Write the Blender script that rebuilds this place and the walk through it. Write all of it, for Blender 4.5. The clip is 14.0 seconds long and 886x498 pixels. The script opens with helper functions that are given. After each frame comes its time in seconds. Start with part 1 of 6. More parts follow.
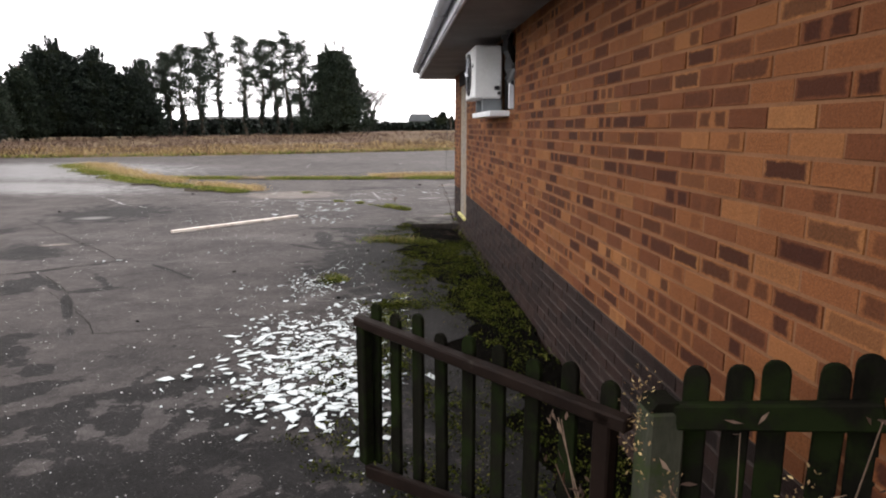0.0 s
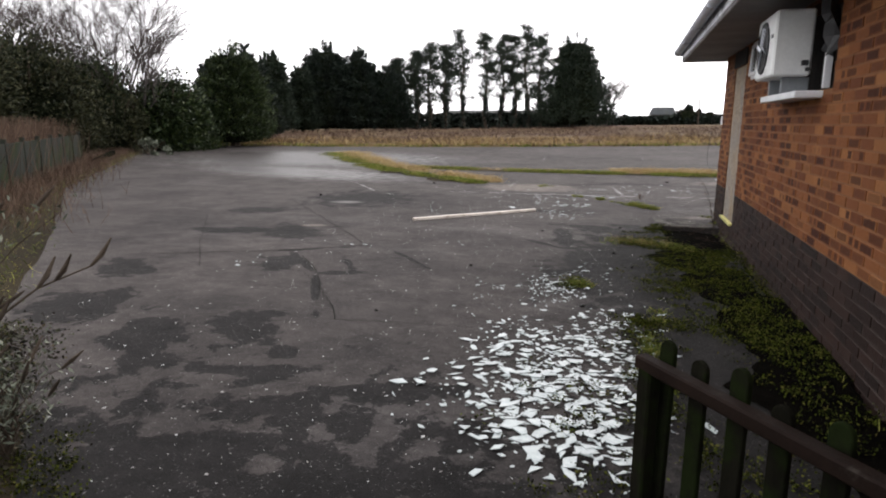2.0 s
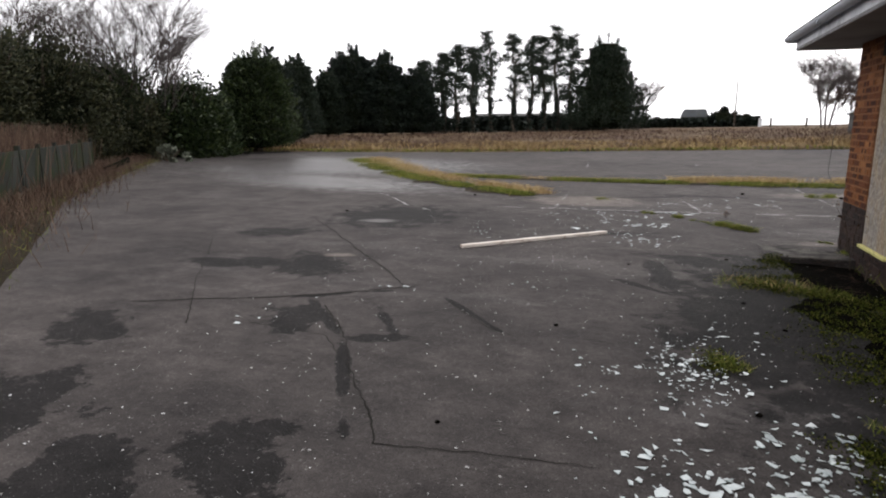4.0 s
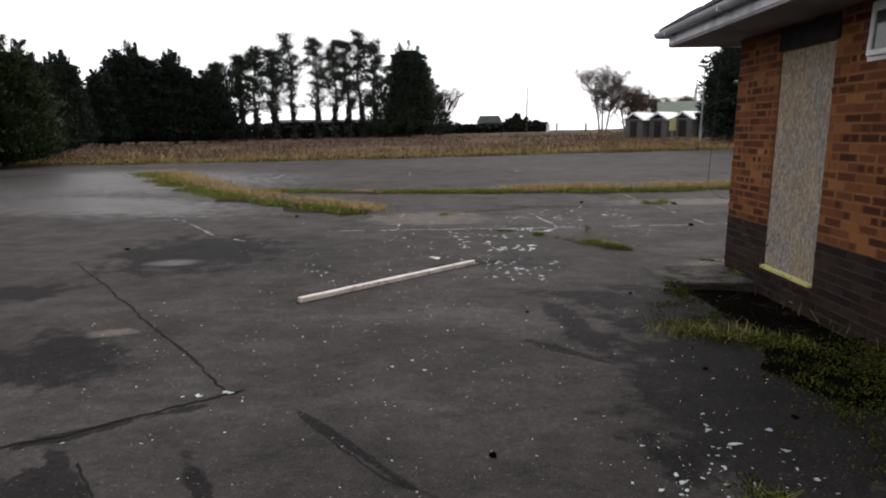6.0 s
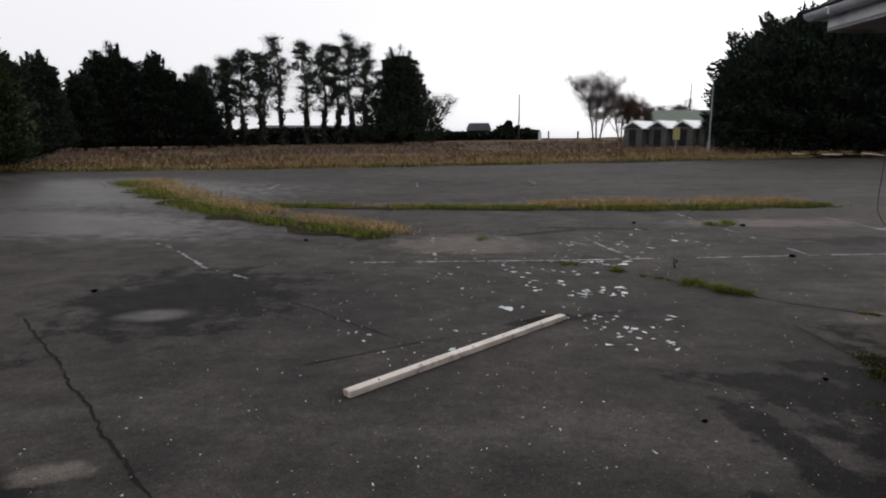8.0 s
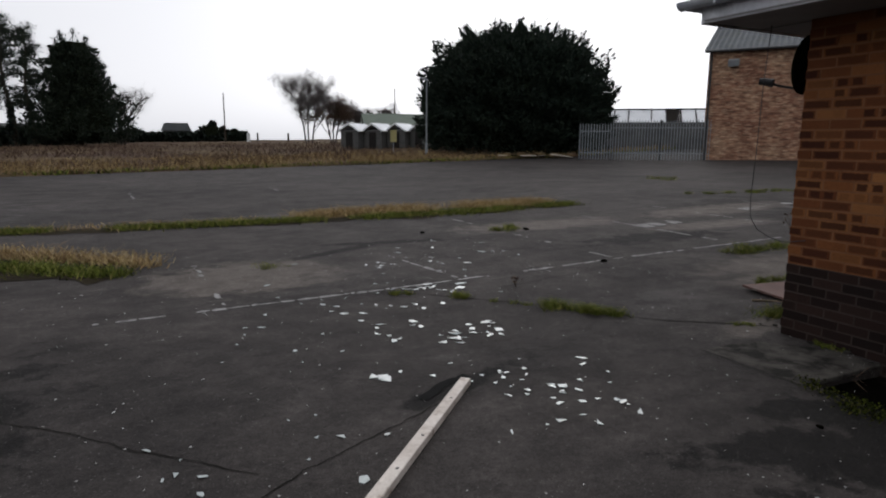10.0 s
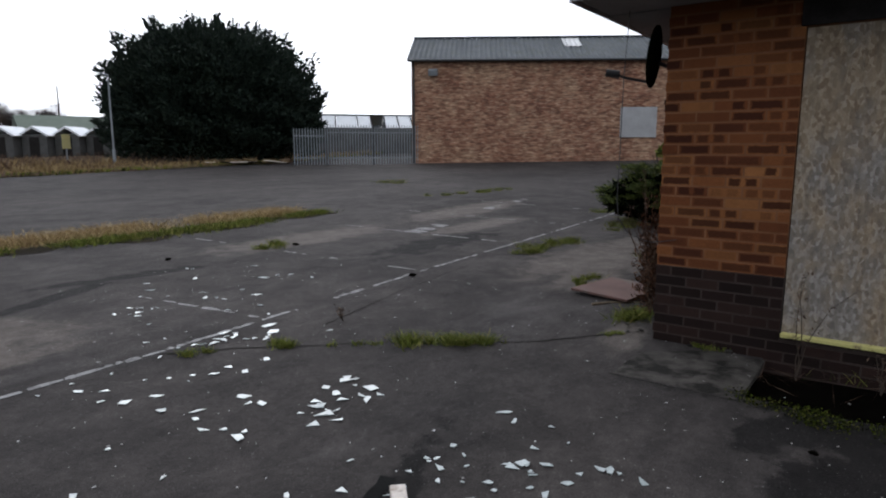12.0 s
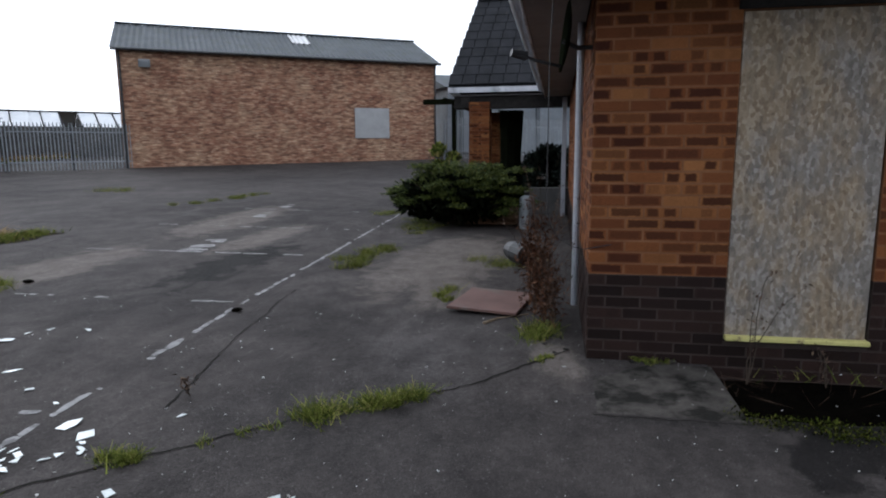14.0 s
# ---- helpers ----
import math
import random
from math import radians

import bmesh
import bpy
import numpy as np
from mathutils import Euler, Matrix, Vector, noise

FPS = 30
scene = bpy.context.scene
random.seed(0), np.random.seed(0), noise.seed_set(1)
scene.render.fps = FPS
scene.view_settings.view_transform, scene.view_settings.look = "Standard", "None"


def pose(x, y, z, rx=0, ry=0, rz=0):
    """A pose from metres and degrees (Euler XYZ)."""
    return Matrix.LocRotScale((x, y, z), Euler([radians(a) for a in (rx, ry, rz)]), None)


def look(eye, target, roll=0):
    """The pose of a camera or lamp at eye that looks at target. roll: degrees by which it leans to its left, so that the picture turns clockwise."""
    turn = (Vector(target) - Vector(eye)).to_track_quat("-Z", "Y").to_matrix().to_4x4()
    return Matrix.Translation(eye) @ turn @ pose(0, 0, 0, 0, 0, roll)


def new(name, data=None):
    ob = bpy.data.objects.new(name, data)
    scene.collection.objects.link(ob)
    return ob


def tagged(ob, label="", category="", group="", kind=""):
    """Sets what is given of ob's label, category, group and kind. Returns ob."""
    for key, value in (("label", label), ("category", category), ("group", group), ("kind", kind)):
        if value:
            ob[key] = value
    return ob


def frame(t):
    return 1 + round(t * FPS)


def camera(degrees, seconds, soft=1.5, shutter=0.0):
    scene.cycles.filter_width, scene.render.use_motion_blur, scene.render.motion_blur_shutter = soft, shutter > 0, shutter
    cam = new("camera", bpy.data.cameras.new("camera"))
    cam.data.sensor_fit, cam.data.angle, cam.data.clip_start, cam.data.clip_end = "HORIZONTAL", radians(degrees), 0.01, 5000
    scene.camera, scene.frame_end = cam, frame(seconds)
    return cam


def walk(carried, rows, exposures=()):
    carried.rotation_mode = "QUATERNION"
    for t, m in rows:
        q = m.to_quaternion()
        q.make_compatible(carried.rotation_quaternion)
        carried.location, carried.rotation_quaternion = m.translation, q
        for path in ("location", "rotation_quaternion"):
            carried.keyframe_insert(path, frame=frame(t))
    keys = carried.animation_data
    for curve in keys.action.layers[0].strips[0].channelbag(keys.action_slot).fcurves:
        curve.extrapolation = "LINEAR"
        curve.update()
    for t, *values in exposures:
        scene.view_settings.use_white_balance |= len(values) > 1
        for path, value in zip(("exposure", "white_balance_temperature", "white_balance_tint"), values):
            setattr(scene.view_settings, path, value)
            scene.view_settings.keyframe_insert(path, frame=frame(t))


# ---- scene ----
cam = camera(70.9, 14.0, soft=2.0)
PATH = [
    (0, (1.417, -1.748, 1.578), (1.579, 0.209, 1.199), 0.1),
    (0.5, (1.422, -1.741, 1.558), (1.174, 0.207, 1.176), -0.1),
    (1, (1.409, -1.704, 1.533), (0.879, 0.186, 1.146), -0.1),
    (1.5, (1.256, -1.428, 1.511), (0.594, 0.418, 1.117), 0.5),
    (2, (1.171, -1.107, 1.504), (0.624, 0.775, 1.105), 0.3),
    (2.5, (1.065, -0.671, 1.535), (0.511, 1.208, 1.134), 0.1),
    (2.7, (0.969, -0.525, 1.547), (0.292, 1.313, 1.142), -0.2),
    (4.8, (-0.023, 1.29, 1.496), (-0.466, 3.205, 1.128), 0.4),
    (5, (-0.074, 1.47, 1.494), (-0.335, 3.418, 1.123), 0.1),
    (5.5, (-0.279, 1.956, 1.528), (-0.316, 3.921, 1.157), -0.2),
    (6, (-0.542, 2.451, 1.534), (-0.571, 4.416, 1.163), -0.4),
    (6.5, (-0.696, 2.938, 1.537), (-0.674, 4.905, 1.176), -0.4),
    (7, (-0.959, 3.407, 1.537), (-0.957, 5.375, 1.18), -0.1),
    (7.5, (-1.184, 3.883, 1.536), (-1.16, 5.851, 1.178), -0.1),
    (8, (-1.39, 4.369, 1.557), (-1.371, 6.338, 1.207), 0.1),
    (8.5, (-1.622, 4.757, 1.583), (-1.329, 6.705, 1.239), 0.4),
    (9, (-1.811, 5.223, 1.534), (-1.206, 7.099, 1.2), 0.2),
    (9.2, (-1.902, 5.429, 1.546), (-1.195, 7.269, 1.212), 0.1),
    (11.3, (-2.26, 7.458, 1.476), (-1.14, 9.082, 1.149), 0.2),
    (11.5, (-2.234, 7.587, 1.45), (-1.009, 9.136, 1.132), -0.2),
    (12, (-2.183, 8.002, 1.466), (-0.583, 9.159, 1.149), 0.0),
    (12.5, (-2.131, 8.412, 1.456), (-0.364, 9.294, 1.139), -0.2),
    (13, (-1.953, 8.823, 1.414), (-0.077, 9.439, 1.098), -0.2),
    (13.5, (-1.802, 9.243, 1.416), (0.097, 9.785, 1.102), -0.1),
    (14, (-1.633, 9.635, 1.421), (0.309, 9.992, 1.107), -0.4),
]
walk(cam, [(t, look(eye, target, roll)) for t, eye, target, roll in PATH],
     exposures=[(0.0, 1.05, 6700, 14), (0.5, 0.52, 6650, 13), (1.5, 0.6, 6600, 13), (2.7, 0.55, 6600, 13), (5.0, 0.08, 6550, 13), (6.5, -0.26, 6550, 12), (7.5, -0.56, 6500, 12), (9.2, -0.84, 6420, 12), (11.3, -0.93, 6150, 11), (12.0, -0.47, 6000, 11), (12.6, -0.15, 5850, 11), (14.0, -0.1, 5800, 10)])

# ---- world, sun, exposure ----
world = bpy.data.worlds.new("overcast_sky")
scene.world = world
world.use_nodes = True
wn, wl = world.node_tree.nodes, world.node_tree.links
sky = wn.new("ShaderNodeTexSky")
sky.sky_type = "NISHITA"
sky.sun_disc = False
sky.sun_elevation, sky.sun_rotation = radians(28), radians(35)
sky.air_density, sky.dust_density, sky.ozone_density = 1.0, 4.0, 1.0
flat = wn.new("ShaderNodeHueSaturation")
flat.inputs["Saturation"].default_value = 0.12
even = wn.new("ShaderNodeMix")
even.data_type = "RGBA"
even.inputs["Factor"].default_value = 0.72
even.inputs["B"].default_value = (10.2, 10.3, 10.6, 1)
wl.new(sky.outputs["Color"], flat.inputs["Color"])
wl.new(flat.outputs["Color"], even.inputs["A"])
wl.new(even.outputs["Result"], wn["Background"].inputs["Color"])
wn["Background"].inputs["Strength"].default_value = 0.17
sun = new("sun", bpy.data.lights.new("sun", "SUN"))
sun.data.energy, sun.data.angle, sun.data.color = 0.6, radians(30), (1.0, 0.96, 0.9)
sun.matrix_world = look((0, 0, 60), (0 - 30, 0 - 44, 60 - 28))

# ---- materials ----


def base_material(name, rough=0.8, spec=0.3, metal=0.0):
    m = bpy.data.materials.new(name)
    m.use_nodes = True
    b = m.node_tree.nodes["Principled BSDF"]
    b.inputs["Roughness"].default_value = rough
    b.inputs["Specular IOR Level"].default_value = spec
    b.inputs["Metallic"].default_value = metal
    return m, m.node_tree.nodes, m.node_tree.links, b


def noise_node(n, l, scale, detail=6, rough=0.6, stretch=None, seed=0.0):
    geo = n.new("ShaderNodeNewGeometry")
    out = geo.outputs["Position"]
    mp = n.new("ShaderNodeMapping")
    mp.inputs["Scale"].default_value = stretch or (1, 1, 1)
    mp.inputs["Location"].default_value = (seed, seed * 0.7, seed * 1.3)
    l.new(out, mp.inputs["Vector"])
    t = n.new("ShaderNodeTexNoise")
    t.inputs["Scale"].default_value, t.inputs["Detail"].default_value, t.inputs["Roughness"].default_value = scale, detail, rough
    l.new(mp.outputs["Vector"], t.inputs["Vector"])
    return t.outputs["Fac"]


def ramp_node(n, l, fac, stops):
    r = n.new("ShaderNodeValToRGB")
    while len(r.color_ramp.elements) < len(stops):
        r.color_ramp.elements.new(0.5)
    for e, (p, c) in zip(r.color_ramp.elements, stops):
        e.position, e.color = p, (*c, 1) if len(c) == 3 else c
    l.new(fac, r.inputs["Fac"])
    return r.outputs["Color"]


def mix_node(n, l, fac, a, b, mode="MIX"):
    m = n.new("ShaderNodeMix")
    m.data_type, m.blend_type = "RGBA", mode
    for key, v in (("Factor", fac), ("A", a), ("B", b)):
        s = m.inputs[key]
        if isinstance(v, (int, float)):
            s.default_value = v
        elif isinstance(v, tuple):
            s.default_value = (*v, 1)
        else:
            l.new(v, s)
    return m.outputs["Result"]


def math_node(n, l, op, a, b=None, clamp=False):
    m = n.new("ShaderNodeMath")
    m.operation, m.use_clamp = op, clamp
    for s, v in zip(m.inputs, (a, b)):
        if v is None:
            continue
        if isinstance(v, (int, float)):
            s.default_value = v
        else:
            l.new(v, s)
    return m.outputs["Value"]


def bump_node(n, l, b, height, strength=0.4, dist=0.01):
    k = n.new("ShaderNodeBump")
    k.inputs["Strength"].default_value, k.inputs["Distance"].default_value = strength, dist
    l.new(height, k.inputs["Height"])
    l.new(k.outputs["Normal"], b.inputs["Normal"])


def worn(name, dark, light, scale=6.0, fine=60.0, rough=0.8, spec=0.3, bump=0.4, dist=0.004, metal=0.0, stain=None, stain_scale=1.5, stain_at=0.55, stretch=None):
    """Two scales of variation between two colours, with optional stains."""
    m, n, l, b = base_material(name, rough, spec, metal)
    big, small = noise_node(n, l, scale, stretch=stretch), noise_node(n, l, fine, 4, 0.7, stretch=stretch, seed=3.1)
    f = math_node(n, l, "ADD", math_node(n, l, "MULTIPLY", big, 0.6), math_node(n, l, "MULTIPLY", small, 0.4))
    c = ramp_node(n, l, f, [(0.32, dark), (0.68, light)])
    if stain:
        s = ramp_node(n, l, noise_node(n, l, stain_scale, 8, 0.65, seed=7.7), [(stain_at - 0.06, (0, 0, 0)), (stain_at + 0.06, (1, 1, 1))])
        c = mix_node(n, l, s, c, stain)
    l.new(c, b.inputs["Base Color"])
    r = math_node(n, l, "ADD", math_node(n, l, "MULTIPLY", small, 0.25), rough - 0.12, True)
    l.new(r, b.inputs["Roughness"])
    bump_node(n, l, b, small, bump, dist)
    return m


def island_material(name, stops, rough=0.7, spec=0.2):
    """A colour for each loose piece, from a ramp."""
    m, n, l, b = base_material(name, rough, spec)
    geo, info = n.new("ShaderNodeNewGeometry"), n.new("ShaderNodeObjectInfo")
    v = math_node(n, l, "FRACT", math_node(n, l, "ADD", geo.outputs["Random Per Island"], info.outputs["Random"]))
    c = ramp_node(n, l, v, stops)
    c = mix_node(n, l, math_node(n, l, "MULTIPLY", noise_node(n, l, 2.0), 0.5), c, (stops[0][1]))
    l.new(c, b.inputs["Base Color"])
    return m


def brick_material(name, stops, blotch, amount=0.6, rough=0.85):
    """Flashed bricks: a dark fired heart within each brick, lighter margins."""
    m, n, l, b = base_material(name, rough, 0.12)
    geo, info = n.new("ShaderNodeNewGeometry"), n.new("ShaderNodeObjectInfo")
    v = math_node(n, l, "FRACT", math_node(n, l, "ADD", geo.outputs["Random Per Island"], math_node(n, l, "MULTIPLY", info.outputs["Random"], 7.3)))
    c = ramp_node(n, l, v, stops)
    xyz = n.new("ShaderNodeSeparateXYZ")
    l.new(geo.outputs["Position"], xyz.inputs[0])
    row = math_node(n, l, "DIVIDE", xyz.outputs["Z"], 0.075)
    odd = math_node(n, l, "MULTIPLY", math_node(n, l, "PINGPONG", math_node(n, l, "FLOOR", row), 1.0), 0.5)
    run = math_node(n, l, "DIVIDE", math_node(n, l, "SUBTRACT", math_node(n, l, "ADD", xyz.outputs["X"], xyz.outputs["Y"]), 0.95), 0.225)
    u = math_node(n, l, "FRACT", math_node(n, l, "ADD", run, odd))
    off = math_node(n, l, "ABSOLUTE", math_node(n, l, "SUBTRACT", u, 0.478))
    whole = math_node(n, l, "SUBTRACT", 0.106, math_node(n, l, "MULTIPLY", off, 0.225))
    halves = math_node(n, l, "SUBTRACT", 0.047, math_node(n, l, "MULTIPLY", math_node(n, l, "ABSOLUTE", math_node(n, l, "SUBTRACT", off, 0.235)), 0.225))
    kind = math_node(n, l, "FRACT", math_node(n, l, "MULTIPLY", v, 17.0))
    split = math_node(n, l, "GREATER_THAN", kind, 0.66)
    du = math_node(n, l, "ADD", math_node(n, l, "MULTIPLY", split, halves), math_node(n, l, "MULTIPLY", math_node(n, l, "SUBTRACT", 1.0, split), whole))
    dv = math_node(n, l, "SUBTRACT", 0.0325, math_node(n, l, "MULTIPLY", math_node(n, l, "ABSOLUTE", math_node(n, l, "SUBTRACT", math_node(n, l, "FRACT", row), 0.5)), 0.075))
    d = math_node(n, l, "MINIMUM", du, math_node(n, l, "MULTIPLY", dv, 1.6))
    wob = math_node(n, l, "MULTIPLY", math_node(n, l, "SUBTRACT", noise_node(n, l, 34.0, 5, 0.65), 0.5), 0.034)
    heart = ramp_node(n, l, math_node(n, l, "MULTIPLY", math_node(n, l, "ADD", d, wob), 30.0), [(0.16, (0, 0, 0)), (0.58, (1, 1, 1))])
    one_half = math_node(n, l, "MULTIPLY", math_node(n, l, "GREATER_THAN", kind, 0.8), math_node(n, l, "GREATER_THAN", u, 0.478))
    fired = ramp_node(n, l, math_node(n, l, "FRACT", math_node(n, l, "MULTIPLY", v, 43.0)), [(0.25, (0.08, 0.08, 0.08)), (0.55, (0.55, 0.55, 0.55)), (0.88, (1, 1, 1))])
    dark = math_node(n, l, "MULTIPLY", math_node(n, l, "MULTIPLY", heart, fired), math_node(n, l, "SUBTRACT", 1.0, one_half))
    c = mix_node(n, l, math_node(n, l, "MULTIPLY", dark, amount), c, blotch)
    small = noise_node(n, l, 160, 4, 0.7)
    c = mix_node(n, l, 0.6, c, ramp_node(n, l, small, [(0.3, (0.3, 0.28, 0.27)), (0.7, (1.15, 1.12, 1.08))]), "MULTIPLY")
    wide = noise_node(n, l, 0.9, 4, 0.6, seed=2.0)
    c = mix_node(n, l, 0.5, c, ramp_node(n, l, wide, [(0.3, (0.6, 0.58, 0.56)), (0.65, (1.1, 1.08, 1.06))]), "MULTIPLY")
    l.new(c, b.inputs["Base Color"])
    bump_node(n, l, b, math_node(n, l, "ADD", small, math_node(n, l, "MULTIPLY", noise_node(n, l, 40, 4, 0.6, seed=8.0), 1.2)), 0.6, 0.004)
    return m


def ellipse_mask(n, l, spots, wobble=0.55, soft=0.12):
    """The union of ragged ellipses on the ground: centre x, y, radii, turn in degrees."""
    geo = n.new("ShaderNodeNewGeometry")
    rag = noise_node(n, l, 3.4, 9, 0.66, seed=5.0)
    total = None
    for x, y, rx, ry, turn in spots:
        mp = n.new("ShaderNodeMapping")
        mp.vector_type = "TEXTURE"
        mp.inputs["Location"].default_value, mp.inputs["Rotation"].default_value, mp.inputs["Scale"].default_value = (x, y, 0), (0, 0, radians(turn)), (rx, ry, 1e4)
        l.new(geo.outputs["Position"], mp.inputs["Vector"])
        ln = n.new("ShaderNodeVectorMath")
        ln.operation = "LENGTH"
        l.new(mp.outputs["Vector"], ln.inputs[0])
        d = math_node(n, l, "ADD", ln.outputs["Value"], math_node(n, l, "MULTIPLY", math_node(n, l, "SUBTRACT", rag, 0.5), wobble * 4))
        k = n.new("ShaderNodeMapRange")
        k.interpolation_type = "SMOOTHSTEP"
        k.inputs["From Min"].default_value, k.inputs["From Max"].default_value = 1 - soft, 1 + soft
        k.inputs["To Min"].default_value, k.inputs["To Max"].default_value = 1, 0
        l.new(d, k.inputs["Value"])
        total = k.outputs["Result"] if total is None else math_node(n, l, "MAXIMUM", total, k.outputs["Result"])
    return total


def asphalt_material():
    m, n, l, b = base_material("weathered_asphalt", 0.85, 0.08)
    big, mid, fine = noise_node(n, l, 0.22, 6, 0.6), noise_node(n, l, 1.3, 8, 0.65, seed=4.0), noise_node(n, l, 130, 3, 0.75)
    c = ramp_node(n, l, math_node(n, l, "ADD", math_node(n, l, "MULTIPLY", big, 0.5), math_node(n, l, "MULTIPLY", mid, 0.5)), [(0.38, (0.030, 0.0268, 0.026)), (0.62, (0.066, 0.0585, 0.0550))])
    pale = ramp_node(n, l, noise_node(n, l, 0.5, 8, 0.7, (0.5, 1.2, 1), 9.0), [(0.56, (0, 0, 0)), (0.72, (1, 1, 1))])
    c = mix_node(n, l, math_node(n, l, "MULTIPLY", pale, 0.45), c, (0.11, 0.102, 0.099))
    damp = ellipse_mask(n, l, [(-0.35, -0.25, 2.7, 1.95, 5), (-1.97, 2.31, 0.25, 0.62, 42), (-1.49, 2.78, 0.25, 0.45, 35), (-0.93, 2.36, 0.1, 0.14, 33), (-0.95, 2.05, 0.3, 0.1, 16), (0.0, 1.97, 0.34, 0.15, 17), (-0.08, 1.52, 0.15, 0.1, 15),
                               (-3.1, 2.85, 0.4, 0.5, 45), (-3.75, 4.05, 0.25, 0.42, 40), (-2.4, 4.77, 0.22, 0.35, 30), (-1.48, 3.85, 0.045, 0.6, 28), (-2.45, 5.46, 0.45, 0.05, 33)], 0.95, 0.1)
    # Damp streaks, plus wall-side shade and a timber-end shadow painted as dark ellipses.
    damp_and_shade = ellipse_mask(n, l, [(-1.1, 5.35, 0.028, 0.5, 42), (-2.17, 4.85, 0.05, 0.55, 42), (-1.6, 4.85, 0.045, 0.4, 33), (-1.55, 4.5, 0.22, 0.08, 20), (0.85, 8.1, 0.6, 0.22, -15), (0.32, 6.6, 0.06, 0.4, 47), (-3.3, 6.6, 0.35, 0.7, 40), (-4.9, 8.3, 0.6, 0.35, 20), (-3.85, 10.45, 1.0, 1.25, 10), (0.45, 7.1, 0.13, 0.75, 8),
                                (1.75, 5.4, 0.85, 2.3, 0), (1.5, 7.5, 0.75, 0.9, 0), (2.0, 2.6, 0.75, 2.6, 0), (-4.0, 6.4, 0.75, 0.25, 10), (-0.3, 9.6, 0.5, 0.09, 20), (1.5, 15, 1.0, 0.15, -8), (5.5, 13.6, 1.4, 0.35, 0), (0.4, 14.6, 1.1, 0.12, 25), (1.4, 8.3, 0.5, 0.18, -25), (1.2, 5.7, 0.75, 1.5, 0)], 0.85, 0.25)
    damp = math_node(n, l, "MAXIMUM", damp, damp_and_shade)
    # Real damp and the painted shade share this mask and its dark colour.
    c = mix_node(n, l, math_node(n, l, "MULTIPLY", damp, 0.84), c, (0.0088, 0.0083, 0.0082))
    dust = ellipse_mask(n, l, [(6.1, 11.0, 1.9, 0.7, -5), (4.6, 10.75, 0.9, 0.3, 0), (2.5, 9.62, 0.4, 0.16, 10), (-3.2, 7.1, 0.2, 0.1, 15), (-1.0, 13.5, 1.0, 0.8, 0), (4.6, 15.6, 1.6, 0.5, 0), (9.6, 15.8, 2.2, 0.6, 5), (7.5, 14.2, 1.3, 0.35, 0)], 0.5, 0.35)
    c = mix_node(n, l, math_node(n, l, "MULTIPLY", dust, 0.75), c, (0.14, 0.122, 0.108))
    silt = ellipse_mask(n, l, [(-3.9, 9.75, 0.27, 0.17, 10)], 0.2, 0.5)
    c = mix_node(n, l, math_node(n, l, "MULTIPLY", silt, 0.5), c, (0.17, 0.16, 0.155))
    film = ellipse_mask(n, l, [(-12.5, 23, 7, 5, -25), (-8.5, 16, 4, 1.6, -20)], 0.4, 0.5)
    c = mix_node(n, l, 0.8, c, ramp_node(n, l, fine, [(0.3, (0.3, 0.3, 0.3)), (0.72, (1.6, 1.6, 1.6))]), "MULTIPLY")
    speck = ramp_node(n, l, noise_node(n, l, 75, 2, 0.5, seed=21.0), [(0.66, (0, 0, 0)), (0.74, (1, 1, 1))])
    c = mix_node(n, l, math_node(n, l, "MULTIPLY", speck, 0.55), c, (0.2, 0.195, 0.19))
    clod = noise_node(n, l, 22, 5, 0.7, seed=11.0)
    c = mix_node(n, l, 0.4, c, ramp_node(n, l, clod, [(0.34, (0.5, 0.5, 0.5)), (0.66, (1.45, 1.44, 1.43))]), "MULTIPLY")
    blot = noise_node(n, l, 3.2, 7, 0.68, (1, 1.4, 1), 13.0)
    c = mix_node(n, l, 0.5, c, ramp_node(n, l, blot, [(0.36, (0.55, 0.54, 0.54)), (0.64, (1.38, 1.37, 1.36))]), "MULTIPLY")
    l.new(c, b.inputs["Base Color"])
    r = math_node(n, l, "SUBTRACT", 0.88, math_node(n, l, "MULTIPLY", film, 0.5))
    r = math_node(n, l, "SUBTRACT", r, math_node(n, l, "MULTIPLY", silt, 0.25))
    r = math_node(n, l, "SUBTRACT", r, math_node(n, l, "MULTIPLY", mid, 0.12))
    l.new(r, b.inputs["Roughness"])
    bump_node(n, l, b, math_node(n, l, "ADD", fine, math_node(n, l, "MULTIPLY", mid, 0.8)), 0.45, 0.008)
    return m


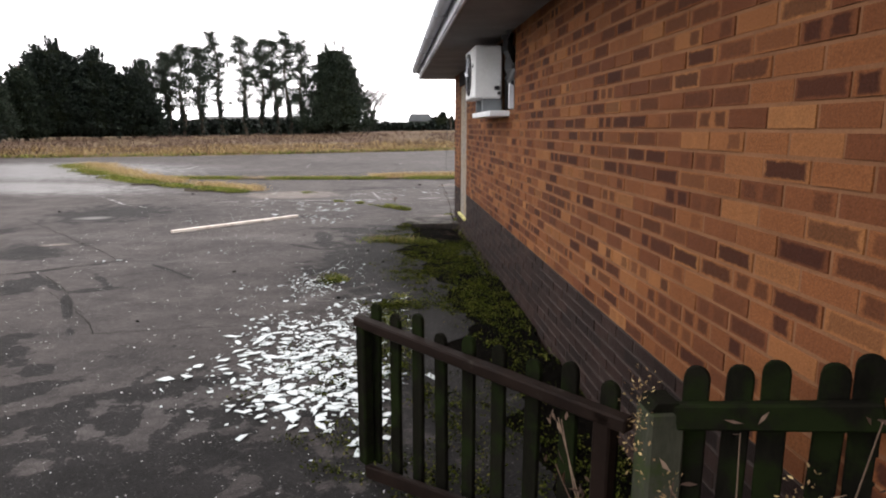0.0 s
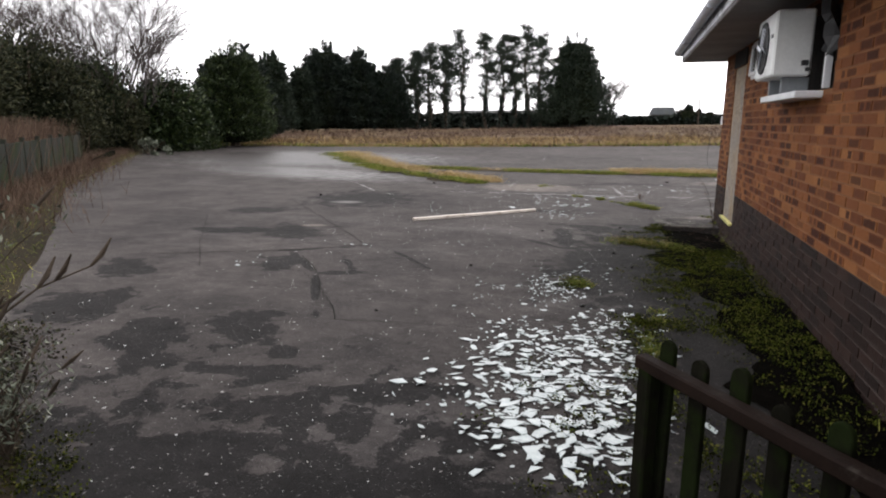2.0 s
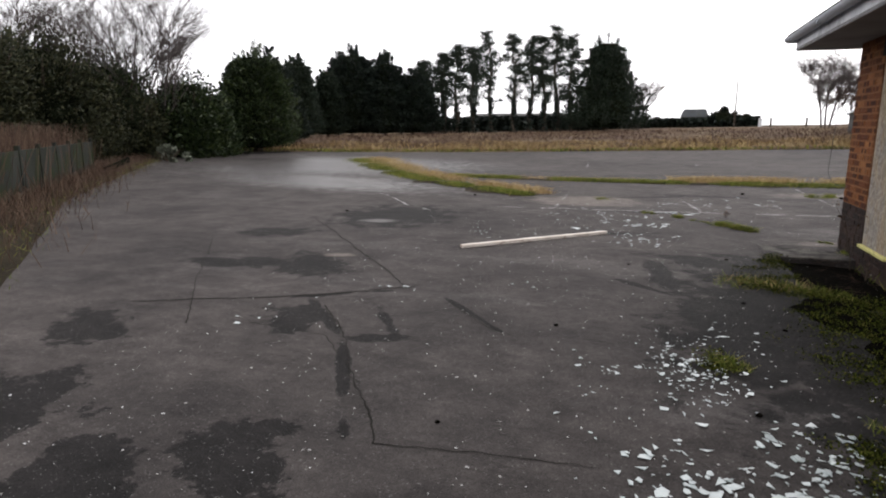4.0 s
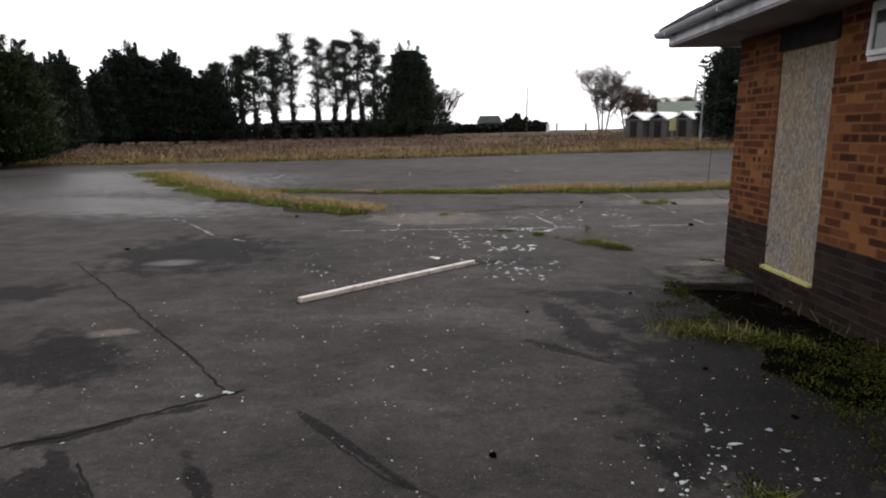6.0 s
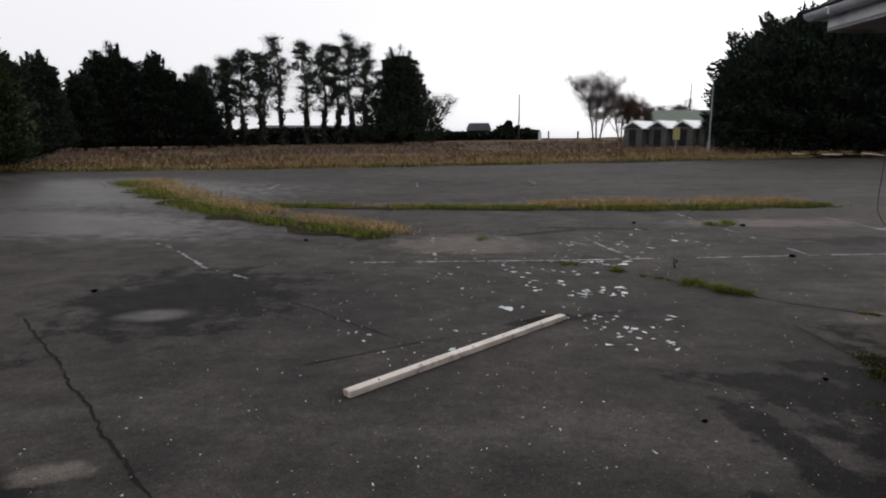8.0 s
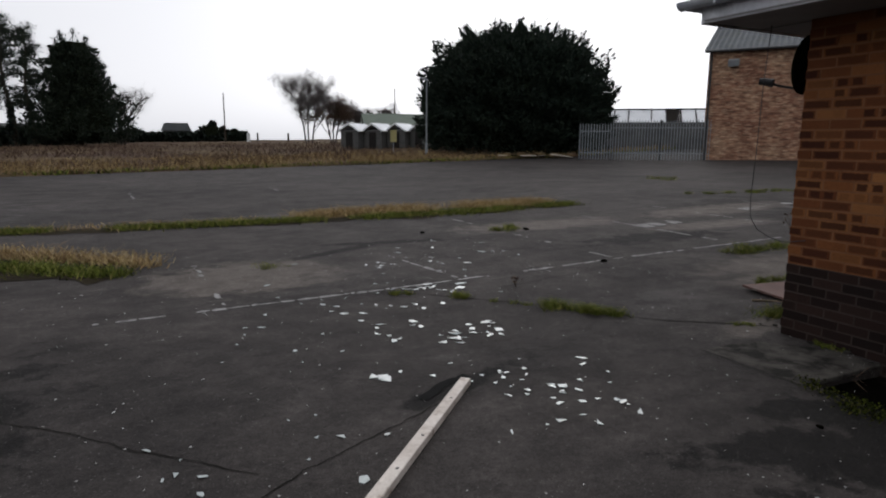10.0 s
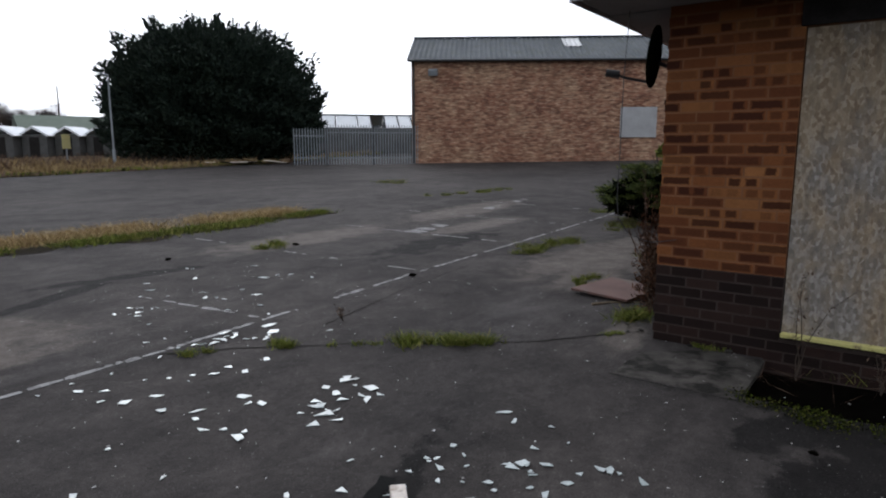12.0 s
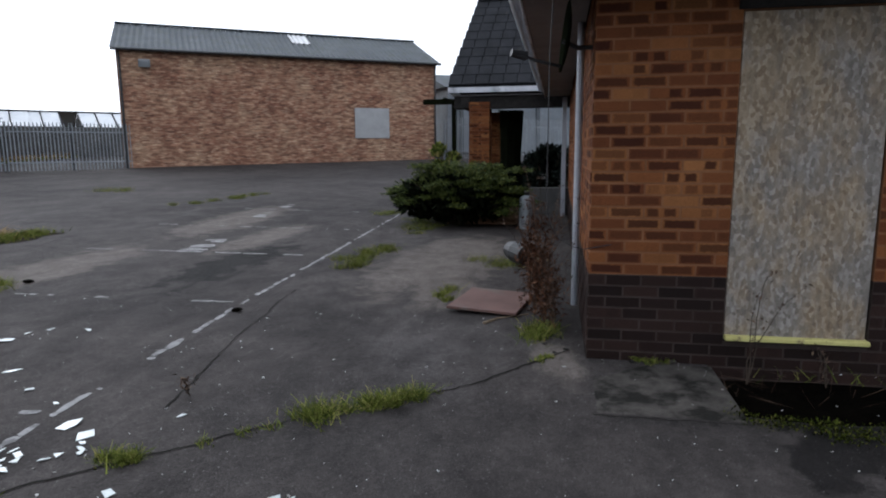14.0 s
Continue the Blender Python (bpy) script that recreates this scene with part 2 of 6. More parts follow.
def osb_material():
    m, n, l, b = base_material("weathered_strand_board", 0.8, 0.2)
    geo = n.new("ShaderNodeNewGeometry")
    mp = n.new("ShaderNodeMapping")
    mp.inputs["Scale"].default_value = (40, 46, 30)
    l.new(geo.outputs["Position"], mp.inputs["Vector"])
    wob = n.new("ShaderNodeTexNoise")
    wob.inputs["Scale"].default_value = 9
    l.new(geo.outputs["Position"], wob.inputs["Vector"])
    add = n.new("ShaderNodeVectorMath")
    l.new(mp.outputs["Vector"], add.inputs[0])
    sc = n.new("ShaderNodeVectorMath")
    sc.operation = "SCALE"
    sc.inputs["Scale"].default_value = 1.6
    l.new(wob.outputs["Color"], sc.inputs[0])
    l.new(sc.outputs["Vector"], add.inputs[1])
    vor = n.new("ShaderNodeTexVoronoi")
    vor.inputs["Scale"].default_value = 1.0
    l.new(add.outputs["Vector"], vor.inputs["Vector"])
    sep = n.new("ShaderNodeSeparateColor")
    l.new(vor.outputs["Color"], sep.inputs["Color"])
    tan = ramp_node(n, l, sep.outputs[0], [(0.0, (0.19, 0.14, 0.092)), (0.6, (0.285, 0.225, 0.155)), (1.0, (0.36, 0.295, 0.215))])
    grey = ramp_node(n, l, sep.outputs[0], [(0.0, (0.165, 0.147, 0.127)), (0.6, (0.24, 0.217, 0.19)), (1.0, (0.32, 0.295, 0.267))])
    wear = ramp_node(n, l, noise_node(n, l, 2.2, 6, 0.6, (1, 2.2, 1)), [(0.42, (0, 0, 0)), (0.6, (1, 1, 1))])
    c = mix_node(n, l, wear, tan, grey)
    mould = ramp_node(n, l, noise_node(n, l, 14, 6, 0.7, (1, 1.5, 0.3), 6.0), [(0.48, (0, 0, 0)), (0.68, (1, 1, 1))])
    c = mix_node(n, l, math_node(n, l, "MULTIPLY", mould, 0.5), c, (0.11, 0.095, 0.08))
    c = mix_node(n, l, 0.4, c, ramp_node(n, l, noise_node(n, l, 190, 3, 0.7, (1, 1.3, 0.6), 2.0), [(0.35, (0.5, 0.5, 0.5)), (0.65, (1.25, 1.25, 1.25))]), "MULTIPLY")
    l.new(c, b.inputs["Base Color"])
    bump_node(n, l, b, sep.outputs[1], 0.35, 0.002)
    return m


def far_brick_material():
    m, n, l, b = base_material("old_stock_brick", 0.9, 0.2)
    tex = n.new("ShaderNodeTexBrick")
    tc = n.new("ShaderNodeTexCoord")
    mp = n.new("ShaderNodeMapping")
    mp.inputs["Rotation"].default_value = (radians(90), 0, 0)
    l.new(tc.outputs["Object"], mp.inputs["Vector"])
    l.new(mp.outputs["Vector"], tex.inputs["Vector"])
    for key, v in (("Scale", 1.0), ("Mortar Size", 0.008), ("Brick Width", 0.225), ("Row Height", 0.075), ("Bias", 0.0)):
        tex.inputs[key].default_value = v
    tex.inputs["Color1"].default_value, tex.inputs["Color2"].default_value, tex.inputs["Mortar"].default_value = (0.0, 0, 0, 1), (1, 1, 1, 1), (0.45, 0.45, 0.45, 1)
    c = ramp_node(n, l, tex.outputs["Color"], [(0.0, (0.09, 0.05, 0.035)), (0.3, (0.24, 0.14, 0.085)), (0.6, (0.30, 0.19, 0.12)), (1.0, (0.52, 0.40, 0.28))])
    patch = ramp_node(n, l, noise_node(n, l, 0.55, 8, 0.75), [(0.38, (0.165, 0.06, 0.045)), (0.5, (0.26, 0.138, 0.094)), (0.64, (0.38, 0.265, 0.18))])
    c = mix_node(n, l, 0.5, c, patch)
    streak = noise_node(n, l, 3.0, 7, 0.7, (0.6, 0.6, 2.6), 4.0)
    c = mix_node(n, l, 0.9, c, ramp_node(n, l, streak, [(0.36, (0.38, 0.33, 0.33)), (0.64, (1.35, 1.3, 1.25))]), "MULTIPLY")
    l.new(c, b.inputs["Base Color"])
    bump_node(n, l, b, tex.outputs["Fac"], 0.5, 0.01)
    return m


ASPHALT = asphalt_material()
OSB = osb_material()
FARBRICK = far_brick_material()
BRICK = brick_material("multi_stock_brick", [(0.0, (0.13, 0.045, 0.019)), (0.3, (0.175, 0.064, 0.025)), (0.7, (0.225, 0.087, 0.032)), (1.0, (0.30, 0.134, 0.05))], (0.045, 0.0145, 0.0085), 0.93)
PLINTH = brick_material("purple_engineering_brick", [(0.0, (0.013, 0.0078, 0.0066)), (0.5, (0.024, 0.0132, 0.011)), (1.0, (0.038, 0.0215, 0.0175))], (0.014, 0.009, 0.0085), 0.5, 0.7)
MORTAR = worn("sandy_brown_mortar", (0.12, 0.054, 0.027), (0.225, 0.112, 0.056), 5, 120, 0.92, 0.1, 0.5)
MORTAR_DARK = worn("dark_mortar", (0.028, 0.021, 0.018), (0.062, 0.048, 0.042), 5, 120, 0.92, 0.1, 0.5)
UPVC = worn("weathered_white_plastic", (0.55, 0.56, 0.58), (0.78, 0.79, 0.8), 3, 40, 0.4, 0.4, 0.05, 0.001, stain=(0.36, 0.36, 0.36), stain_at=0.62)
FASCIA = worn("grimy_white_fascia", (0.42, 0.43, 0.47), (0.70, 0.71, 0.74), 3, 30, 0.45, 0.4, 0.1, 0.001, stain=(0.24, 0.25, 0.27), stain_at=0.58)
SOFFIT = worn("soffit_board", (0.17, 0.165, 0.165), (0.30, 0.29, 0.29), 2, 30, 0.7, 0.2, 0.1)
GUTTER = worn("grey_plastic_gutter", (0.30, 0.32, 0.36), (0.48, 0.50, 0.54), 3, 30, 0.35, 0.5, 0.05)
TILE = worn("dark_concrete_roof_tile", (0.011, 0.0115, 0.013), (0.03, 0.031, 0.035), 3, 60, 0.85, 0.1, 0.5, stain=(0.05, 0.05, 0.044), stain_at=0.68, stain_scale=5)
SOOT = worn("scorched_black", (0.012, 0.011, 0.011), (0.035, 0.032, 0.03), 8, 60, 0.9, 0.1)
BLACK = worn("black_plastic", (0.012, 0.012, 0.013), (0.03, 0.03, 0.032), 8, 60, 0.5, 0.4, 0.1)
ACWHITE = worn("off_white_enamel", (0.58, 0.59, 0.58), (0.76, 0.77, 0.76), 2, 30, 0.4, 0.5, 0.05, stain=(0.40, 0.40, 0.38), stain_at=0.64)
GLASSDARK, _n, _l, _b = base_material("dim_window_glass", 0.08, 0.5)
_b.inputs["Base Color"].default_value = (0.06, 0.058, 0.055, 1)
OLDWOOD = worn("mossy_fence_timber", (0.0022, 0.002, 0.0016), (0.010, 0.0095, 0.0066), 5, 70, 0.95, 0.02, 0.6, 0.004, stain=(0.008, 0.0115, 0.004), stain_at=0.53, stain_scale=6, stretch=(1, 1, 0.35))
RAILWOOD = worn("wet_brown_rail_timber", (0.0045, 0.0026, 0.002), (0.0145, 0.0088, 0.0065), 7, 70, 0.7, 0.06, 0.5, 0.003, stain=(0.05, 0.043, 0.035), stain_at=0.63, stain_scale=5)
POSTWOOD = worn("mossy_grey_post_timber", (0.018, 0.0195, 0.0125), (0.058, 0.058, 0.042), 6, 60, 0.9, 0.05, 0.6, 0.004, stain=(0.03, 0.04, 0.014), stain_at=0.55, stain_scale=7, stretch=(1, 1, 0.35))
PLANK = worn("pale_painted_timber", (0.45, 0.39, 0.34), (0.72, 0.66, 0.60), 6, 60, 0.6, 0.3, 0.4, 0.003, stain=(0.30, 0.23, 0.18), stain_at=0.6, stain_scale=7)
CONCRETE = worn("stained_concrete", (0.032, 0.029, 0.026), (0.095, 0.087, 0.078), 7, 110, 0.9, 0.1, 0.9, 0.006, stain=(0.016, 0.015, 0.013), stain_at=0.52, stain_scale=4)
REDSLAB = worn("reddish_board", (0.085, 0.045, 0.037), (0.16, 0.09, 0.075), 3, 50, 0.75, 0.3, 0.3, stain=(0.12, 0.10, 0.085), stain_at=0.58)
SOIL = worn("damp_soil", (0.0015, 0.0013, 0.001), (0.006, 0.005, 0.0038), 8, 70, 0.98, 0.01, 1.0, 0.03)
EARTH = worn("rough_ground", (0.008, 0.0066, 0.0045), (0.032, 0.025, 0.0155), 1.2, 22, 0.95, 0.05, 0.8, 0.03, stain=(0.03, 0.024, 0.014), stain_at=0.54, stain_scale=0.3)
FIELD = worn("dry_meadow", (0.06, 0.042, 0.024), (0.165, 0.12, 0.062), 0.35, 5, 0.95, 0.1, 0.8, 0.05, stain=(0.06, 0.036, 0.024), stain_at=0.5, stain_scale=0.15)
LINEPAINT = worn("worn_white_line_paint", (0.14, 0.135, 0.135), (0.34, 0.335, 0.33), 5, 80, 0.8, 0.3, 0.3, stain=(0.12, 0.115, 0.115), stain_at=0.54, stain_scale=9)
CRACKFILL = worn("crack_dirt", (0.007, 0.0065, 0.006), (0.02, 0.018, 0.015), 6, 60, 0.95, 0.1)
SEALANT = worn("black_tar_seal", (0.006, 0.006, 0.006), (0.014, 0.014, 0.014), 6, 60, 0.9, 0.05)
# The pale base colour paints a grazing sky reflection into the broken glass.
SHARD = worn("sky_pale_glass", (0.27, 0.315, 0.31), (0.5, 0.545, 0.54), 4, 40, 0.22, 0.6, 0.05)
GALV = worn("galvanised_steel", (0.15, 0.165, 0.18), (0.26, 0.28, 0.295), 1.5, 30, 0.5, 0.5, 0.1, metal=0.3)
SHEET = worn("corrugated_cement_sheet", (0.06, 0.069, 0.077), (0.125, 0.134, 0.142), 0.8, 20, 0.8, 0.3, 0.3, stain=(0.085, 0.093, 0.09), stain_at=0.55, stretch=(1, 1, 0.4))
SKYLIGHT = worn("clear_roof_sheet", (0.45, 0.45, 0.45), (0.6, 0.6, 0.6), 2, 20, 0.4, 0.4, 0.1)
BOARDGREY = worn("grey_window_board", (0.26, 0.26, 0.26), (0.36, 0.36, 0.36), 2, 20, 0.7, 0.3, 0.2)
WHITEROOF = worn("whitened_roof_sheet", (0.6, 0.62, 0.64), (0.82, 0.84, 0.86), 1, 8, 0.6, 0.3, 0.2)
PALESHED = worn("pale_shed_cladding", (0.12, 0.135, 0.15), (0.22, 0.24, 0.26), 0.5, 8, 0.7, 0.2, 0.2, stain=(0.16, 0.17, 0.18), stain_at=0.55)
# Near-black with deep shade put into the colour, for crown cores and the dish.
DEEPSHADE = worn("painted_deep_shade", (0.004, 0.005, 0.003), (0.013, 0.016, 0.009), 3, 20, 0.98, 0.0, 0.8, 0.05)
GREENROOF = worn("green_roof_sheet", (0.09, 0.115, 0.09), (0.14, 0.17, 0.135), 1, 8, 0.7, 0.3, 0.2)
SHEDWALL = worn("grey_shed_wall", (0.05, 0.05, 0.05), (0.12, 0.12, 0.115), 1, 8, 0.85, 0.2, 0.2)
PANELWALL = worn("grey_concrete_panel", (0.013, 0.0138, 0.0122), (0.033, 0.0345, 0.030), 1.5, 40, 0.95, 0.05, 0.3, stain=(0.02, 0.025, 0.013), stain_at=0.52, stretch=(1, 1, 0.4))
BARK = worn("rough_bark", (0.030, 0.024, 0.019), (0.085, 0.066, 0.05), 4, 30, 0.95, 0.1, 0.8, 0.02)
BIRCHBARK = worn("grey_twigs", (0.05, 0.042, 0.04), (0.11, 0.095, 0.09), 4, 30, 0.95, 0.1, 0.3)
PINELEAF = island_material("pine_needles", [(0.0, (0.008, 0.014, 0.009)), (0.6, (0.018, 0.028, 0.017)), (1.0, (0.034, 0.044, 0.025))])
CONLEAF = island_material("dark_conifer_sprays", [(0.0, (0.004, 0.0075, 0.0055)), (0.6, (0.009, 0.0155, 0.0105)), (1.0, (0.02, 0.029, 0.0175))])
GREENLEAF = island_material("laurel_leaves", [(0.0, (0.006, 0.012, 0.0035)), (0.6, (0.02, 0.036, 0.0095)), (1.0, (0.062, 0.08, 0.02))], 0.55, 0.25)
BUSHLEAF = island_material("cypress_sprays", [(0.0, (0.007, 0.013, 0.0095)), (0.6, (0.016, 0.027, 0.018)), (1.0, (0.034, 0.048, 0.03))])
OLIVELEAF = island_material("olive_shrub_leaves", [(0.0, (0.008, 0.010, 0.0045)), (0.5, (0.024, 0.029, 0.0115)), (1.0, (0.075, 0.072, 0.034))])
SILVERLEAF = island_material("silvery_buddleia_leaves", [(0.0, (0.045, 0.053, 0.037)), (0.6, (0.12, 0.135, 0.10)), (1.0, (0.26, 0.27, 0.22))])
JUNLEAF = island_material("juniper_sprays", [(0.0, (0.016, 0.026, 0.006)), (0.5, (0.06, 0.085, 0.016)), (1.0, (0.19, 0.215, 0.045))])
DRYGRASS = island_material("dry_grass_blades", [(0.0, (0.10, 0.062, 0.035)), (0.4, (0.22, 0.145, 0.07)), (0.75, (0.36, 0.265, 0.12)), (1.0, (0.50, 0.39, 0.19))], 0.9, 0.1)
STRAW = island_material("bleached_straw", [(0.0, (0.16, 0.10, 0.055)), (0.4, (0.32, 0.225, 0.105)), (0.75, (0.46, 0.35, 0.165)), (1.0, (0.58, 0.47, 0.25))], 0.9, 0.1)
GREENGRASS = island_material("mossy_grass_blades", [(0.0, (0.03, 0.042, 0.008)), (0.4, (0.10, 0.13, 0.02)), (0.75, (0.21, 0.235, 0.042)), (1.0, (0.36, 0.30, 0.11))], 0.9, 0.1)
MOSS = island_material("moss_cushions", [(0.0, (0.006, 0.0065, 0.0025)), (0.45, (0.024, 0.03, 0.006)), (0.8, (0.085, 0.105, 0.015)), (1.0, (0.14, 0.125, 0.035))], 0.95, 0.03)
LITTER = island_material("fallen_leaves", [(0.0, (0.008, 0.006, 0.004)), (0.5, (0.026, 0.019, 0.011)), (0.8, (0.03, 0.042, 0.013)), (1.0, (0.10, 0.075, 0.042))], 0.8, 0.2)
SCRUB = island_material("dead_brown_stems", [(0.0, (0.04, 0.025, 0.019)), (0.5, (0.09, 0.057, 0.041)), (1.0, (0.17, 0.12, 0.085))], 0.95, 0.1)
RUST = island_material("rust_brown_dead_leaves", [(0.0, (0.03, 0.014, 0.009)), (0.5, (0.085, 0.037, 0.02)), (1.0, (0.2, 0.105, 0.06))], 0.95, 0.05)
DEADSTEM = worn("dry_stalks", (0.14, 0.10, 0.07), (0.34, 0.27, 0.19), 10, 80, 0.9, 0.1)
YELLOW = worn("faded_yellow_sill", (0.42, 0.38, 0.12), (0.62, 0.58, 0.24), 8, 60, 0.7, 0.3, 0.3, stain=(0.14, 0.10, 0.06), stain_at=0.62, stain_scale=9)
SIGNYELLOW = worn("faded_sign", (0.40, 0.36, 0.16), (0.5, 0.45, 0.22), 4, 30, 0.6)
CONBLOCK = worn("pale_rubble", (0.24, 0.22, 0.2), (0.42, 0.4, 0.37), 8, 80, 0.9, 0.2, 0.5)
PEBBLE = island_material("light_crumbs", [(0.0, (0.16, 0.15, 0.14)), (0.6, (0.42, 0.42, 0.41)), (1.0, (0.66, 0.68, 0.68))], 0.5, 0.4)

# ---- mesh helpers ----


def gz(x, y):
    """Height of the ground, which rises gently to the north-east."""
    s = min(0.75 * x + 0.6 * y, 80.0)
    rise = 0.0195 * 3 * math.log1p(math.exp((s - 12) / 3)) if s < 60 else 0.0195 * (s - 12)
    return rise + 0.03 * max(0.0, min(x, 45.0) - 25)


def mesh_of(name, verts, faces, mat):
    me = bpy.data.meshes.new(name)
    me.from_pydata([tuple(v) for v in verts], [], faces)
    me.materials.append(mat)
    me.update()
    return me


def quads_of(name, v, mat):
    """A mesh of loose quads from an array of shape n, 4, 3."""
    n = len(v)
    me = bpy.data.meshes.new(name)
    me.vertices.add(n * 4)
    me.vertices.foreach_set("co", np.ascontiguousarray(v, dtype=np.float32).reshape(-1))
    me.loops.add(n * 4)
    me.loops.foreach_set("vertex_index", np.arange(n * 4, dtype=np.int32))
    me.polygons.add(n)
    me.polygons.foreach_set("loop_start", np.arange(0, n * 4, 4, dtype=np.int32))
    me.polygons.foreach_set("loop_total", np.full(n, 4, dtype=np.int32))
    me.materials.append(mat)
    me.update(calc_edges=True)
    return me


def put(name, data, parent=None, label="", m=None):
    ob = new(name, data)
    if parent is not None:
        ob.parent = parent
    if m is not None:
        ob.matrix_basis = m
    if label:
        ob["label"] = label
    return ob


def part(name, bm, mat, parent, label="", m=None):
    me = bpy.data.meshes.new(name)
    bm.to_mesh(me)
    bm.free()
    me.materials.append(mat)
    return put(name, me, parent, label, m)


def thing(name, x, y, z, label, category, group="", rz=0.0):
    ob = new(name)
    ob.empty_display_size = 0.1
    ob.matrix_basis = pose(x, y, z, 0, 0, rz)
    return tagged(ob, label, category, group)


def box_bm(boxes, bevel=0.0):
    """boxes: (x, y, z, sx, sy, sz) by centre and size, or with a pose after them."""
    bm = bmesh.new()
    for b in boxes:
        m = Matrix.Translation(b[:3])
        if len(b) > 6:
            m = m @ b[6]
        bmesh.ops.create_cube(bm, size=1, matrix=m @ Matrix.Diagonal((*b[3:6], 1)))
    if bevel:
        bmesh.ops.bevel(bm, geom=bm.edges[:], offset=bevel, segments=1, affect="EDGES", clamp_overlap=True)
    return bm


def prism_bm(outline, depth, bevel=0.0):
    """A flat outline in x and z, pulled out along y, centred."""
    bm = bmesh.new()
    a = [bm.verts.new((x, -depth / 2, z)) for x, z in outline]
    b = [bm.verts.new((x, depth / 2, z)) for x, z in outline]
    bm.faces.new(a)
    bm.faces.new(b[::-1])
    k = len(a)
    for i in range(k):
        bm.faces.new((a[i], b[i], b[(i + 1) % k], a[(i + 1) % k]))
    bmesh.ops.recalc_face_normals(bm, faces=bm.faces)
    if bevel:
        bmesh.ops.bevel(bm, geom=bm.edges[:], offset=bevel, segments=1, affect="EDGES", clamp_overlap=True)
    return bm


def tube(points, radii, sides=6, verts=None, faces=None):
    """A tapered tube along points; appends to verts and faces where given."""
    verts, faces = ([], []) if verts is None else (verts, faces)
    start = len(verts)
    pts = [Vector(p) for p in points]
    for i, p in enumerate(pts):
        d = (pts[min(i + 1, len(pts) - 1)] - pts[max(i - 1, 0)]).normalized()
        u = d.orthogonal().normalized()
        w = d.cross(u)
        r = radii[i] if isinstance(radii, (list, tuple)) else radii
        for k in range(sides):
            a = 2 * math.pi * k / sides
            verts.append(p + (u * math.cos(a) + w * math.sin(a)) * r)
    for i in range(len(pts) - 1):
        for k in range(sides):
            a, b = start + i * sides + k, start + i * sides + (k + 1) % sides
            faces.append((a, b, b + sides, a + sides))
    faces.append(tuple(start + k for k in range(sides))[::-1])
    faces.append(tuple(start + (len(pts) - 1) * sides + k for k in range(sides)))
    return verts, faces


rng = np.random.default_rng(7)


def leaves(pos, out, length, width, jitter=0.7, droop=0.0):
    """Rhombic leaves or sprays at pos, pointing along out, more or less."""
    n = len(pos)
    d = out + rng.normal(0, jitter, (n, 3))
    d[:, 2] -= droop
    d /= np.linalg.norm(d, axis=1, keepdims=True) + 1e-9
    side = np.cross(d, rng.normal(0, 1, (n, 3)))
    side /= np.linalg.norm(side, axis=1, keepdims=True) + 1e-9
    up = np.cross(side, d)
    ln = (length * rng.uniform(0.6, 1.4, n))[:, None]
    wd = (width * rng.uniform(0.6, 1.4, n))[:, None]
    base = pos - d * ln * 0.5
    mid = pos + up * wd * 0.25
    return np.stack([base, mid + side * wd * 0.5, pos + d * ln * 0.5, mid - side * wd * 0.5], 1)


def blades(xy, z, height, width, lean=0.35):
    """Grass blades as narrow quads that stand at xy."""
    n = len(xy)
    a = rng.uniform(0, 2 * math.pi, n)
    h = height * rng.uniform(0.45, 1.3, n)
    w = width * rng.uniform(0.6, 1.4, n)
    base = np.column_stack([xy, z])
    s = np.column_stack([np.cos(a), np.sin(a), np.zeros(n)]) * w[:, None] * 0.5
    tip = np.column_stack([rng.normal(0, lean, n) * h, rng.normal(0, lean, n) * h, h])
    return np.stack([base - s, base + s, base + s * 0.3 + tip, base - s * 0.3 + tip], 1)


def heights(xy, lift=0.0):
    return np.array([gz(x, y) + lift for x, y in xy])


def blob_points(n, centre, radii, shell=0.55):
    """Points in the outer part of an ellipsoid, and the way out."""
    d = rng.normal(0, 1, (n, 3))
    d /= np.linalg.norm(d, axis=1, keepdims=True)
    r = rng.uniform(shell, 1.0, n)[:, None]
    return np.array(centre) + d * r * np.array(radii), d

# ---- ground, car park, field ----


def grid_mesh(name, xs, ys, lift, mat, rough=0.0):
    v = [(x, y, gz(x, y) + lift + (noise.noise(Vector((x * 0.9, y * 0.9, 3))) * rough if rough else 0)) for y in ys for x in xs]
    w = len(xs)
    f = [(j * w + i, j * w + i + 1, (j + 1) * w + i + 1, (j + 1) * w + i) for j in range(len(ys) - 1) for i in range(w - 1)]
    return mesh_of(name, v, f, mat)


far_steps = [-1600, -700, -350, -180, -100, *range(-70, 130, 5), 160, 220, 350, 700, 1600]
tagged(put("ground", grid_mesh("ground", far_steps, far_steps, -0.13, EARTH)), "rough earth and grass ground reaching to the horizon", "ground", kind="structure")

LEFT_EDGE = [(-0.3, -14), (-0.62, -1.2), (-1.0, 0.5), (-1.95, 1.2), (-3.3, 2.2), (-5.6, 4.7), (-8.3, 7.4), (-11.1, 10.1), (-21.0, 23.4), (-23.4, 29.0), (-23.0, 33.5), (-23.0, 60)]


def left_edge(y):
    for (x0, y0), (x1, y1) in zip(LEFT_EDGE, LEFT_EDGE[1:]):
        if y0 <= y <= y1:
            return x0 + (x1 - x0) * (y - y0) / (y1 - y0) + 0.12 * noise.noise(Vector((y * 1.3, 0, 9)))
    return LEFT_EDGE[0][0]


def top_edge(x):
    return 36.3 + 0.15 * x + 0.35 * noise.noise(Vector((x * 0.25, 2, 0)))


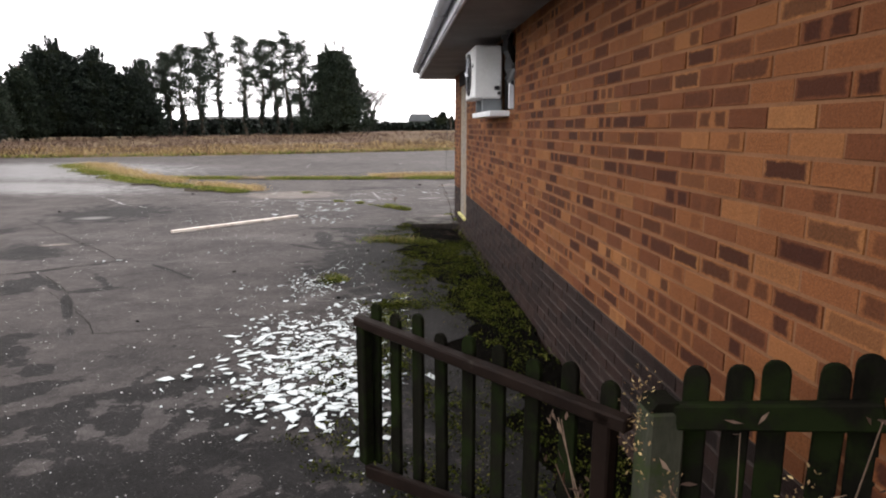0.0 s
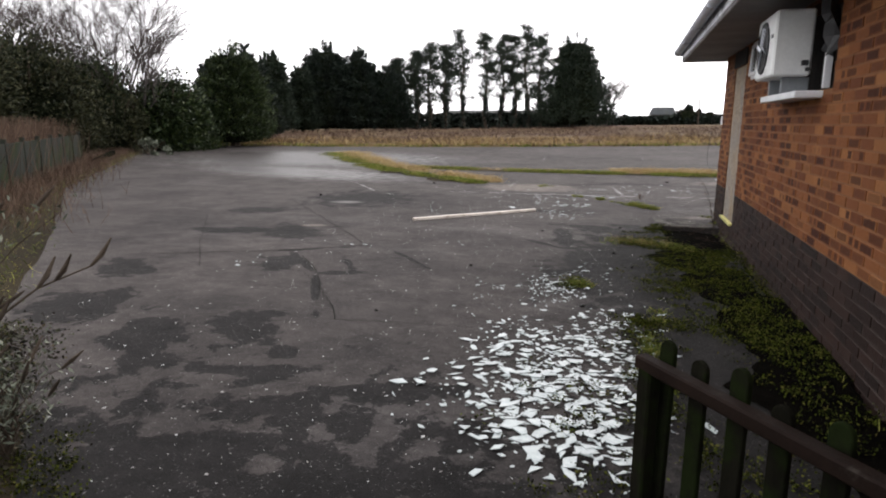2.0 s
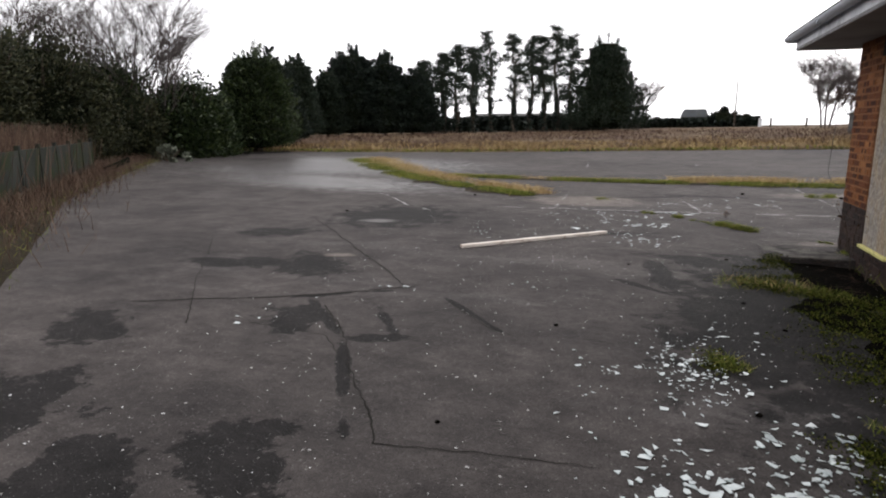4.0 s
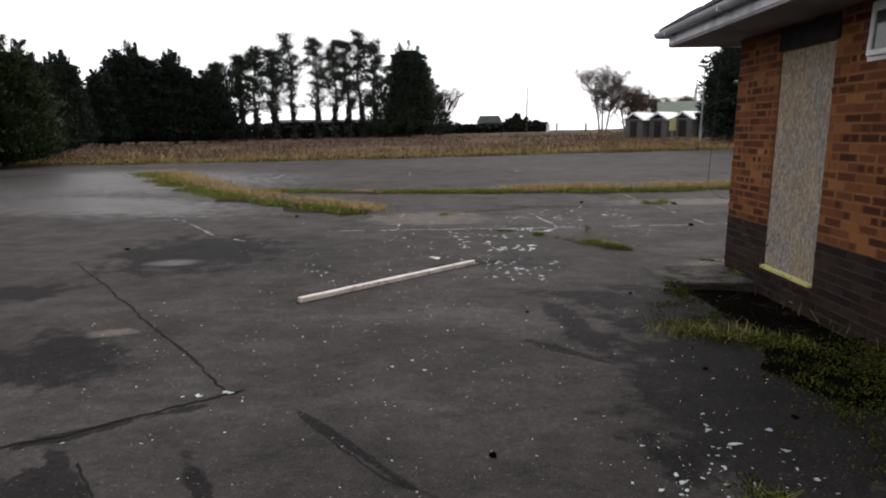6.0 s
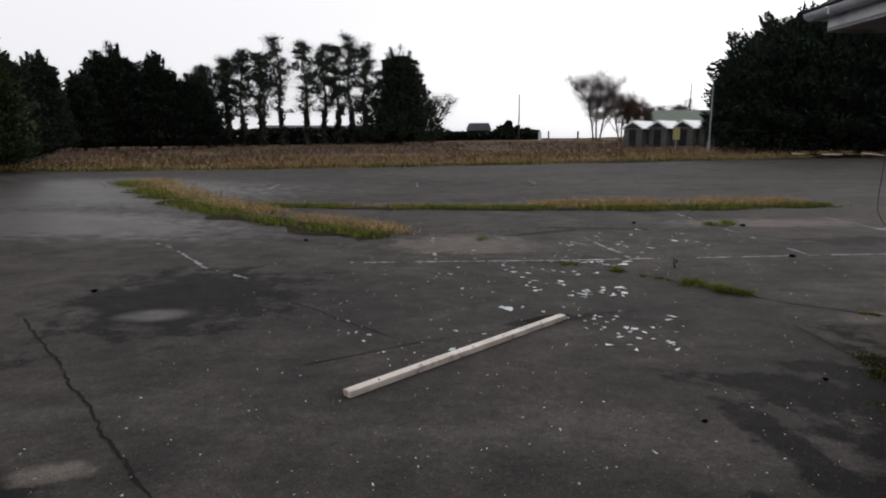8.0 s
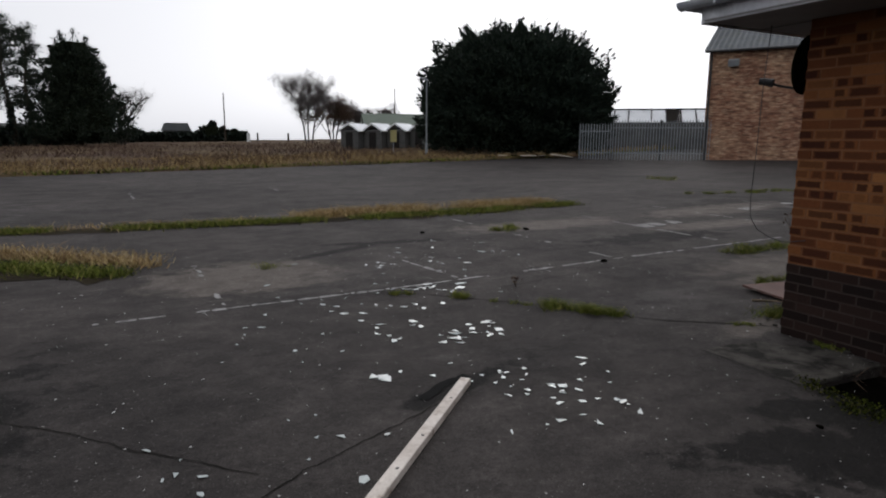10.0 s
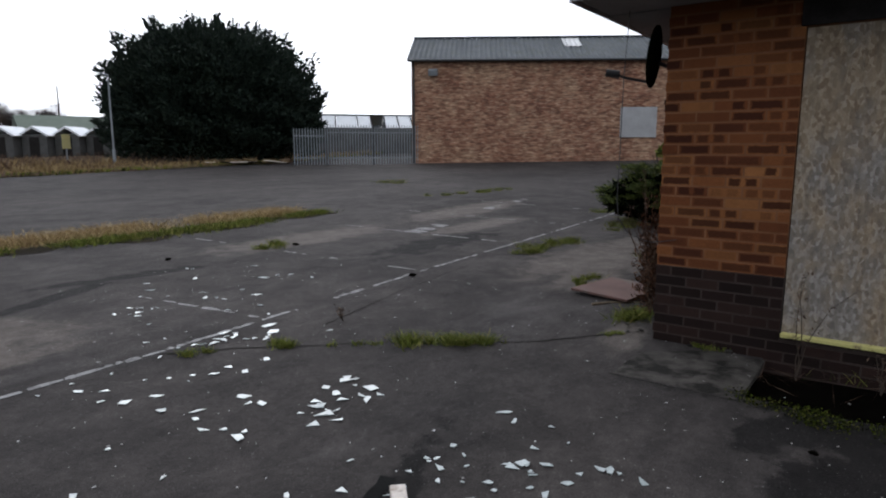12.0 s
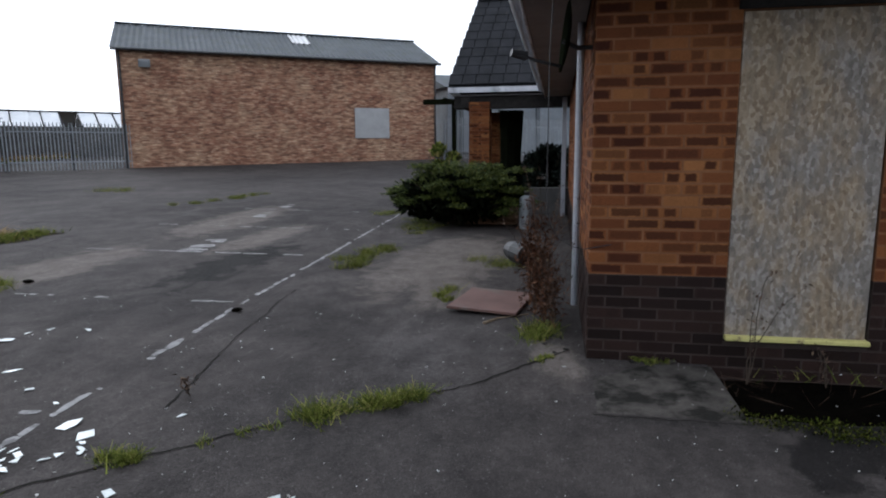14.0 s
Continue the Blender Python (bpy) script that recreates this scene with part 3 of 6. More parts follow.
def asphalt_mesh():
    v, f = [], []

    def sheet(rows, cols, place):
        s = len(v)
        for j in range(rows + 1):
            for i in range(cols + 1):
                v.append(place(i / cols, j / rows))
        for j in range(rows):
            for i in range(cols):
                a = s + j * (cols + 1) + i
                f.append((a, a + 1, a + cols + 2, a + cols + 1))

    def bed_at(y):
        w = max(0.0, min(1.0, (y - 6.5) / 0.7))
        return 2.44 - 0.72 * w * w * (3 - 2 * w) + 0.05 * noise.noise(Vector((0, y * 2, 4)))
    def lower(u, w):
        y = -14 + w * 22.64
        x = left_edge(y) + u * (bed_at(y) - left_edge(y))
        return (x, y, gz(x, y))
    def skirt(u, w):
        y = -14 + w * 22.64
        x = bed_at(y)
        return (x, y, gz(x, y) - 0.12 * u)
    def upper(u, w):
        x = -23.5 + u ** 1.2 * 80
        top = top_edge(x)
        y = 8.64 + w * (top - 8.64)
        x = max(x, left_edge(y))
        return (x, y, gz(x, y))
    sheet(120, 24, lower)
    sheet(120, 1, skirt)
    sheet(70, 110, upper)
    s = len(v)
    v.extend([(1.7, 8.64, 0), (2.62, 8.64, 0), (2.62, 8.64, -0.12), (1.7, 8.64, -0.12)])
    f.append((s, s + 1, s + 2, s + 3))
    return mesh_of("car_park", v, f, ASPHALT)


tagged(put("road", asphalt_mesh()), "cracked damp weathered grey asphalt of a disused car park", "asphalt", kind="structure")


def field_mesh():
    v, f = [], []
    xs = [-160, -110, -80, *range(-60, 80, 3), 110, 160]
    ds = [0, 0.4, 1.2, 3, 6, 10, 16, 24, 34, 46, 60, 80, 120]
    for d in ds:
        for x in xs:
            y = top_edge(x) - 0.15 + d
            v.append((x, y, gz(x, y) + (0.0 if d == 0 else 0.10) + 0.12 * noise.noise(Vector((x * 0.3, y * 0.3, 1)))))
    w = len(xs)
    for j in range(len(ds) - 1):
        for i in range(w - 1):
            f.append((j * w + i, j * w + i + 1, (j + 1) * w + i + 1, (j + 1) * w + i))
    return mesh_of("field", v, f, FIELD)


tagged(put("field", field_mesh()), "uneven meadow of dry tan winter grass behind the car park", "field", kind="structure")

verge_v, verge_f = [], []
vy = [-14 + 0.5 * k for k in range(100)]
for y in vy:
    xe = left_edge(y)
    for k, d in enumerate((0.25, -0.05, -0.6, -1.6, -4, -12)):
        verge_v.append((xe + d, y, gz(xe, y) + (-0.05, 0.02, 0.06, 0.1, 0.12, 0.1)[k] + (0.04 * noise.noise(Vector((xe + d, y * 1.5, 5))) if k > 1 else 0)))
for j in range(len(vy) - 1):
    for i in range(5):
        a = j * 6 + i
        verge_f.append((a, a + 6, a + 7, a + 1))
tagged(put("verge", mesh_of("verge", verge_v, verge_f, EARTH)), "strip of bare earth and moss beside the asphalt", "verge", kind="structure")

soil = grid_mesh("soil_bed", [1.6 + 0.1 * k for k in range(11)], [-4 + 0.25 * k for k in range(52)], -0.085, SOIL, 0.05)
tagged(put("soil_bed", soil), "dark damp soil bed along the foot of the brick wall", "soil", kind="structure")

# ---- the brick building ----
WX, CY, TOPZ = 2.55, 9.42, 2.47
OPENINGS = [(4.05, 5.5, 1.76, 2.44), (6.80, 7.29, 2.02, 2.44), (7.70, 8.55, 0.20, 2.24)]
COURSE, BRICKLEN = 0.075, 0.225


def wall_with_openings(y0, y1, z0, z1, holes, face, thick):
    """Boxes of a wall that runs along y, with openings."""
    out, ys = [], sorted({y0, y1, *[h[0] for h in holes], *[h[1] for h in holes]})
    for a, b in zip(ys, ys[1:]):
        hit = [h for h in holes if h[0] <= a and h[1] >= b]
        spans = [(z0, min(hit[0][2], z1)), (max(hit[0][3], z0), z1)] if hit else [(z0, z1)]
        for c, d in spans:
            if d > c:
                out.append((face + thick / 2, (a + b) / 2, (c + d) / 2, thick, b - a, d - c))
    return out


wall_w = put("wall_west", None)
wall_w = tagged(wall_w, "orange multi-stock brick wall with dark brick plinth", "wall", kind="structure")
part("mortar", box_bm(wall_with_openings(-9.0, CY - 0.006, -0.14, 0.6, OPENINGS, WX + 0.0035, 0.22)), MORTAR_DARK, wall_w)
part("mortar", box_bm(wall_with_openings(-9.0, CY - 0.006, 0.6, TOPZ, OPENINGS, WX + 0.0035, 0.22)), MORTAR, wall_w)
wall_n = tagged(put("wall_north", None), "brick wall of the single storey building by the porch", "wall", kind="structure")
part("mortar", box_bm([(7.2, CY - 0.12, 1.165, 9.0, 0.228, 2.61)]), MORTAR, wall_n)
wall_e = tagged(put("wall_east", None), "plain brick end wall", "wall", kind="structure")
part("body", box_bm([(11.75, 0.1, 1.165, 0.22, 18.2, 2.61), (7.2, -9.1, 1.165, 9.3, 0.22, 2.61)]), MORTAR, wall_e)

SOLDIER = (2.24, 2.44)


def brick_runs(k, lo, hi, holes):
    """Start and end of each brick of a course, cut at openings."""
    z = k * COURSE + COURSE / 2
    s = lo - (BRICKLEN / 2 if k % 2 else 0)
    while s < hi:
        a, b = max(s, lo), min(s + BRICKLEN - 0.013, hi)
        pieces = [(a, b)]
        for h0, h1, c, d in holes:
            if c - 0.02 < z < d + 0.02:
                nxt = []
                for p, q in pieces:
                    if q <= h0 or p >= h1:
                        nxt.append((p, q))
                    else:
                        if p < h0:
                            nxt.append((p, h0 - 0.004))
                        if q > h1:
                            nxt.append((h1 + 0.004, q))
                pieces = nxt
        for p, q in pieces:
            if q - p > 0.03:
                yield p, q, z
        s += BRICKLEN


def box_vf(v, f, lo, hi):
    s = len(v)
    v.extend([(x, y, z) for x in (lo[0], hi[0]) for y in (lo[1], hi[1]) for z in (lo[2], hi[2])])
    f.extend([tuple(s + i for i in q) for q in ((0, 1, 3, 2), (4, 6, 7, 5), (0, 4, 5, 1), (2, 3, 7, 6), (0, 2, 6, 4), (1, 5, 7, 3))])


single = []
rest = {False: ([], []), True: ([], [])}
for k in range(-2, 33):
    for p, q, z in brick_runs(k, -1.6, CY, OPENINGS):
        low = k < 8
        prd = 0.0025 * math.sin(p * 91 + k * 37)
        if 0.7 < p < 2.72 and abs(q - p - 0.212) < 0.002:
            single.append((p, z, low, prd))
        else:
            box_vf(*rest[low], (WX + prd, p, z - 0.031), (WX + 0.03, q, z + 0.031))
nrest = {False: ([], []), True: ([], [])}
for k in range(33):
    for p, q, z in brick_runs(k + 1, WX + 0.03, 11.6, []):
        zz = k * COURSE + COURSE / 2
        box_vf(*nrest[k < 8], (p, CY - 0.03, zz - 0.031), (q, CY + 0.002 * math.sin(p * 70 + k), zz + 0.031))

# soffit, fascia, gutter and roof
EX, NY = 1.95, 9.92
roof = thing("roof", 7, 0, 2.45, "low hipped roof with dark concrete tiles and grimy white eaves", "roof")
roof["kind"] = "structure"
UP = pose(-7, 0, -2.45)
RZ = 2.47
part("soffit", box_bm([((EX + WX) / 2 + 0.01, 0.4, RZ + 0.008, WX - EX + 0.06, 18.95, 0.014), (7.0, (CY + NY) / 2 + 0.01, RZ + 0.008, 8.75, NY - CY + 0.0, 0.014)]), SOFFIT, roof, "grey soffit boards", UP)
part("fascia", box_bm([(EX, 0.4, RZ + 0.075, 0.022, 18.99, 0.17), (6.7, NY, RZ + 0.075, 9.48, 0.022, 0.17)], 0.003), FASCIA, roof, "grimy white fascia board", UP)


def gutter_mesh(a, b, out):
    """Half round channel from a to b; out is the way that faces away from the wall."""
    v, f, k = [], [], 9
    for p in (Vector(a), Vector(b)):
        for r in (0.062, 0.055):
            for i in range(k):
                t = math.pi * i / (k - 1)
                v.append(p + Vector(out) * (0.062 - r * math.cos(t)) - Vector((0, 0, r * math.sin(t))))
    for i in range(k - 1):
        f += [(i, i + 1, 2 * k + i + 1, 2 * k + i), (k + i, 3 * k + i, 3 * k + i + 1, k + i + 1)]
    f += [(0, 2 * k, 3 * k, k), (k - 1, 2 * k - 1, 4 * k - 1, 3 * k - 1)]
    for e in (0, 2 * k):
        f += [(e + i, e + k + i, e + k + i + 1, e + i + 1) for i in range(k - 1)]
    return mesh_of("gutter", v, f, GUTTER)


put("gutter", gutter_mesh((EX - 0.012, -9, RZ + 0.16), (EX - 0.012, NY + 0.14, RZ + 0.16), (-1, 0, 0)), roof, "grey half-round gutter", UP)
put("gutter", gutter_mesh((EX - 0.1, NY + 0.012, RZ + 0.155), (11.4, NY + 0.012, RZ + 0.155), (0, 1, 0)), roof, "grey half-round gutter", UP)
for y in (9.7, 8.3, 6.9, 5.5, 4.1, 2.7, 1.3):
    part("bracket", box_bm([(EX - 0.07, y, RZ + 0.10, 0.13, 0.025, 0.012), (EX - 0.13, y, RZ + 0.125, 0.012, 0.025, 0.06)], 0.002), GUTTER, roof, "", UP)
tan_p = math.tan(radians(30))
x0, x1, y0, y1, zr = EX - 0.06, 12.4, -9.6, NY + 0.06, RZ + 0.175
hw = (x1 - x0) / 2
rv = [(x0, y0, zr), (x1, y0, zr), (x1, y1, zr), (x0, y1, zr), (x0 + hw, y0 + hw, zr + hw * tan_p), (x0 + hw, y1 - hw, zr + hw * tan_p)]
rv += [(x, y, z - 0.03) for x, y, z in rv]
rf = [(0, 1, 4), (1, 2, 5, 4), (2, 3, 5), (3, 0, 4, 5), (6, 10, 7), (7, 10, 11, 8), (8, 11, 9), (9, 11, 10, 6), (0, 6, 7, 1), (1, 7, 8, 2), (2, 8, 9, 3), (3, 9, 6, 0)]
put("roof_slope", mesh_of("roof_slope", rv, rf, TILE), roof, "dark tiled roof slopes", UP)
tile_bm = box_bm([(0.19, 0, 0.012, 0.42, 0.292, 0.022)], 0.006)
tile_me = bpy.data.meshes.new("tile")
tile_bm.to_mesh(tile_me)
tile_bm.free()
tile_me.materials.append(TILE)
for j in range(2):
    for i in range(36):
        y = NY - 0.1 - 0.30 * i - (0.15 if j else 0)
        xx = x0 + 0.33 * j + 0.0
        if y < NY + 0.06 - 0.33 * j - 0.1 and y > -0.8:
            put("tile", tile_me, roof, "", UP @ pose(xx - 0.03, y, zr + 0.004 + 0.33 * j * tan_p, 0, -30 + 3 * math.sin(i * 1.7) * 0.4, 0))

# boarded door
door = thing("door_1", WX, 8.12, 0.2, "doorway boarded over with weathered strand board sheet", "door")
door["kind"] = "structure"
DM = pose(-WX, -8.12, -0.2)
part("board", box_bm([(WX + 0.02, 8.128, 1.225, 0.018, 0.835, 2.02)], 0.003), OSB, door, "weathered grey-tan strand board", DM)
part("sill", box_bm([(WX + 0.0, 8.12, 0.203, 0.075, 0.85, 0.032)], 0.006), YELLOW, door, "faded yellow painted sill", DM)
part("lintel", box_bm([(WX - 0.001, 8.12, 2.345, 0.03, 0.92, 0.2)], 0.003), SOOT, door, "dark painted lintel", DM)
for y in (7.78, 8.10, 8.46):
    for z in (0.3, 1.2, 2.15):
        part("nail", box_bm([(WX + 0.014, y, z, 0.004, 0.012, 0.012)]), BLACK, door, "", DM)

# small window, ajar
win = thing("window_1", WX, 7.05, 2.02, "small white plastic window set high in the brick wall", "window")
win["kind"] = "structure"
WM = pose(-WX, -7.05, -2.02)


def frame_bm(y0, y1, z0, z1, x, depth, w):
    return box_bm([(x, (y0 + y1) / 2, z0 + w / 2, depth, y1 - y0, w), (x, (y0 + y1) / 2, z1 - w / 2, depth, y1 - y0, w),
                   (x, y0 + w / 2, (z0 + z1) / 2, depth, w, z1 - z0 - 2 * w), (x, y1 - w / 2, (z0 + z1) / 2, depth, w, z1 - z0 - 2 * w)], 0.003)


part("window_frame", frame_bm(6.80, 7.29, 2.02, 2.44, WX + 0.02, 0.06, 0.045), UPVC, win, "", WM)
TILT1 = Matrix.Translation((WX - 0.012, 7.05, 2.44)) @ pose(0, 0, 0, 0, 2, 0) @ Matrix.Translation((-(WX - 0.012), -7.05, -2.44))
part("sash", frame_bm(6.835, 7.255, 2.055, 2.405, WX - 0.014, 0.035, 0.04), UPVC, win, "", WM @ TILT1)
part("pane", box_bm([(WX - 0.012, 7.05, 2.23, 0.008, 0.35, 0.28)]), GLASSDARK, win, "dim glass", WM @ TILT1)
part("reveal", box_bm([(WX + 0.12, 7.05, 2.23, 0.1, 0.5, 0.44)]), SOOT, win, "", WM)

# window opening with the cooling unit pushed through it
win2 = thing("window_2", WX, 4.95, 1.76, "scorched empty window opening with a white sill", "window")
win2["kind"] = "structure"
W2 = pose(-WX, -4.95, -1.76)
part("sill", box_bm([(WX - 0.06, 4.92, 1.725, 0.26, 1.28, 0.055)], 0.008), UPVC, win2, "", W2)
part("jamb", box_bm([(WX + 0.02, 4.30, 2.0, 0.05, 0.034, 0.46), (WX + 0.04, 5.483, 2.1, 0.07, 0.034, 0.68)], 0.004), UPVC, win2, "", W2)
part("reveal", box_bm([(WX + 0.2, 4.78, 2.1, 0.06, 1.45, 0.68)]), SOOT, win2, "burnt dark inside", W2)
cloth_v = [(WX - 0.03 - 0.05 * math.sin(i * 2.1 + j), 4.04 + (0.10 - 0.012 * j) * i, 2.46 - 0.085 * j - (0.06 * (i % 2) if j == 5 else 0)) for j in range(6) for i in range(5)]
cloth_f = [(j * 5 + i, j * 5 + i + 1, (j + 1) * 5 + i + 1, (j + 1) * 5 + i) for j in range(5) for i in range(4)]
put("torn_plastic", mesh_of("torn_plastic", cloth_v, cloth_f, BLACK), win2, "torn black plastic sheet", W2)

ac = thing("air_conditioner", 2.39, 4.95, 1.88, "off-white air conditioning unit pushed out through a window opening", "air conditioner")
AM = pose(-2.39, -4.95, -1.88)
part("body", box_bm([(2.39, 4.95, 2.135, 0.28, 0.70, 0.51)], 0.015), ACWHITE, ac, "", AM)
for y in (4.72, 5.18):
    part("foot", box_bm([(2.45, y, 1.8165, 0.2, 0.05, 0.127)], 0.004), GALV, ac, "", AM)
ring_v, ring_f = tube([(2.247, 5.02 + 0.205 * math.cos(a), 2.135 + 0.205 * math.sin(a)) for a in [2 * math.pi * i / 24 for i in range(25)]], 0.012, 6)
put("fan_grille", mesh_of("fan_grille", ring_v, ring_f, BLACK), ac, "black fan guard", AM)
disc = bmesh.new()
bmesh.ops.create_cone(disc, cap_ends=True, segments=28, radius1=0.2, radius2=0.2, depth=0.012, matrix=pose(2.246, 5.02, 2.135, 0, 90, 0))
part("fan_opening", disc, BLACK, ac, "", AM)
fan = bmesh.new()
for i in range(4):
    bmesh.ops.create_cube(fan, size=1, matrix=Matrix.Translation((2.238, 5.02, 2.135)) @ pose(0, 0, 0, 90 * i + 20, 0, 0) @ pose(0, 0.09, 0, 0, 25, 0) @ Matrix.Diagonal((0.006, 0.15, 0.07, 1)))
part("fan", fan, GUTTER, ac, "", AM)
for i in range(5):
    r = 0.04 + 0.036 * i
    gv, gf = tube([(2.232, 5.02 + r * math.cos(a), 2.135 + r * math.sin(a)) for a in [2 * math.pi * k / 20 for k in range(21)]], 0.003, 4)
    put("guard_wire", mesh_of("guard_wire", gv, gf, BLACK), ac, "", AM)
part("badge", box_bm([(2.248, 4.70, 2.2, 0.004, 0.07, 0.03)]), BLACK, ac, "", AM)
part("valve", box_bm([(2.48, 4.59, 1.98, 0.05, 0.03, 0.04), (2.50, 4.585, 1.93, 0.03, 0.035, 0.03)], 0.006), BLACK, ac, "", AM)

# wall end: dish, cable, downpipe
dish = thing("satellite_dish", 2.78, 9.47, 2.05, "small satellite dish on a bracket at the wall corner, shade painted into its colour", "satellite dish")
SM = pose(-2.78, -9.47, -2.05)
dv, df, rings, seg = [], [], 5, 20
tiltm = Matrix.Translation((2.84, 9.57, 2.17)) @ pose(0, 0, 0, -84, 0, 5)
for i in range(rings + 1):
    r = 0.215 * i / rings
    for k in range(seg):
        a = 2 * math.pi * k / seg
        dv.append(tiltm @ Vector((r * math.cos(a), r * 1.1 * math.sin(a), 0.7 * r * r)))
for i in range(rings):
    for k in range(seg):
        df.append((i * seg + k, i * seg + (k + 1) % seg, (i + 1) * seg + (k + 1) % seg, (i + 1) * seg + k))
# The reflector's near-black colour stands in for the shade under the eaves.
dme = mesh_of("reflector", dv, df, DEEPSHADE)
reflector = put("reflector", dme, dish, "", SM)
sol = reflector.modifiers.new("thick", "SOLIDIFY")
sol.thickness = 0.012
av, af = tube([(2.86, 9.62, 1.98), (2.80, 9.80, 2.02), (2.78, 9.88, 2.05)], 0.011, 6)
put("arm", mesh_of("arm", av, af, BLACK), dish, "", SM)
lv, lf = tube([(2.79, 9.86, 2.05), (2.75, 9.96, 2.07)], [0.034, 0.028], 8)
put("receiver", mesh_of("receiver", lv, lf, BLACK), dish, "", SM)
bv, bf = tube([(2.84, CY, 2.1), (2.85, 9.52, 2.1), (2.86, 9.62, 2.15)], 0.016, 6)
put("bracket", mesh_of("bracket", bv, bf, BLACK), dish, "", SM)

cv, cf = tube([(2.46, 9.68, 2.46), (2.45, 9.70, 2.0), (2.44, 9.70, 1.5), (2.42, 9.70, 1.1), (2.41, 9.68, 0.95), (2.43, 9.62, 0.85), (2.48, 9.53, 0.79), (2.54, 9.45, 0.765), (2.545, 9.40, 0.775), (2.545, 9.28, 0.80)], 0.0032, 6)
tagged(put("cable", mesh_of("cable", cv, cf, BLACK)), "loose black cable hanging from the eaves to the wall", "cable")
pv, pf = tube([(3.9, CY + 0.045, 2.46), (3.9, CY + 0.045, 0.05)], 0.03, 10)
tagged(put("downpipe", mesh_of("downpipe", pv, pf, GUTTER)), "grimy grey plastic downpipe on the brick wall", "downpipe")

# door slab
slab = box_bm([(2.08, 9.01, -0.004, 0.86, 0.78, 0.03)], 0.006)
part_slab = part("concrete_slab", slab, CONCRETE, None)
tagged(part_slab, "stained concrete paving slab at the building corner", "slab")

# ---- porch ----
porch = thing("porch", 12.6, 10.6, gz(12, 11), "tiled gabled porch roof on brick pillars and a dark beam", "porch")
PM = porch.matrix_basis.inverted()
ex, rx, ez, rz_ = 11.75, 14.1, 2.76, 4.95
pn, ps = 11.95, 6.0
prv = [(ex, pn, ez), (ex, ps, ez), (rx, ps, rz_), (rx, pn - 0.35, rz_), (16.4, pn, ez), (16.4, ps, ez)]
prv += [(x, y, z - 0.06) for x, y, z in prv]
prf = [(0, 1, 2, 3), (3, 2, 5, 4), (0, 3, 4), (6, 9, 8, 7), (9, 10, 11, 8), (6, 10, 9), (0, 6, 7, 1), (4, 5, 11, 10), (0, 4, 10, 6)]
put("roof_slope", mesh_of("roof_slope", prv, prf, TILE), porch, "dark concrete tiled slope", PM)
run = math.hypot(rx - ex, rz_ - ez)
ang = math.degrees(math.atan2(rz_ - ez, rx - ex))
ptile = box_bm([(0.19, 0, 0.018, 0.40, 0.28, 0.03)], 0.012)
ptile_me = bpy.data.meshes.new("tile")
ptile.to_mesh(ptile_me)
ptile.free()
ptile_me.materials.append(TILE)
rows = 10
for j in range(rows):
    t = j / rows
    for i in range(13):
        y = pn - 0.14 - 0.29 * i - 0.35 * t
        put("tile", ptile_me, porch, "", PM @ pose(ex - 0.02 + (rx - ex) * t, y, ez + 0.012 + (rz_ - ez) * t, 0, -ang + 2.2, 0))
part("ridge", box_bm([(rx, 8.7, rz_ + 0.03, 0.2, 5.8, 0.09)], 0.03), TILE, porch, "", PM)
part("fascia", box_bm([(ex - 0.01, 9.0, ez - 0.09, 0.03, 5.9, 0.11), (14.05, pn, ez - 0.09, 4.6, 0.03, 0.11)], 0.004), FASCIA, porch, "white gutter board", PM)
part("beam", box_bm([(12.0, 9.9, 2.42, 0.22, 3.9, 0.26), (14.0, 11.6, 2.42, 4.4, 0.2, 0.24)], 0.01), SOOT, porch, "dark timber beam", PM)
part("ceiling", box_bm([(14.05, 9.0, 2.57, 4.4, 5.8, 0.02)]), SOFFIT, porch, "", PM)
pillars = []
for (x, y) in ((12.0, 11.30), (15.9, 11.30)):
    pil = part("pillar", box_bm([(x, y, 1.2, 0.42, 0.42, 2.2)]), MORTAR, porch, "brick pillar", PM)
    pillars.append((x, y, pil))
part("side_wall", box_bm([(14.8, 8.0, 1.25, 0.2, 2.6, 2.3)]), MORTAR, porch, "", PM)
part("low_wall", box_bm([(11.6, 9.75, 0.33, 0.22, 0.9, 0.6)], 0.01), SHEDWALL, porch, "grey low wall", PM)
part("frame_post", box_bm([(11.35, 9.52, 1.25, 0.09, 0.09, 2.4)], 0.005), GUTTER, porch, "pale corner post", PM)
trunk_v, trunk_f = tube([(13.0, 10.75, 0.1), (13.02, 10.72, 1.2), (13.0, 10.7, 2.3)], [0.3, 0.24, 0.28], 9)
put("ivy_post", mesh_of("ivy_post", trunk_v, trunk_f, DEEPSHADE), porch, "ivy-dark post", PM)

perg = thing("pergola", 15.6, 12.6, gz(15.6, 12.6), "weathered timber pergola leaning beside the porch", "pergola")
GM = perg.matrix_basis.inverted()
part("beam", box_bm([(15.5, 12.0, 2.72, 0.12, 2.6, 0.14), (16.3, 12.7, 2.78, 1.8, 0.08, 0.1), (16.3, 11.9, 2.78, 1.8, 0.08, 0.1)], 0.01), OLDWOOD, perg, "", GM)
part("post", box_bm([(15.5, 12.45, 1.45, 0.12, 0.12, 2.5)], 0.01), OLDWOOD, perg, "", GM)
part("post", box_bm([(15.5, 11.95, 1.5, 0.1, 0.1, 2.5, pose(0, 0, 0, 5, 0, 0))], 0.01), OLDWOOD, perg, "leaning post", GM)

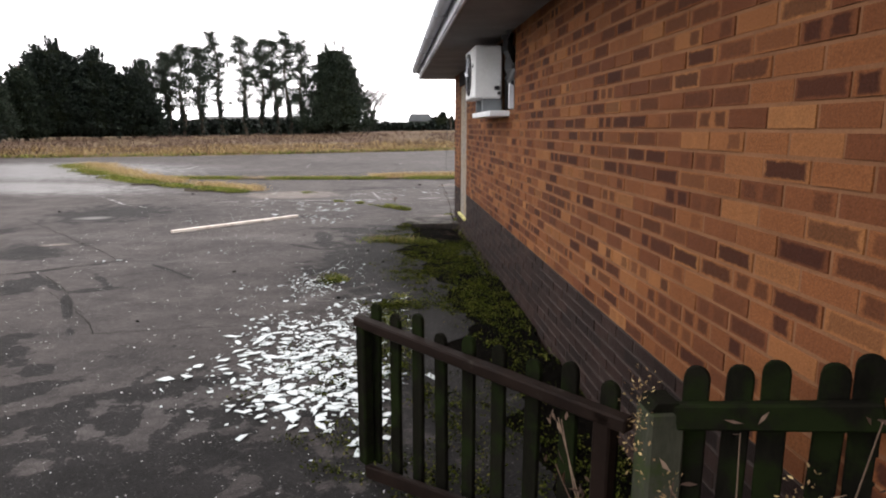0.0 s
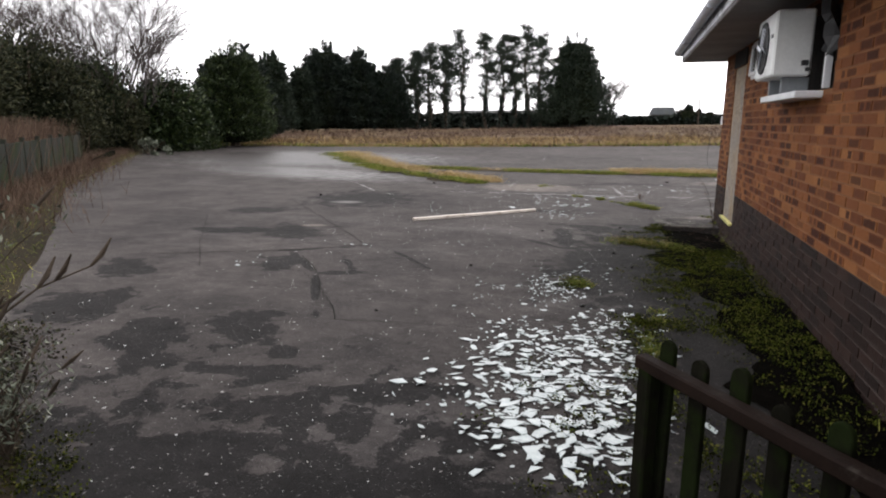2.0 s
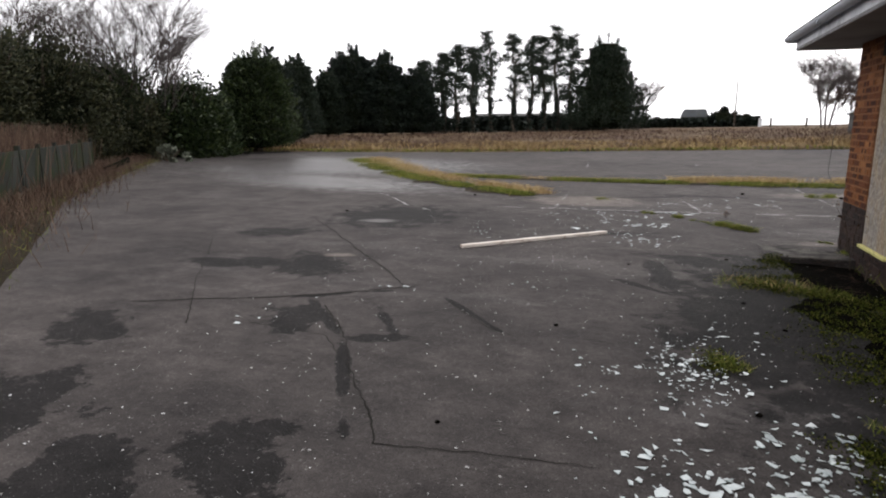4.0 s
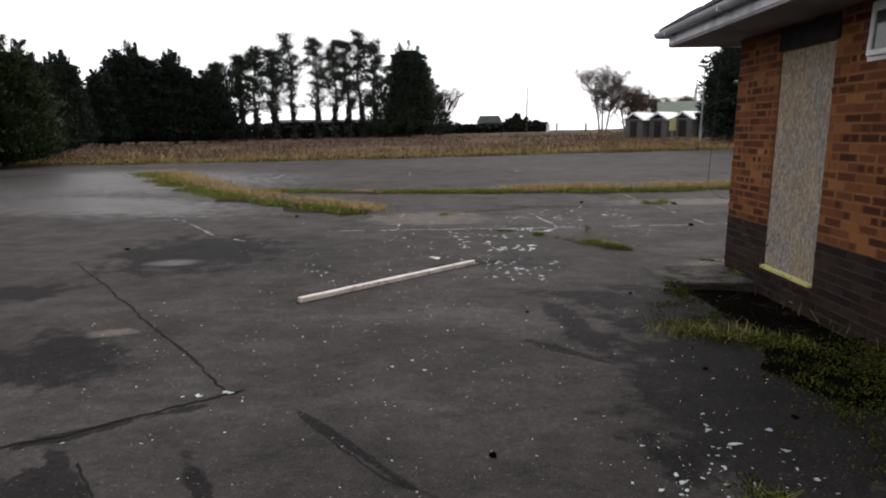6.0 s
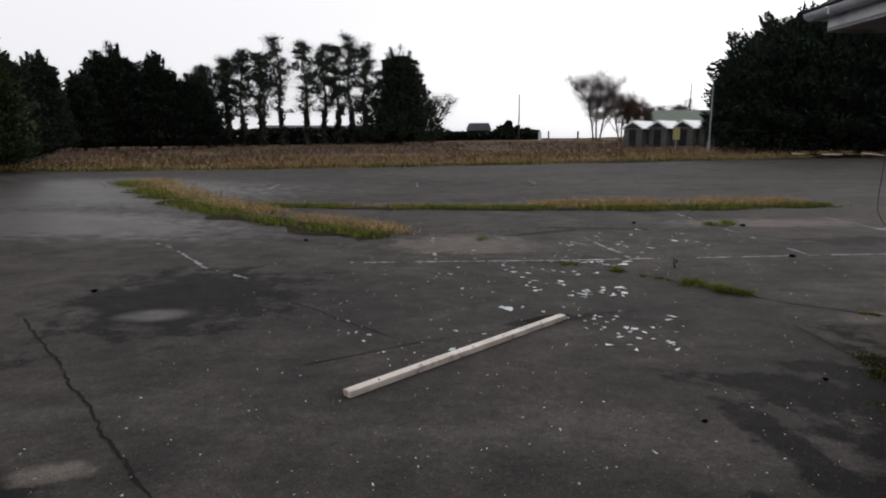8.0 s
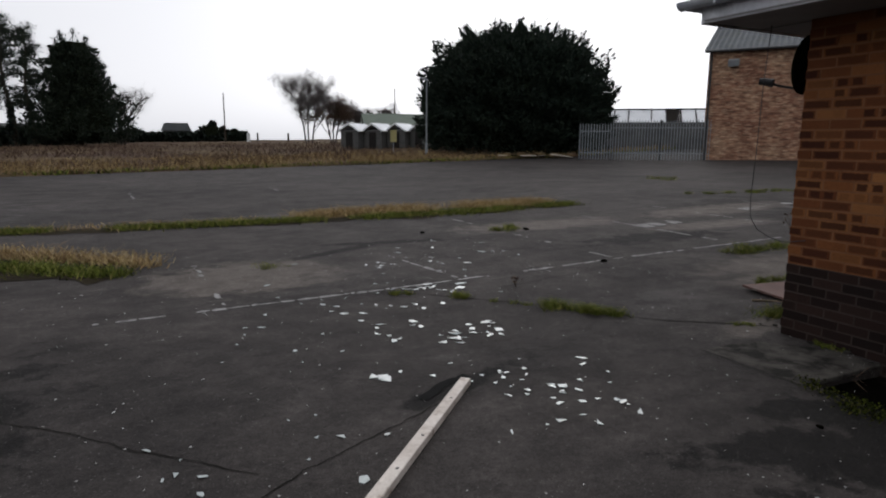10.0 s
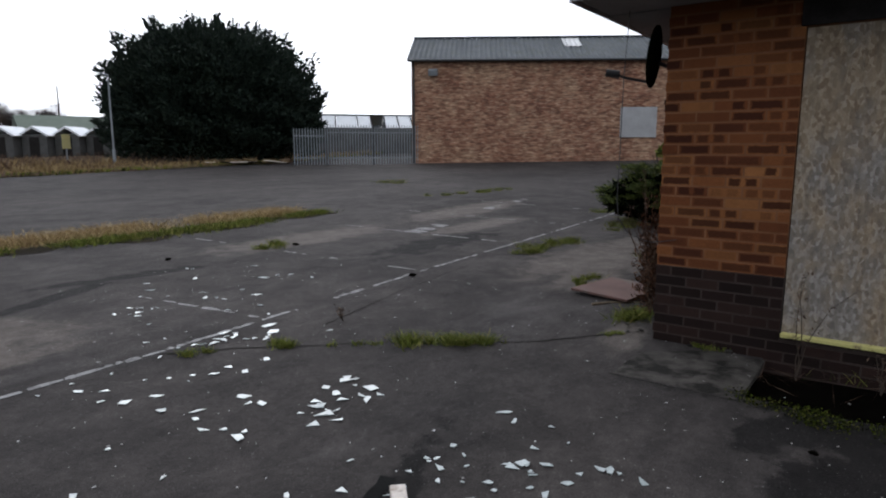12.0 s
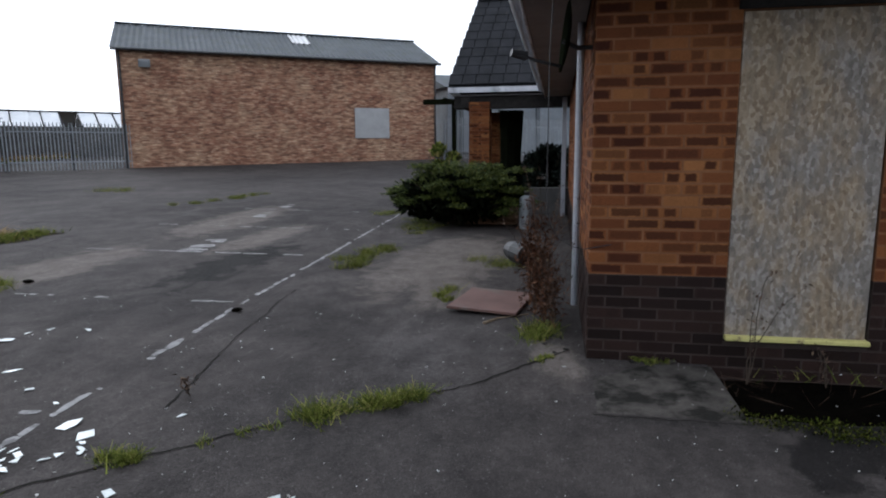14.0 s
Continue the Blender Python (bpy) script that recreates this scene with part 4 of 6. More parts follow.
# ---- warehouse ----
L, R = Vector((27.4, 31.7, 0)), Vector((36.9, 17.1, 0))
along = (R - L).normalized()
away = Vector((-along.y, along.x, 0))
length, depth, eave, ridge = (R - L).length, 9.0, 6.65, 8.6
wh = new("warehouse")
wh.matrix_basis = Matrix(((along.x, away.x, 0, L.x), (along.y, away.y, 0, L.y), (0, 0, 1, 0.4), (0, 0, 0, 1)))
tagged(wh, "tall old brick warehouse with a grey corrugated roof", "warehouse")
eh, rh = eave - 0.4, ridge - 0.4
part("wall", box_bm([(length / 2, 0.15, eh / 2 - 0.2, length, 0.3, eh + 0.4)]), FARBRICK, wh, "patchy red and yellow brick wall")
part("wall", box_bm([(length / 2, depth - 0.15, eh / 2, length, 0.3, eh)]), FARBRICK, wh)
for x in (0.15, length - 0.15):
    bm = prism_bm([(0.3, -0.2), (depth - 0.3, -0.2), (depth - 0.3, eh), (depth / 2, rh - 0.1), (0.3, eh)], 0.28)
    bmesh.ops.transform(bm, matrix=pose(x, 0, 0, 0, 0, 90), verts=bm.verts)
    part("gable_wall", bm, FARBRICK, wh)


def corrugated(x0, x1, y0, z0, y1, z1, pitch=0.146, amp=0.03):
    v, f = [], []
    n = int((x1 - x0) / pitch * 4)
    for j in range(2):
        for i in range(n + 1):
            x = x0 + (x1 - x0) * i / n
            v.append((x, (y0, y1)[j], (z0, z1)[j] + amp * math.sin(2 * math.pi * (x - x0) / pitch)))
    f = [(i, i + 1, n + 2 + i, n + 1 + i) for i in range(n)]
    return v, f


for y0, y1 in ((-0.3, depth / 2), (depth + 0.3, depth / 2)):
    put("roof_slope", mesh_of("roof_slope", *corrugated(-0.25, length + 0.25, y0, eh - 0.05, y1, rh, 0.3, 0.04), SHEET), wh, "grey corrugated sheeting")
put("skylight", mesh_of("skylight", *corrugated(length * 0.53, length * 0.53 + 1.1, 2.2, eh - 0.05 + (rh - eh + 0.05) * 2.5 / 4.8 + 0.06, 4.0, eh - 0.05 + (rh - eh + 0.05) * 4.3 / 4.8 + 0.06, 0.3, 0.04), SKYLIGHT), wh, "pale translucent roof sheet")
part("ridge", box_bm([(length / 2, depth / 2, rh + 0.04, length + 0.5, 0.4, 0.07)], 0.02), SHEET, wh)
gv, gf = tube([(-0.2, -0.36, eh - 0.1), (length + 0.2, -0.36, eh - 0.1)], 0.075, 8)
put("gutter", mesh_of("gutter", gv, gf, BLACK), wh, "black gutter")
for x in (0.12, length - 0.12):
    gv, gf = tube([(x, -0.3, eh - 0.12), (x + 0.02, -0.1, eh - 0.5), (x + 0.02, -0.1, 0.0)], 0.055, 8)
    put("downpipe", mesh_of("downpipe", gv, gf, BLACK), wh)
wx = length * 0.765
part("window_board", box_bm([(wx, -0.03, 2.62, 2.1, 0.06, 1.75)], 0.01), BOARDGREY, wh, "grey boarded window")
part("lintel", box_bm([(wx, -0.01, 3.6, 2.7, 0.05, 0.17)], 0.01), FARBRICK, wh)
flood = part("floodlight", box_bm([(1.3, -0.28, 5.5, 0.55, 0.36, 0.36, pose(0, 0, 0, 20, 0, 0))], 0.03), GALV, wh, "grey floodlight")
part("bracket", box_bm([(1.3, -0.05, 5.6, 0.2, 0.16, 0.16)]), BLACK, flood)

# ---- palisade fence and gates ----


def palisade_run(a, b, top, label, gate=False):
    a, b = Vector(a), Vector(b)
    n = (b - a).length
    f = thing("palisade_fence", a.x, a.y, gz(a.x, a.y), label, "fence", "palisade fence", math.degrees(math.atan2(b.y - a.y, b.x - a.x)))
    k = int(n / 0.16)
    for i in range(k + 1):
        x = i * n / k
        w = 0.027
        bm = prism_bm([(x - w, 0.06), (x + w, 0.06), (x + w, top - 0.12), (x + 0.012, top), (x - 0.012, top), (x - w, top - 0.12)], 0.012)
        part("pale", bm, GALV, f)
    for z in (0.45, top - 0.45):
        part("rail", box_bm([(n / 2, 0.03, z, n, 0.03, 0.06)]), GALV, f)
    m = max(1, round(n / 2.6))
    for i in range(m + 1):
        part("post", box_bm([(n * i / m, 0.08, top / 2, 0.09, 0.07, top)], 0.005), BLACK if gate else GALV, f)
    return f


palisade_run((23.6, 34.9), (27.6, 31.4), 2.35, "grey galvanised palisade fence and gates beside the warehouse", True)
palisade_run((22.2, 36.2), (23.5, 35.0), 2.15, "closed grey palisade gate hung on dark posts", True)
palisade_run((34.0, 12.8), (44.0, 6.0), 2.5, "grey palisade fence far behind the porch")
palisade_run((36.8, 16.6), (34.0, 12.8), 2.5, "grey palisade fence at the end of the warehouse")
shed_far = thing("steel_shed", 52, 8, gz(52, 8), "long pale blue-grey steel clad shed", "shed", rz=-60)
part("wall", box_bm([(0, 0, 2.3, 26, 8, 4.6)], 0.02), PALESHED, shed_far, "pale sheet walls")
part("roof", prism_bm([(-4.3, 4.5), (4.3, 4.5), (0, 5.8)], 26.6), SHEET, shed_far, m=pose(0, 0, 0, 0, 0, 90))
for k in range(9):
    for y in (4.1, -4.1):
        part("column", box_bm([(-12 + 3 * k, y, 2.3, 0.25, 0.2, 4.6)]), SHEET, shed_far)

# low glasshouse-like sheds with stripped roofs behind the gates
for i in range(2):
    sh = thing("open_roof_shed", 32.5 + 6.2 * i, 48.0 - 5.6 * i, gz(35, 46) - 0.4, "low derelict shed with a partly stripped white roof", "shed", "derelict sheds", -44)
    part("wall", box_bm([(0, 2.4, 0.95, 8.6, 0.15, 2.9)]), SHEDWALL, sh)
    part("wall", box_bm([(0, -2.4, 0.95, 8.6, 0.15, 2.9)]), SHEDWALL, sh)
    part("ridge", box_bm([(0, 0, 3.52, 8.9, 0.3, 0.12)]), SOOT, sh, "dark ridge")
    for k in range(8):
        for s in (-1, 1):
            if (k + (s > 0) + i) % 5 != 3:
                part("roof_sheet", box_bm([(-3.85 + 1.1 * k, s * 1.25, 2.95, 1.0, 2.6, 0.04, pose(0, 0, 0, -s * 24, 0, 0))]), WHITEROOF, sh)
        part("rafter", box_bm([(-4.4 + 1.1 * k, -1.25, 3.0, 0.07, 2.8, 0.08, pose(0, 0, 0, 24, 0, 0)), (-4.4 + 1.1 * k, 1.25, 3.0, 0.07, 2.8, 0.08, pose(0, 0, 0, -24, 0, 0))]), SOOT, sh)

# row of small sheds beyond the meadow
for i in range(4):
    x, y = 17.6 + 2.0 * i, 63.0 - 0.75 * i
    sh = thing("garden_shed", x, y, gz(x, y), "small grey derelict shed with a whitened pitched roof", "shed", "row of small sheds", -48)
    part("wall", box_bm([(0, 0, 0.9, 1.8, 3, 1.8)]), SHEDWALL, sh)
    part("roof", prism_bm([(-1.15, 1.7), (-1.05, 1.62), (0, 2.25), (1.05, 1.62), (1.15, 1.7), (0, 2.42)], 3.4), WHITEROOF, sh, "whitened roof sheets")
    part("door", box_bm([(0, -1.52, 0.8, 0.7, 0.05, 1.6)]), SOOT, sh)
barn = thing("barn", 33.5, 84, gz(33, 84) - 0.5, "low grey barn with a green sheet roof", "barn", rz=-15)
part("wall", box_bm([(0, 0, 1.2, 14, 7, 2.6)]), SHEDWALL, barn)
part("roof", prism_bm([(-3.9, 2.4), (3.9, 2.4), (0, 4.2)], 15), GREENROOF, barn, m=pose(0, 0, 0, 0, 0, 90))
house = thing("house", 9, 163.5, gz(9, 163), "distant house with a plain grey roof", "house")
part("wall", box_bm([(0, 0, 1.2, 5.6, 6, 2.6)]), SHEDWALL, house)
part("roof", prism_bm([(-3.1, 2.3), (3.1, 2.3), (2.3, 4.0), (-2.3, 4.0)], 6.4), SHEET, house)
bung = thing("bungalow", -17, 104, gz(-17, 104), "long low bungalow roof behind the pine trees", "house")
part("wall", box_bm([(0, 0, 1.2, 22, 7, 2.4)]), SHEDWALL, bung)
part("roof", prism_bm([(-4, 2.0), (4, 2.0), (0, 2.8)], 23), SHEDWALL, bung, m=pose(0, 0, 0, 0, 0, 90))

# lamp post, sign, poles
lamp = thing("street_lamp", 15.4, 43.2, gz(15.4, 43.2), "tall slim grey street lamp at the edge of the car park", "street lamp")
lv, lf = tube([(0, 0, 0), (0, 0, 0.9), (0, 0, 0.95), (0, 0, 4.75)], [0.09, 0.085, 0.055, 0.04], 10)
put("pole", mesh_of("pole", lv, lf, GALV), lamp)
lv, lf = tube([(0, 0, 4.7), (0.02, -0.02, 4.85), (-0.12, -0.05, 4.92)], 0.03, 8)
put("arm", mesh_of("arm", lv, lf, GALV), lamp)
part("lantern", box_bm([(-0.25, -0.08, 4.95, 0.5, 0.2, 0.12, pose(0, 0, 0, 0, 12, 0))], 0.04), GALV, lamp, "grey lantern head")
sign = thing("notice_sign", 16.2, 50.7, gz(16.2, 50.7), "faded yellow notice board on a post in the grass", "sign")
part("post", box_bm([(0, 0.04, 0.9, 0.07, 0.07, 1.8)]), GALV, sign)
part("board", box_bm([(0, 0, 1.35, 0.5, 0.03, 0.9)], 0.005), SIGNYELLOW, sign)
for x, y, h in ((11.5, 104.3, 7.2), (33.5, 92, 7.5)):
    pole = thing("telegraph_pole", x, y, gz(x, y), "thin distant wooden pole", "pole", "poles")
    v, f = tube([(0, 0, 0), (0, 0, h)], [0.11, 0.07], 6)
    put("shaft", mesh_of("shaft", v, f, BARK), pole)
post = box_bm([(15.8, 110, gz(15.8, 110) + 0.7, 0.5, 0.4, 1.4)], 0.02)
tagged(part("gate_post", post, UPVC, None), "short white post at the end of a far hedge", "post")
for x in (17.6, 22.6):
    tagged(part("field_post", box_bm([(x, 112, gz(x, 112) + 0.7, 0.25, 0.25, 1.5)]), BARK, None), "far fence post in the meadow", "post", "field posts")

# ---- trees ----


def crown(name, mat, parent, label, groups):
    """groups: arrays of quads, joined into one crown mesh."""
    return put(name, quads_of(name, np.concatenate(groups), mat), parent, label)


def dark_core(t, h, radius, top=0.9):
    """The mass of branches inside a dense crown, as a rough turned body with its shade put into a near-black colour."""
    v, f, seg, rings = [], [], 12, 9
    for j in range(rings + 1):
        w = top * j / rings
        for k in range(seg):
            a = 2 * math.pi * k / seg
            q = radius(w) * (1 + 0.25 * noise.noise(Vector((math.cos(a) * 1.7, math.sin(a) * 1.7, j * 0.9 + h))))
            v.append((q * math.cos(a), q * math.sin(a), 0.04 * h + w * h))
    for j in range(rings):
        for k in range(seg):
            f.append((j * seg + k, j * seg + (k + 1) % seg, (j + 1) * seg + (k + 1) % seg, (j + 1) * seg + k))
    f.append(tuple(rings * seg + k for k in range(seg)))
    return put("inner_shade", mesh_of("inner_shade", v, f, DEEPSHADE), t, "inner branches as one body coloured near-black for shade")


def conifer(x, y, h, r, mat, label, n=5200, leaf=0.5, bushy=0.55, seed=0):
    t = thing("conifer_tree", x, y, gz(x, y) + 0.05, label, "tree", "conifers")
    v, f = tube([(0, 0, 0), (0.1, 0, h * 0.5), (0, 0.05, h * 0.93)], [0.28, 0.18, 0.04], 7)
    put("trunk", mesh_of("trunk", v, f, BARK), t)
    power = 1.5 + 3 * bushy
    u = rng.uniform(0.0, 0.8, n) ** 0.85
    a = rng.uniform(0, 2 * math.pi, n)
    lobe = 1 + 0.1 * np.sin(a * 3 + seed + u * 5) + 0.1 * np.sin(a * 7 + seed * 2 + u * 17) + 0.12 * np.sin(u * 40 + a * 2)
    prof = np.minimum(1, (u + 0.1) / 0.2) * np.clip(1 - u ** power, 0.0, 1) ** 0.62
    rad = r * prof * lobe * rng.uniform(0.6, 0.98, n)
    pos = np.column_stack([rad * np.cos(a), rad * np.sin(a), 0.05 * h + u * h * 0.95])
    out = np.column_stack([np.cos(a), np.sin(a), 0.5 + 0 * a])
    g = [leaves(pos, out, leaf * 1.1, leaf * 0.42, 0.5)]
    k, m = 150, 75
    for i in range(k):
        q = math.sqrt(rng.uniform(0.0, 1.0))
        ang = rng.uniform(0, 2 * math.pi)
        z1 = h * (1 - min(0.97, q) ** (1 / 0.62)) ** (1 / power) * rng.uniform(0.9, 1.07) if i % 5 else h * rng.uniform(0.3, 0.75) * (1 - 0.5 * q)
        z1 = max(z1, 0.16 * h)
        ln = rng.uniform(0.1, 0.22) * h
        tip = np.array([r * q * 1.04 * math.cos(ang), r * q * 1.04 * math.sin(ang), z1])
        ax = np.array([1.3 * q * math.cos(ang), 1.3 * q * math.sin(ang), 0.8])
        ax /= np.linalg.norm(ax)
        w = rng.uniform(0, 1, m) ** 0.8
        p = tip - ax * (w * ln)[:, None] + rng.normal(0, 0.34, (m, 3)) * (0.12 + w * 0.2 * r)[:, None]
        p[:, 2] = np.maximum(p[:, 2], 0.2)
        d = (p - tip) * np.array([1, 1, 0])
        g.append(leaves(p, d * 0.5 + ax, leaf * 1.0, leaf * 0.3, 0.4))
    crown("crown", mat, t, "ragged dark evergreen crown", g)
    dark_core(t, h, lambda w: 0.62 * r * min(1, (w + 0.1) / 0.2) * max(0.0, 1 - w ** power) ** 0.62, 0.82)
    return t


def pine(x, y, h, lean, seed, dense=1.0):
    t = thing("pine_tree", x, y, gz(x, y) + 0.05, "tall slender pine with an ivy-clad trunk and ragged tufted crown", "tree", "row of pines")
    s = random.Random(seed)
    top = Vector((lean * h, s.uniform(-0.3, 0.3), h))
    pts = [Vector((0, 0, 0)).lerp(top, k / 6) + Vector((0.25 * math.sin(k * 1.3 + seed), 0.1 * math.cos(k + seed), 0)) for k in range(7)]
    pts[0] = Vector((0, 0, 0))
    v, f = tube(pts, [0.26, 0.23, 0.2, 0.17, 0.13, 0.09, 0.04], 7)
    put("trunk", mesh_of("trunk", v, f, BARK), t)
    g = []
    count = s.randint(34, 42)
    for i in range(count):
        w = 0.3 + 0.7 * (i + s.random() * 0.8) / count
        b = Vector(pts[min(5, int(w * 6))]).lerp(pts[min(6, int(w * 6) + 1)], (w * 6) % 1)
        ang = s.uniform(0, 2 * math.pi)
        reach = (2.3 if w < 0.88 else 1.1) * s.uniform(0.2, 1.1) * (0.75 + 0.4 * (1 - w)) * (0.65 if w < 0.5 else 1.0)
        tip = b + Vector((reach * math.cos(ang), reach * math.sin(ang), s.uniform(0.1, 0.6)))
        tube([b, b.lerp(tip, 0.5) + Vector((0, 0, 0.08)), tip], [0.06, 0.045, 0.02], 4, *(lim := ([], [])))
        put("limb", mesh_of("limb", *lim, BARK), t)
        for q in range(2):
            c = b.lerp(tip, 1.0 - 0.45 * q)
            m = int((100 if w > 0.5 else 60) * dense)
            p, d = blob_points(m, (c.x, c.y, c.z + 0.15), (s.uniform(0.7, 1.5), s.uniform(0.7, 1.5), s.uniform(0.4, 0.8)), 0.05)
            g.append(leaves(p, d + np.array([0, 0, 0.7]), 0.3, 0.085, 0.6))
    crown("crown", PINELEAF, t, "ragged tufts of dark needles", g)
    iv = []
    for k in range(int(420 * dense)):
        w = rng.uniform(0, 0.36)
        iv.append((w * top.x + rng.normal(0, 0.28 * (1.2 - w * 2)), rng.normal(0, 0.3), w * h))
    iv = np.array(iv)
    crown("ivy", CONLEAF, t, "dark ivy round the trunk", [leaves(iv, np.zeros_like(iv) + np.array([0, 0, -0.2]), 0.36, 0.3, 1.0)])
    return t


def bare_tree(x, y, h, spread, label, seed, depth_=5, name="bare_tree", r0=0.16, twig=BIRCHBARK):
    t = thing(name, x, y, gz(x, y), label, "tree", "bare trees")
    s = random.Random(seed)
    tv, tf, tips = [], [], []
    thin = min(0.016, 0.00017 * math.hypot(x, y) + 0.0012)

    def grow(p, d, ln, r, k):
        q = p + d * ln * 0.5 + Vector((s.uniform(-1, 1), s.uniform(-1, 1), 0)) * ln * 0.05
        e = p + d * ln
        if k > 2:
            tube([p, q, e], [r, r * 0.85, r * 0.7], 5, v, f)
        else:
            tube([p, q, e], [max(r, thin), max(r * 0.7, thin * 0.8), thin * 0.5], 3, tv, tf)
        if k <= 2:
            tips.append((tuple(e), tuple(d)))
        if k == 0:
            return
        for _ in range(s.randint(3, 4) if k < depth_ else 5):
            side = Vector((s.uniform(-1, 1), s.uniform(-1, 1), s.uniform(-0.3, 0.35))).normalized()
            grow(p.lerp(e, s.uniform(0.3, 1.0)), (d + side * spread * 1.35).normalized(), ln * s.uniform(0.5, 0.78), r * 0.5, k - 1)

    stems = 3
    for i in range(stems):
        v, f = [], []
        grow(Vector((0.3 * (i - 1) * h / 8, 0.2 * (i % 2), 0)), Vector((0.18 * (i - 1), s.uniform(-0.1, 0.1), 1)).normalized(), h * 0.42, r0, depth_)
        put("limb", mesh_of("limb", v, f, BIRCHBARK), t)
    tagged(put("crown", mesh_of("crown", tv, tf, twig), t, "bare branches"), kind="stuff")
    per = 7 if y > 60 else 2
    tp = np.repeat(np.array([a for a, b in tips]), per, axis=0) + rng.normal(0, 0.03 * h, (per * len(tips), 3))
    td = np.repeat(np.array([b for a, b in tips]), per, axis=0)
    tagged(put("twig_haze", quads_of("twig_haze", leaves(tp, td, 0.045 * h, thin * 0.9, 0.5), twig), t, "haze of fine bare twigs"), kind="stuff")
    return t


def shrub(name, x, y, z, radii, mat, label, n, leaf, group="", stems=10, outward=0.5, lift=0.55, shell=0.5, droop=0.0, aspect=0.55):
    t = thing(name, x, y, z, label, "shrub", group)
    v, f = [], []
    for i in range(stems):
        a = 2 * math.pi * i / stems
        tube([(0.1 * math.cos(a), 0.1 * math.sin(a), 0), (radii[0] * 0.35 * math.cos(a), radii[1] * 0.35 * math.sin(a), radii[2] * 0.7), (radii[0] * 0.7 * math.cos(a), radii[1] * 0.7 * math.sin(a), radii[2] * 1.3)], [0.035 * radii[2], 0.025 * radii[2], 0.008 * radii[2]], 4, v, f)
    tagged(put("stem_cluster", mesh_of("stem_cluster", v, f, BARK), t), kind="stuff")
    clumps = max(8, n // 130)
    g = []
    for i in range(clumps):
        d = rng.normal(0, 1, 3)
        d /= np.linalg.norm(d)
        d[2] = abs(d[2]) if rng.random() < 0.8 else d[2] * 0.8
        c = d * np.array(radii) * rng.uniform(0.55, 0.92)
        c[2] += radii[2] * lift
        if i % 3 == 0:
            c[:2] = d[:2] / (np.linalg.norm(d[:2]) + 1e-6) * np.array(radii[:2]) * rng.uniform(0.75, 0.95)
            c[2] = radii[2] * rng.uniform(0.08, 0.6)
        k = 0.30 * min(radii) * rng.uniform(0.7, 1.4)
        p, o = blob_points(n // clumps, c, (k, k, k), shell)
        keep = p[:, 2] > 0.0
        g.append(leaves(p[keep], (o * outward + d)[keep], leaf * 1.4, leaf * aspect * 1.4, 0.55, droop))
    crown("foliage", mat, t, "", g)
    if radii[2] > 1.5:
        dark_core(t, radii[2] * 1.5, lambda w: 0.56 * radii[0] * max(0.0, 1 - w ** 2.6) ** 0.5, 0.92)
    return t


# pines along the far side of the meadow, and dark conifers beside them
for i, (x, y, h, lean) in enumerate(((-30, 84.5, 9.5, -0.03), (-28.2, 86, 10.5, 0.02), (-26.3, 86, 11.6, 0.02), (-24, 86.5, 11.2, 0.0), (-21.5, 87.5, 13.4, -0.05), (-18.4, 88, 12.8, -0.03), (-16.4, 88.6, 12.6, 0.02),
                                      (-14.4, 88.6, 12.2, -0.02), (-12.6, 89, 13.4, -0.04), (-10.8, 89, 12.4, -0.02))):
    pine(x, y, h, lean, 11 + i, 1.25 if i < 4 else 1.0)
conifer(-6.3, 89.6, 13.2, 6.3, PINELEAF, "broad dark pine at the end of the row", 9000, 0.4, -0.2, 2)
conifer(-37.2, 75.4, 11.6, 4.8, CONLEAF, "broad nearly black conifer beyond the meadow", 8000, 0.42, 0.12, 1)
conifer(-33.2, 77.0, 10.4, 4.2, CONLEAF, "broad nearly black conifer beyond the meadow", 7000, 0.42, 0.1, 4)
conifer(-29.9, 78.6, 8.6, 3.8, CONLEAF, "broad nearly black conifer beyond the meadow", 6000, 0.42, 0.05, 6)
conifer(-40.6, 67.0, 9.6, 3.0, PINELEAF, "brownish dark conifer with a broken top", 5000, 0.36, -0.1, 12)
conifer(-38.6, 71.5, 9.0, 2.8, PINELEAF, "brownish dark conifer with a broken top", 4500, 0.36, -0.1, 13)
conifer(-38.2, 64.5, 9.6, 2.7, PINELEAF, "brownish dark conifer with a broken top", 4500, 0.36, -0.1, 14)
conifer(-44.0, 68, 9.8, 2.8, CONLEAF, "thin dark conifer with a broken top", 4000, 0.4, 0.0, 8)
conifer(-47.5, 66, 9.4, 3.4, CONLEAF, "thin dark conifer with a broken top", 4000, 0.4, 0.0, 9)
conifer(-21.3, 31.6, 6.0, 2.5, GREENLEAF, "dense green cypress at the car park edge", 12000, 0.19, 0.12, 3)
conifer(-23.6, 35.4, 5.6, 2.4, GREENLEAF, "dense green cypress at the car park edge", 8000, 0.2, 0.1, 5)
conifer(-28.5, 44, 7.2, 3.0, CONLEAF, "dark conifer behind the hedge", 5000, 0.3, 0.0, 7)
shrub("laurel_hedge", -22.0, 26.7, 0, (2.4, 2.2, 2.4), GREENLEAF, "large rounded glossy laurel bush", 16000, 0.13, "hedge", lift=0.65)
shrub("laurel_hedge", -24.4, 24.2, 0, (2.6, 2.6, 2.9), GREENLEAF, "large rounded glossy laurel bush", 20000, 0.11, "hedge", lift=0.65)
shrub("laurel_hedge", -23.5, 20.0, 0, (3.0, 2.6, 3.1), OLIVELEAF, "tall untidy olive green bush", 20000, 0.11, "hedge", lift=0.7)
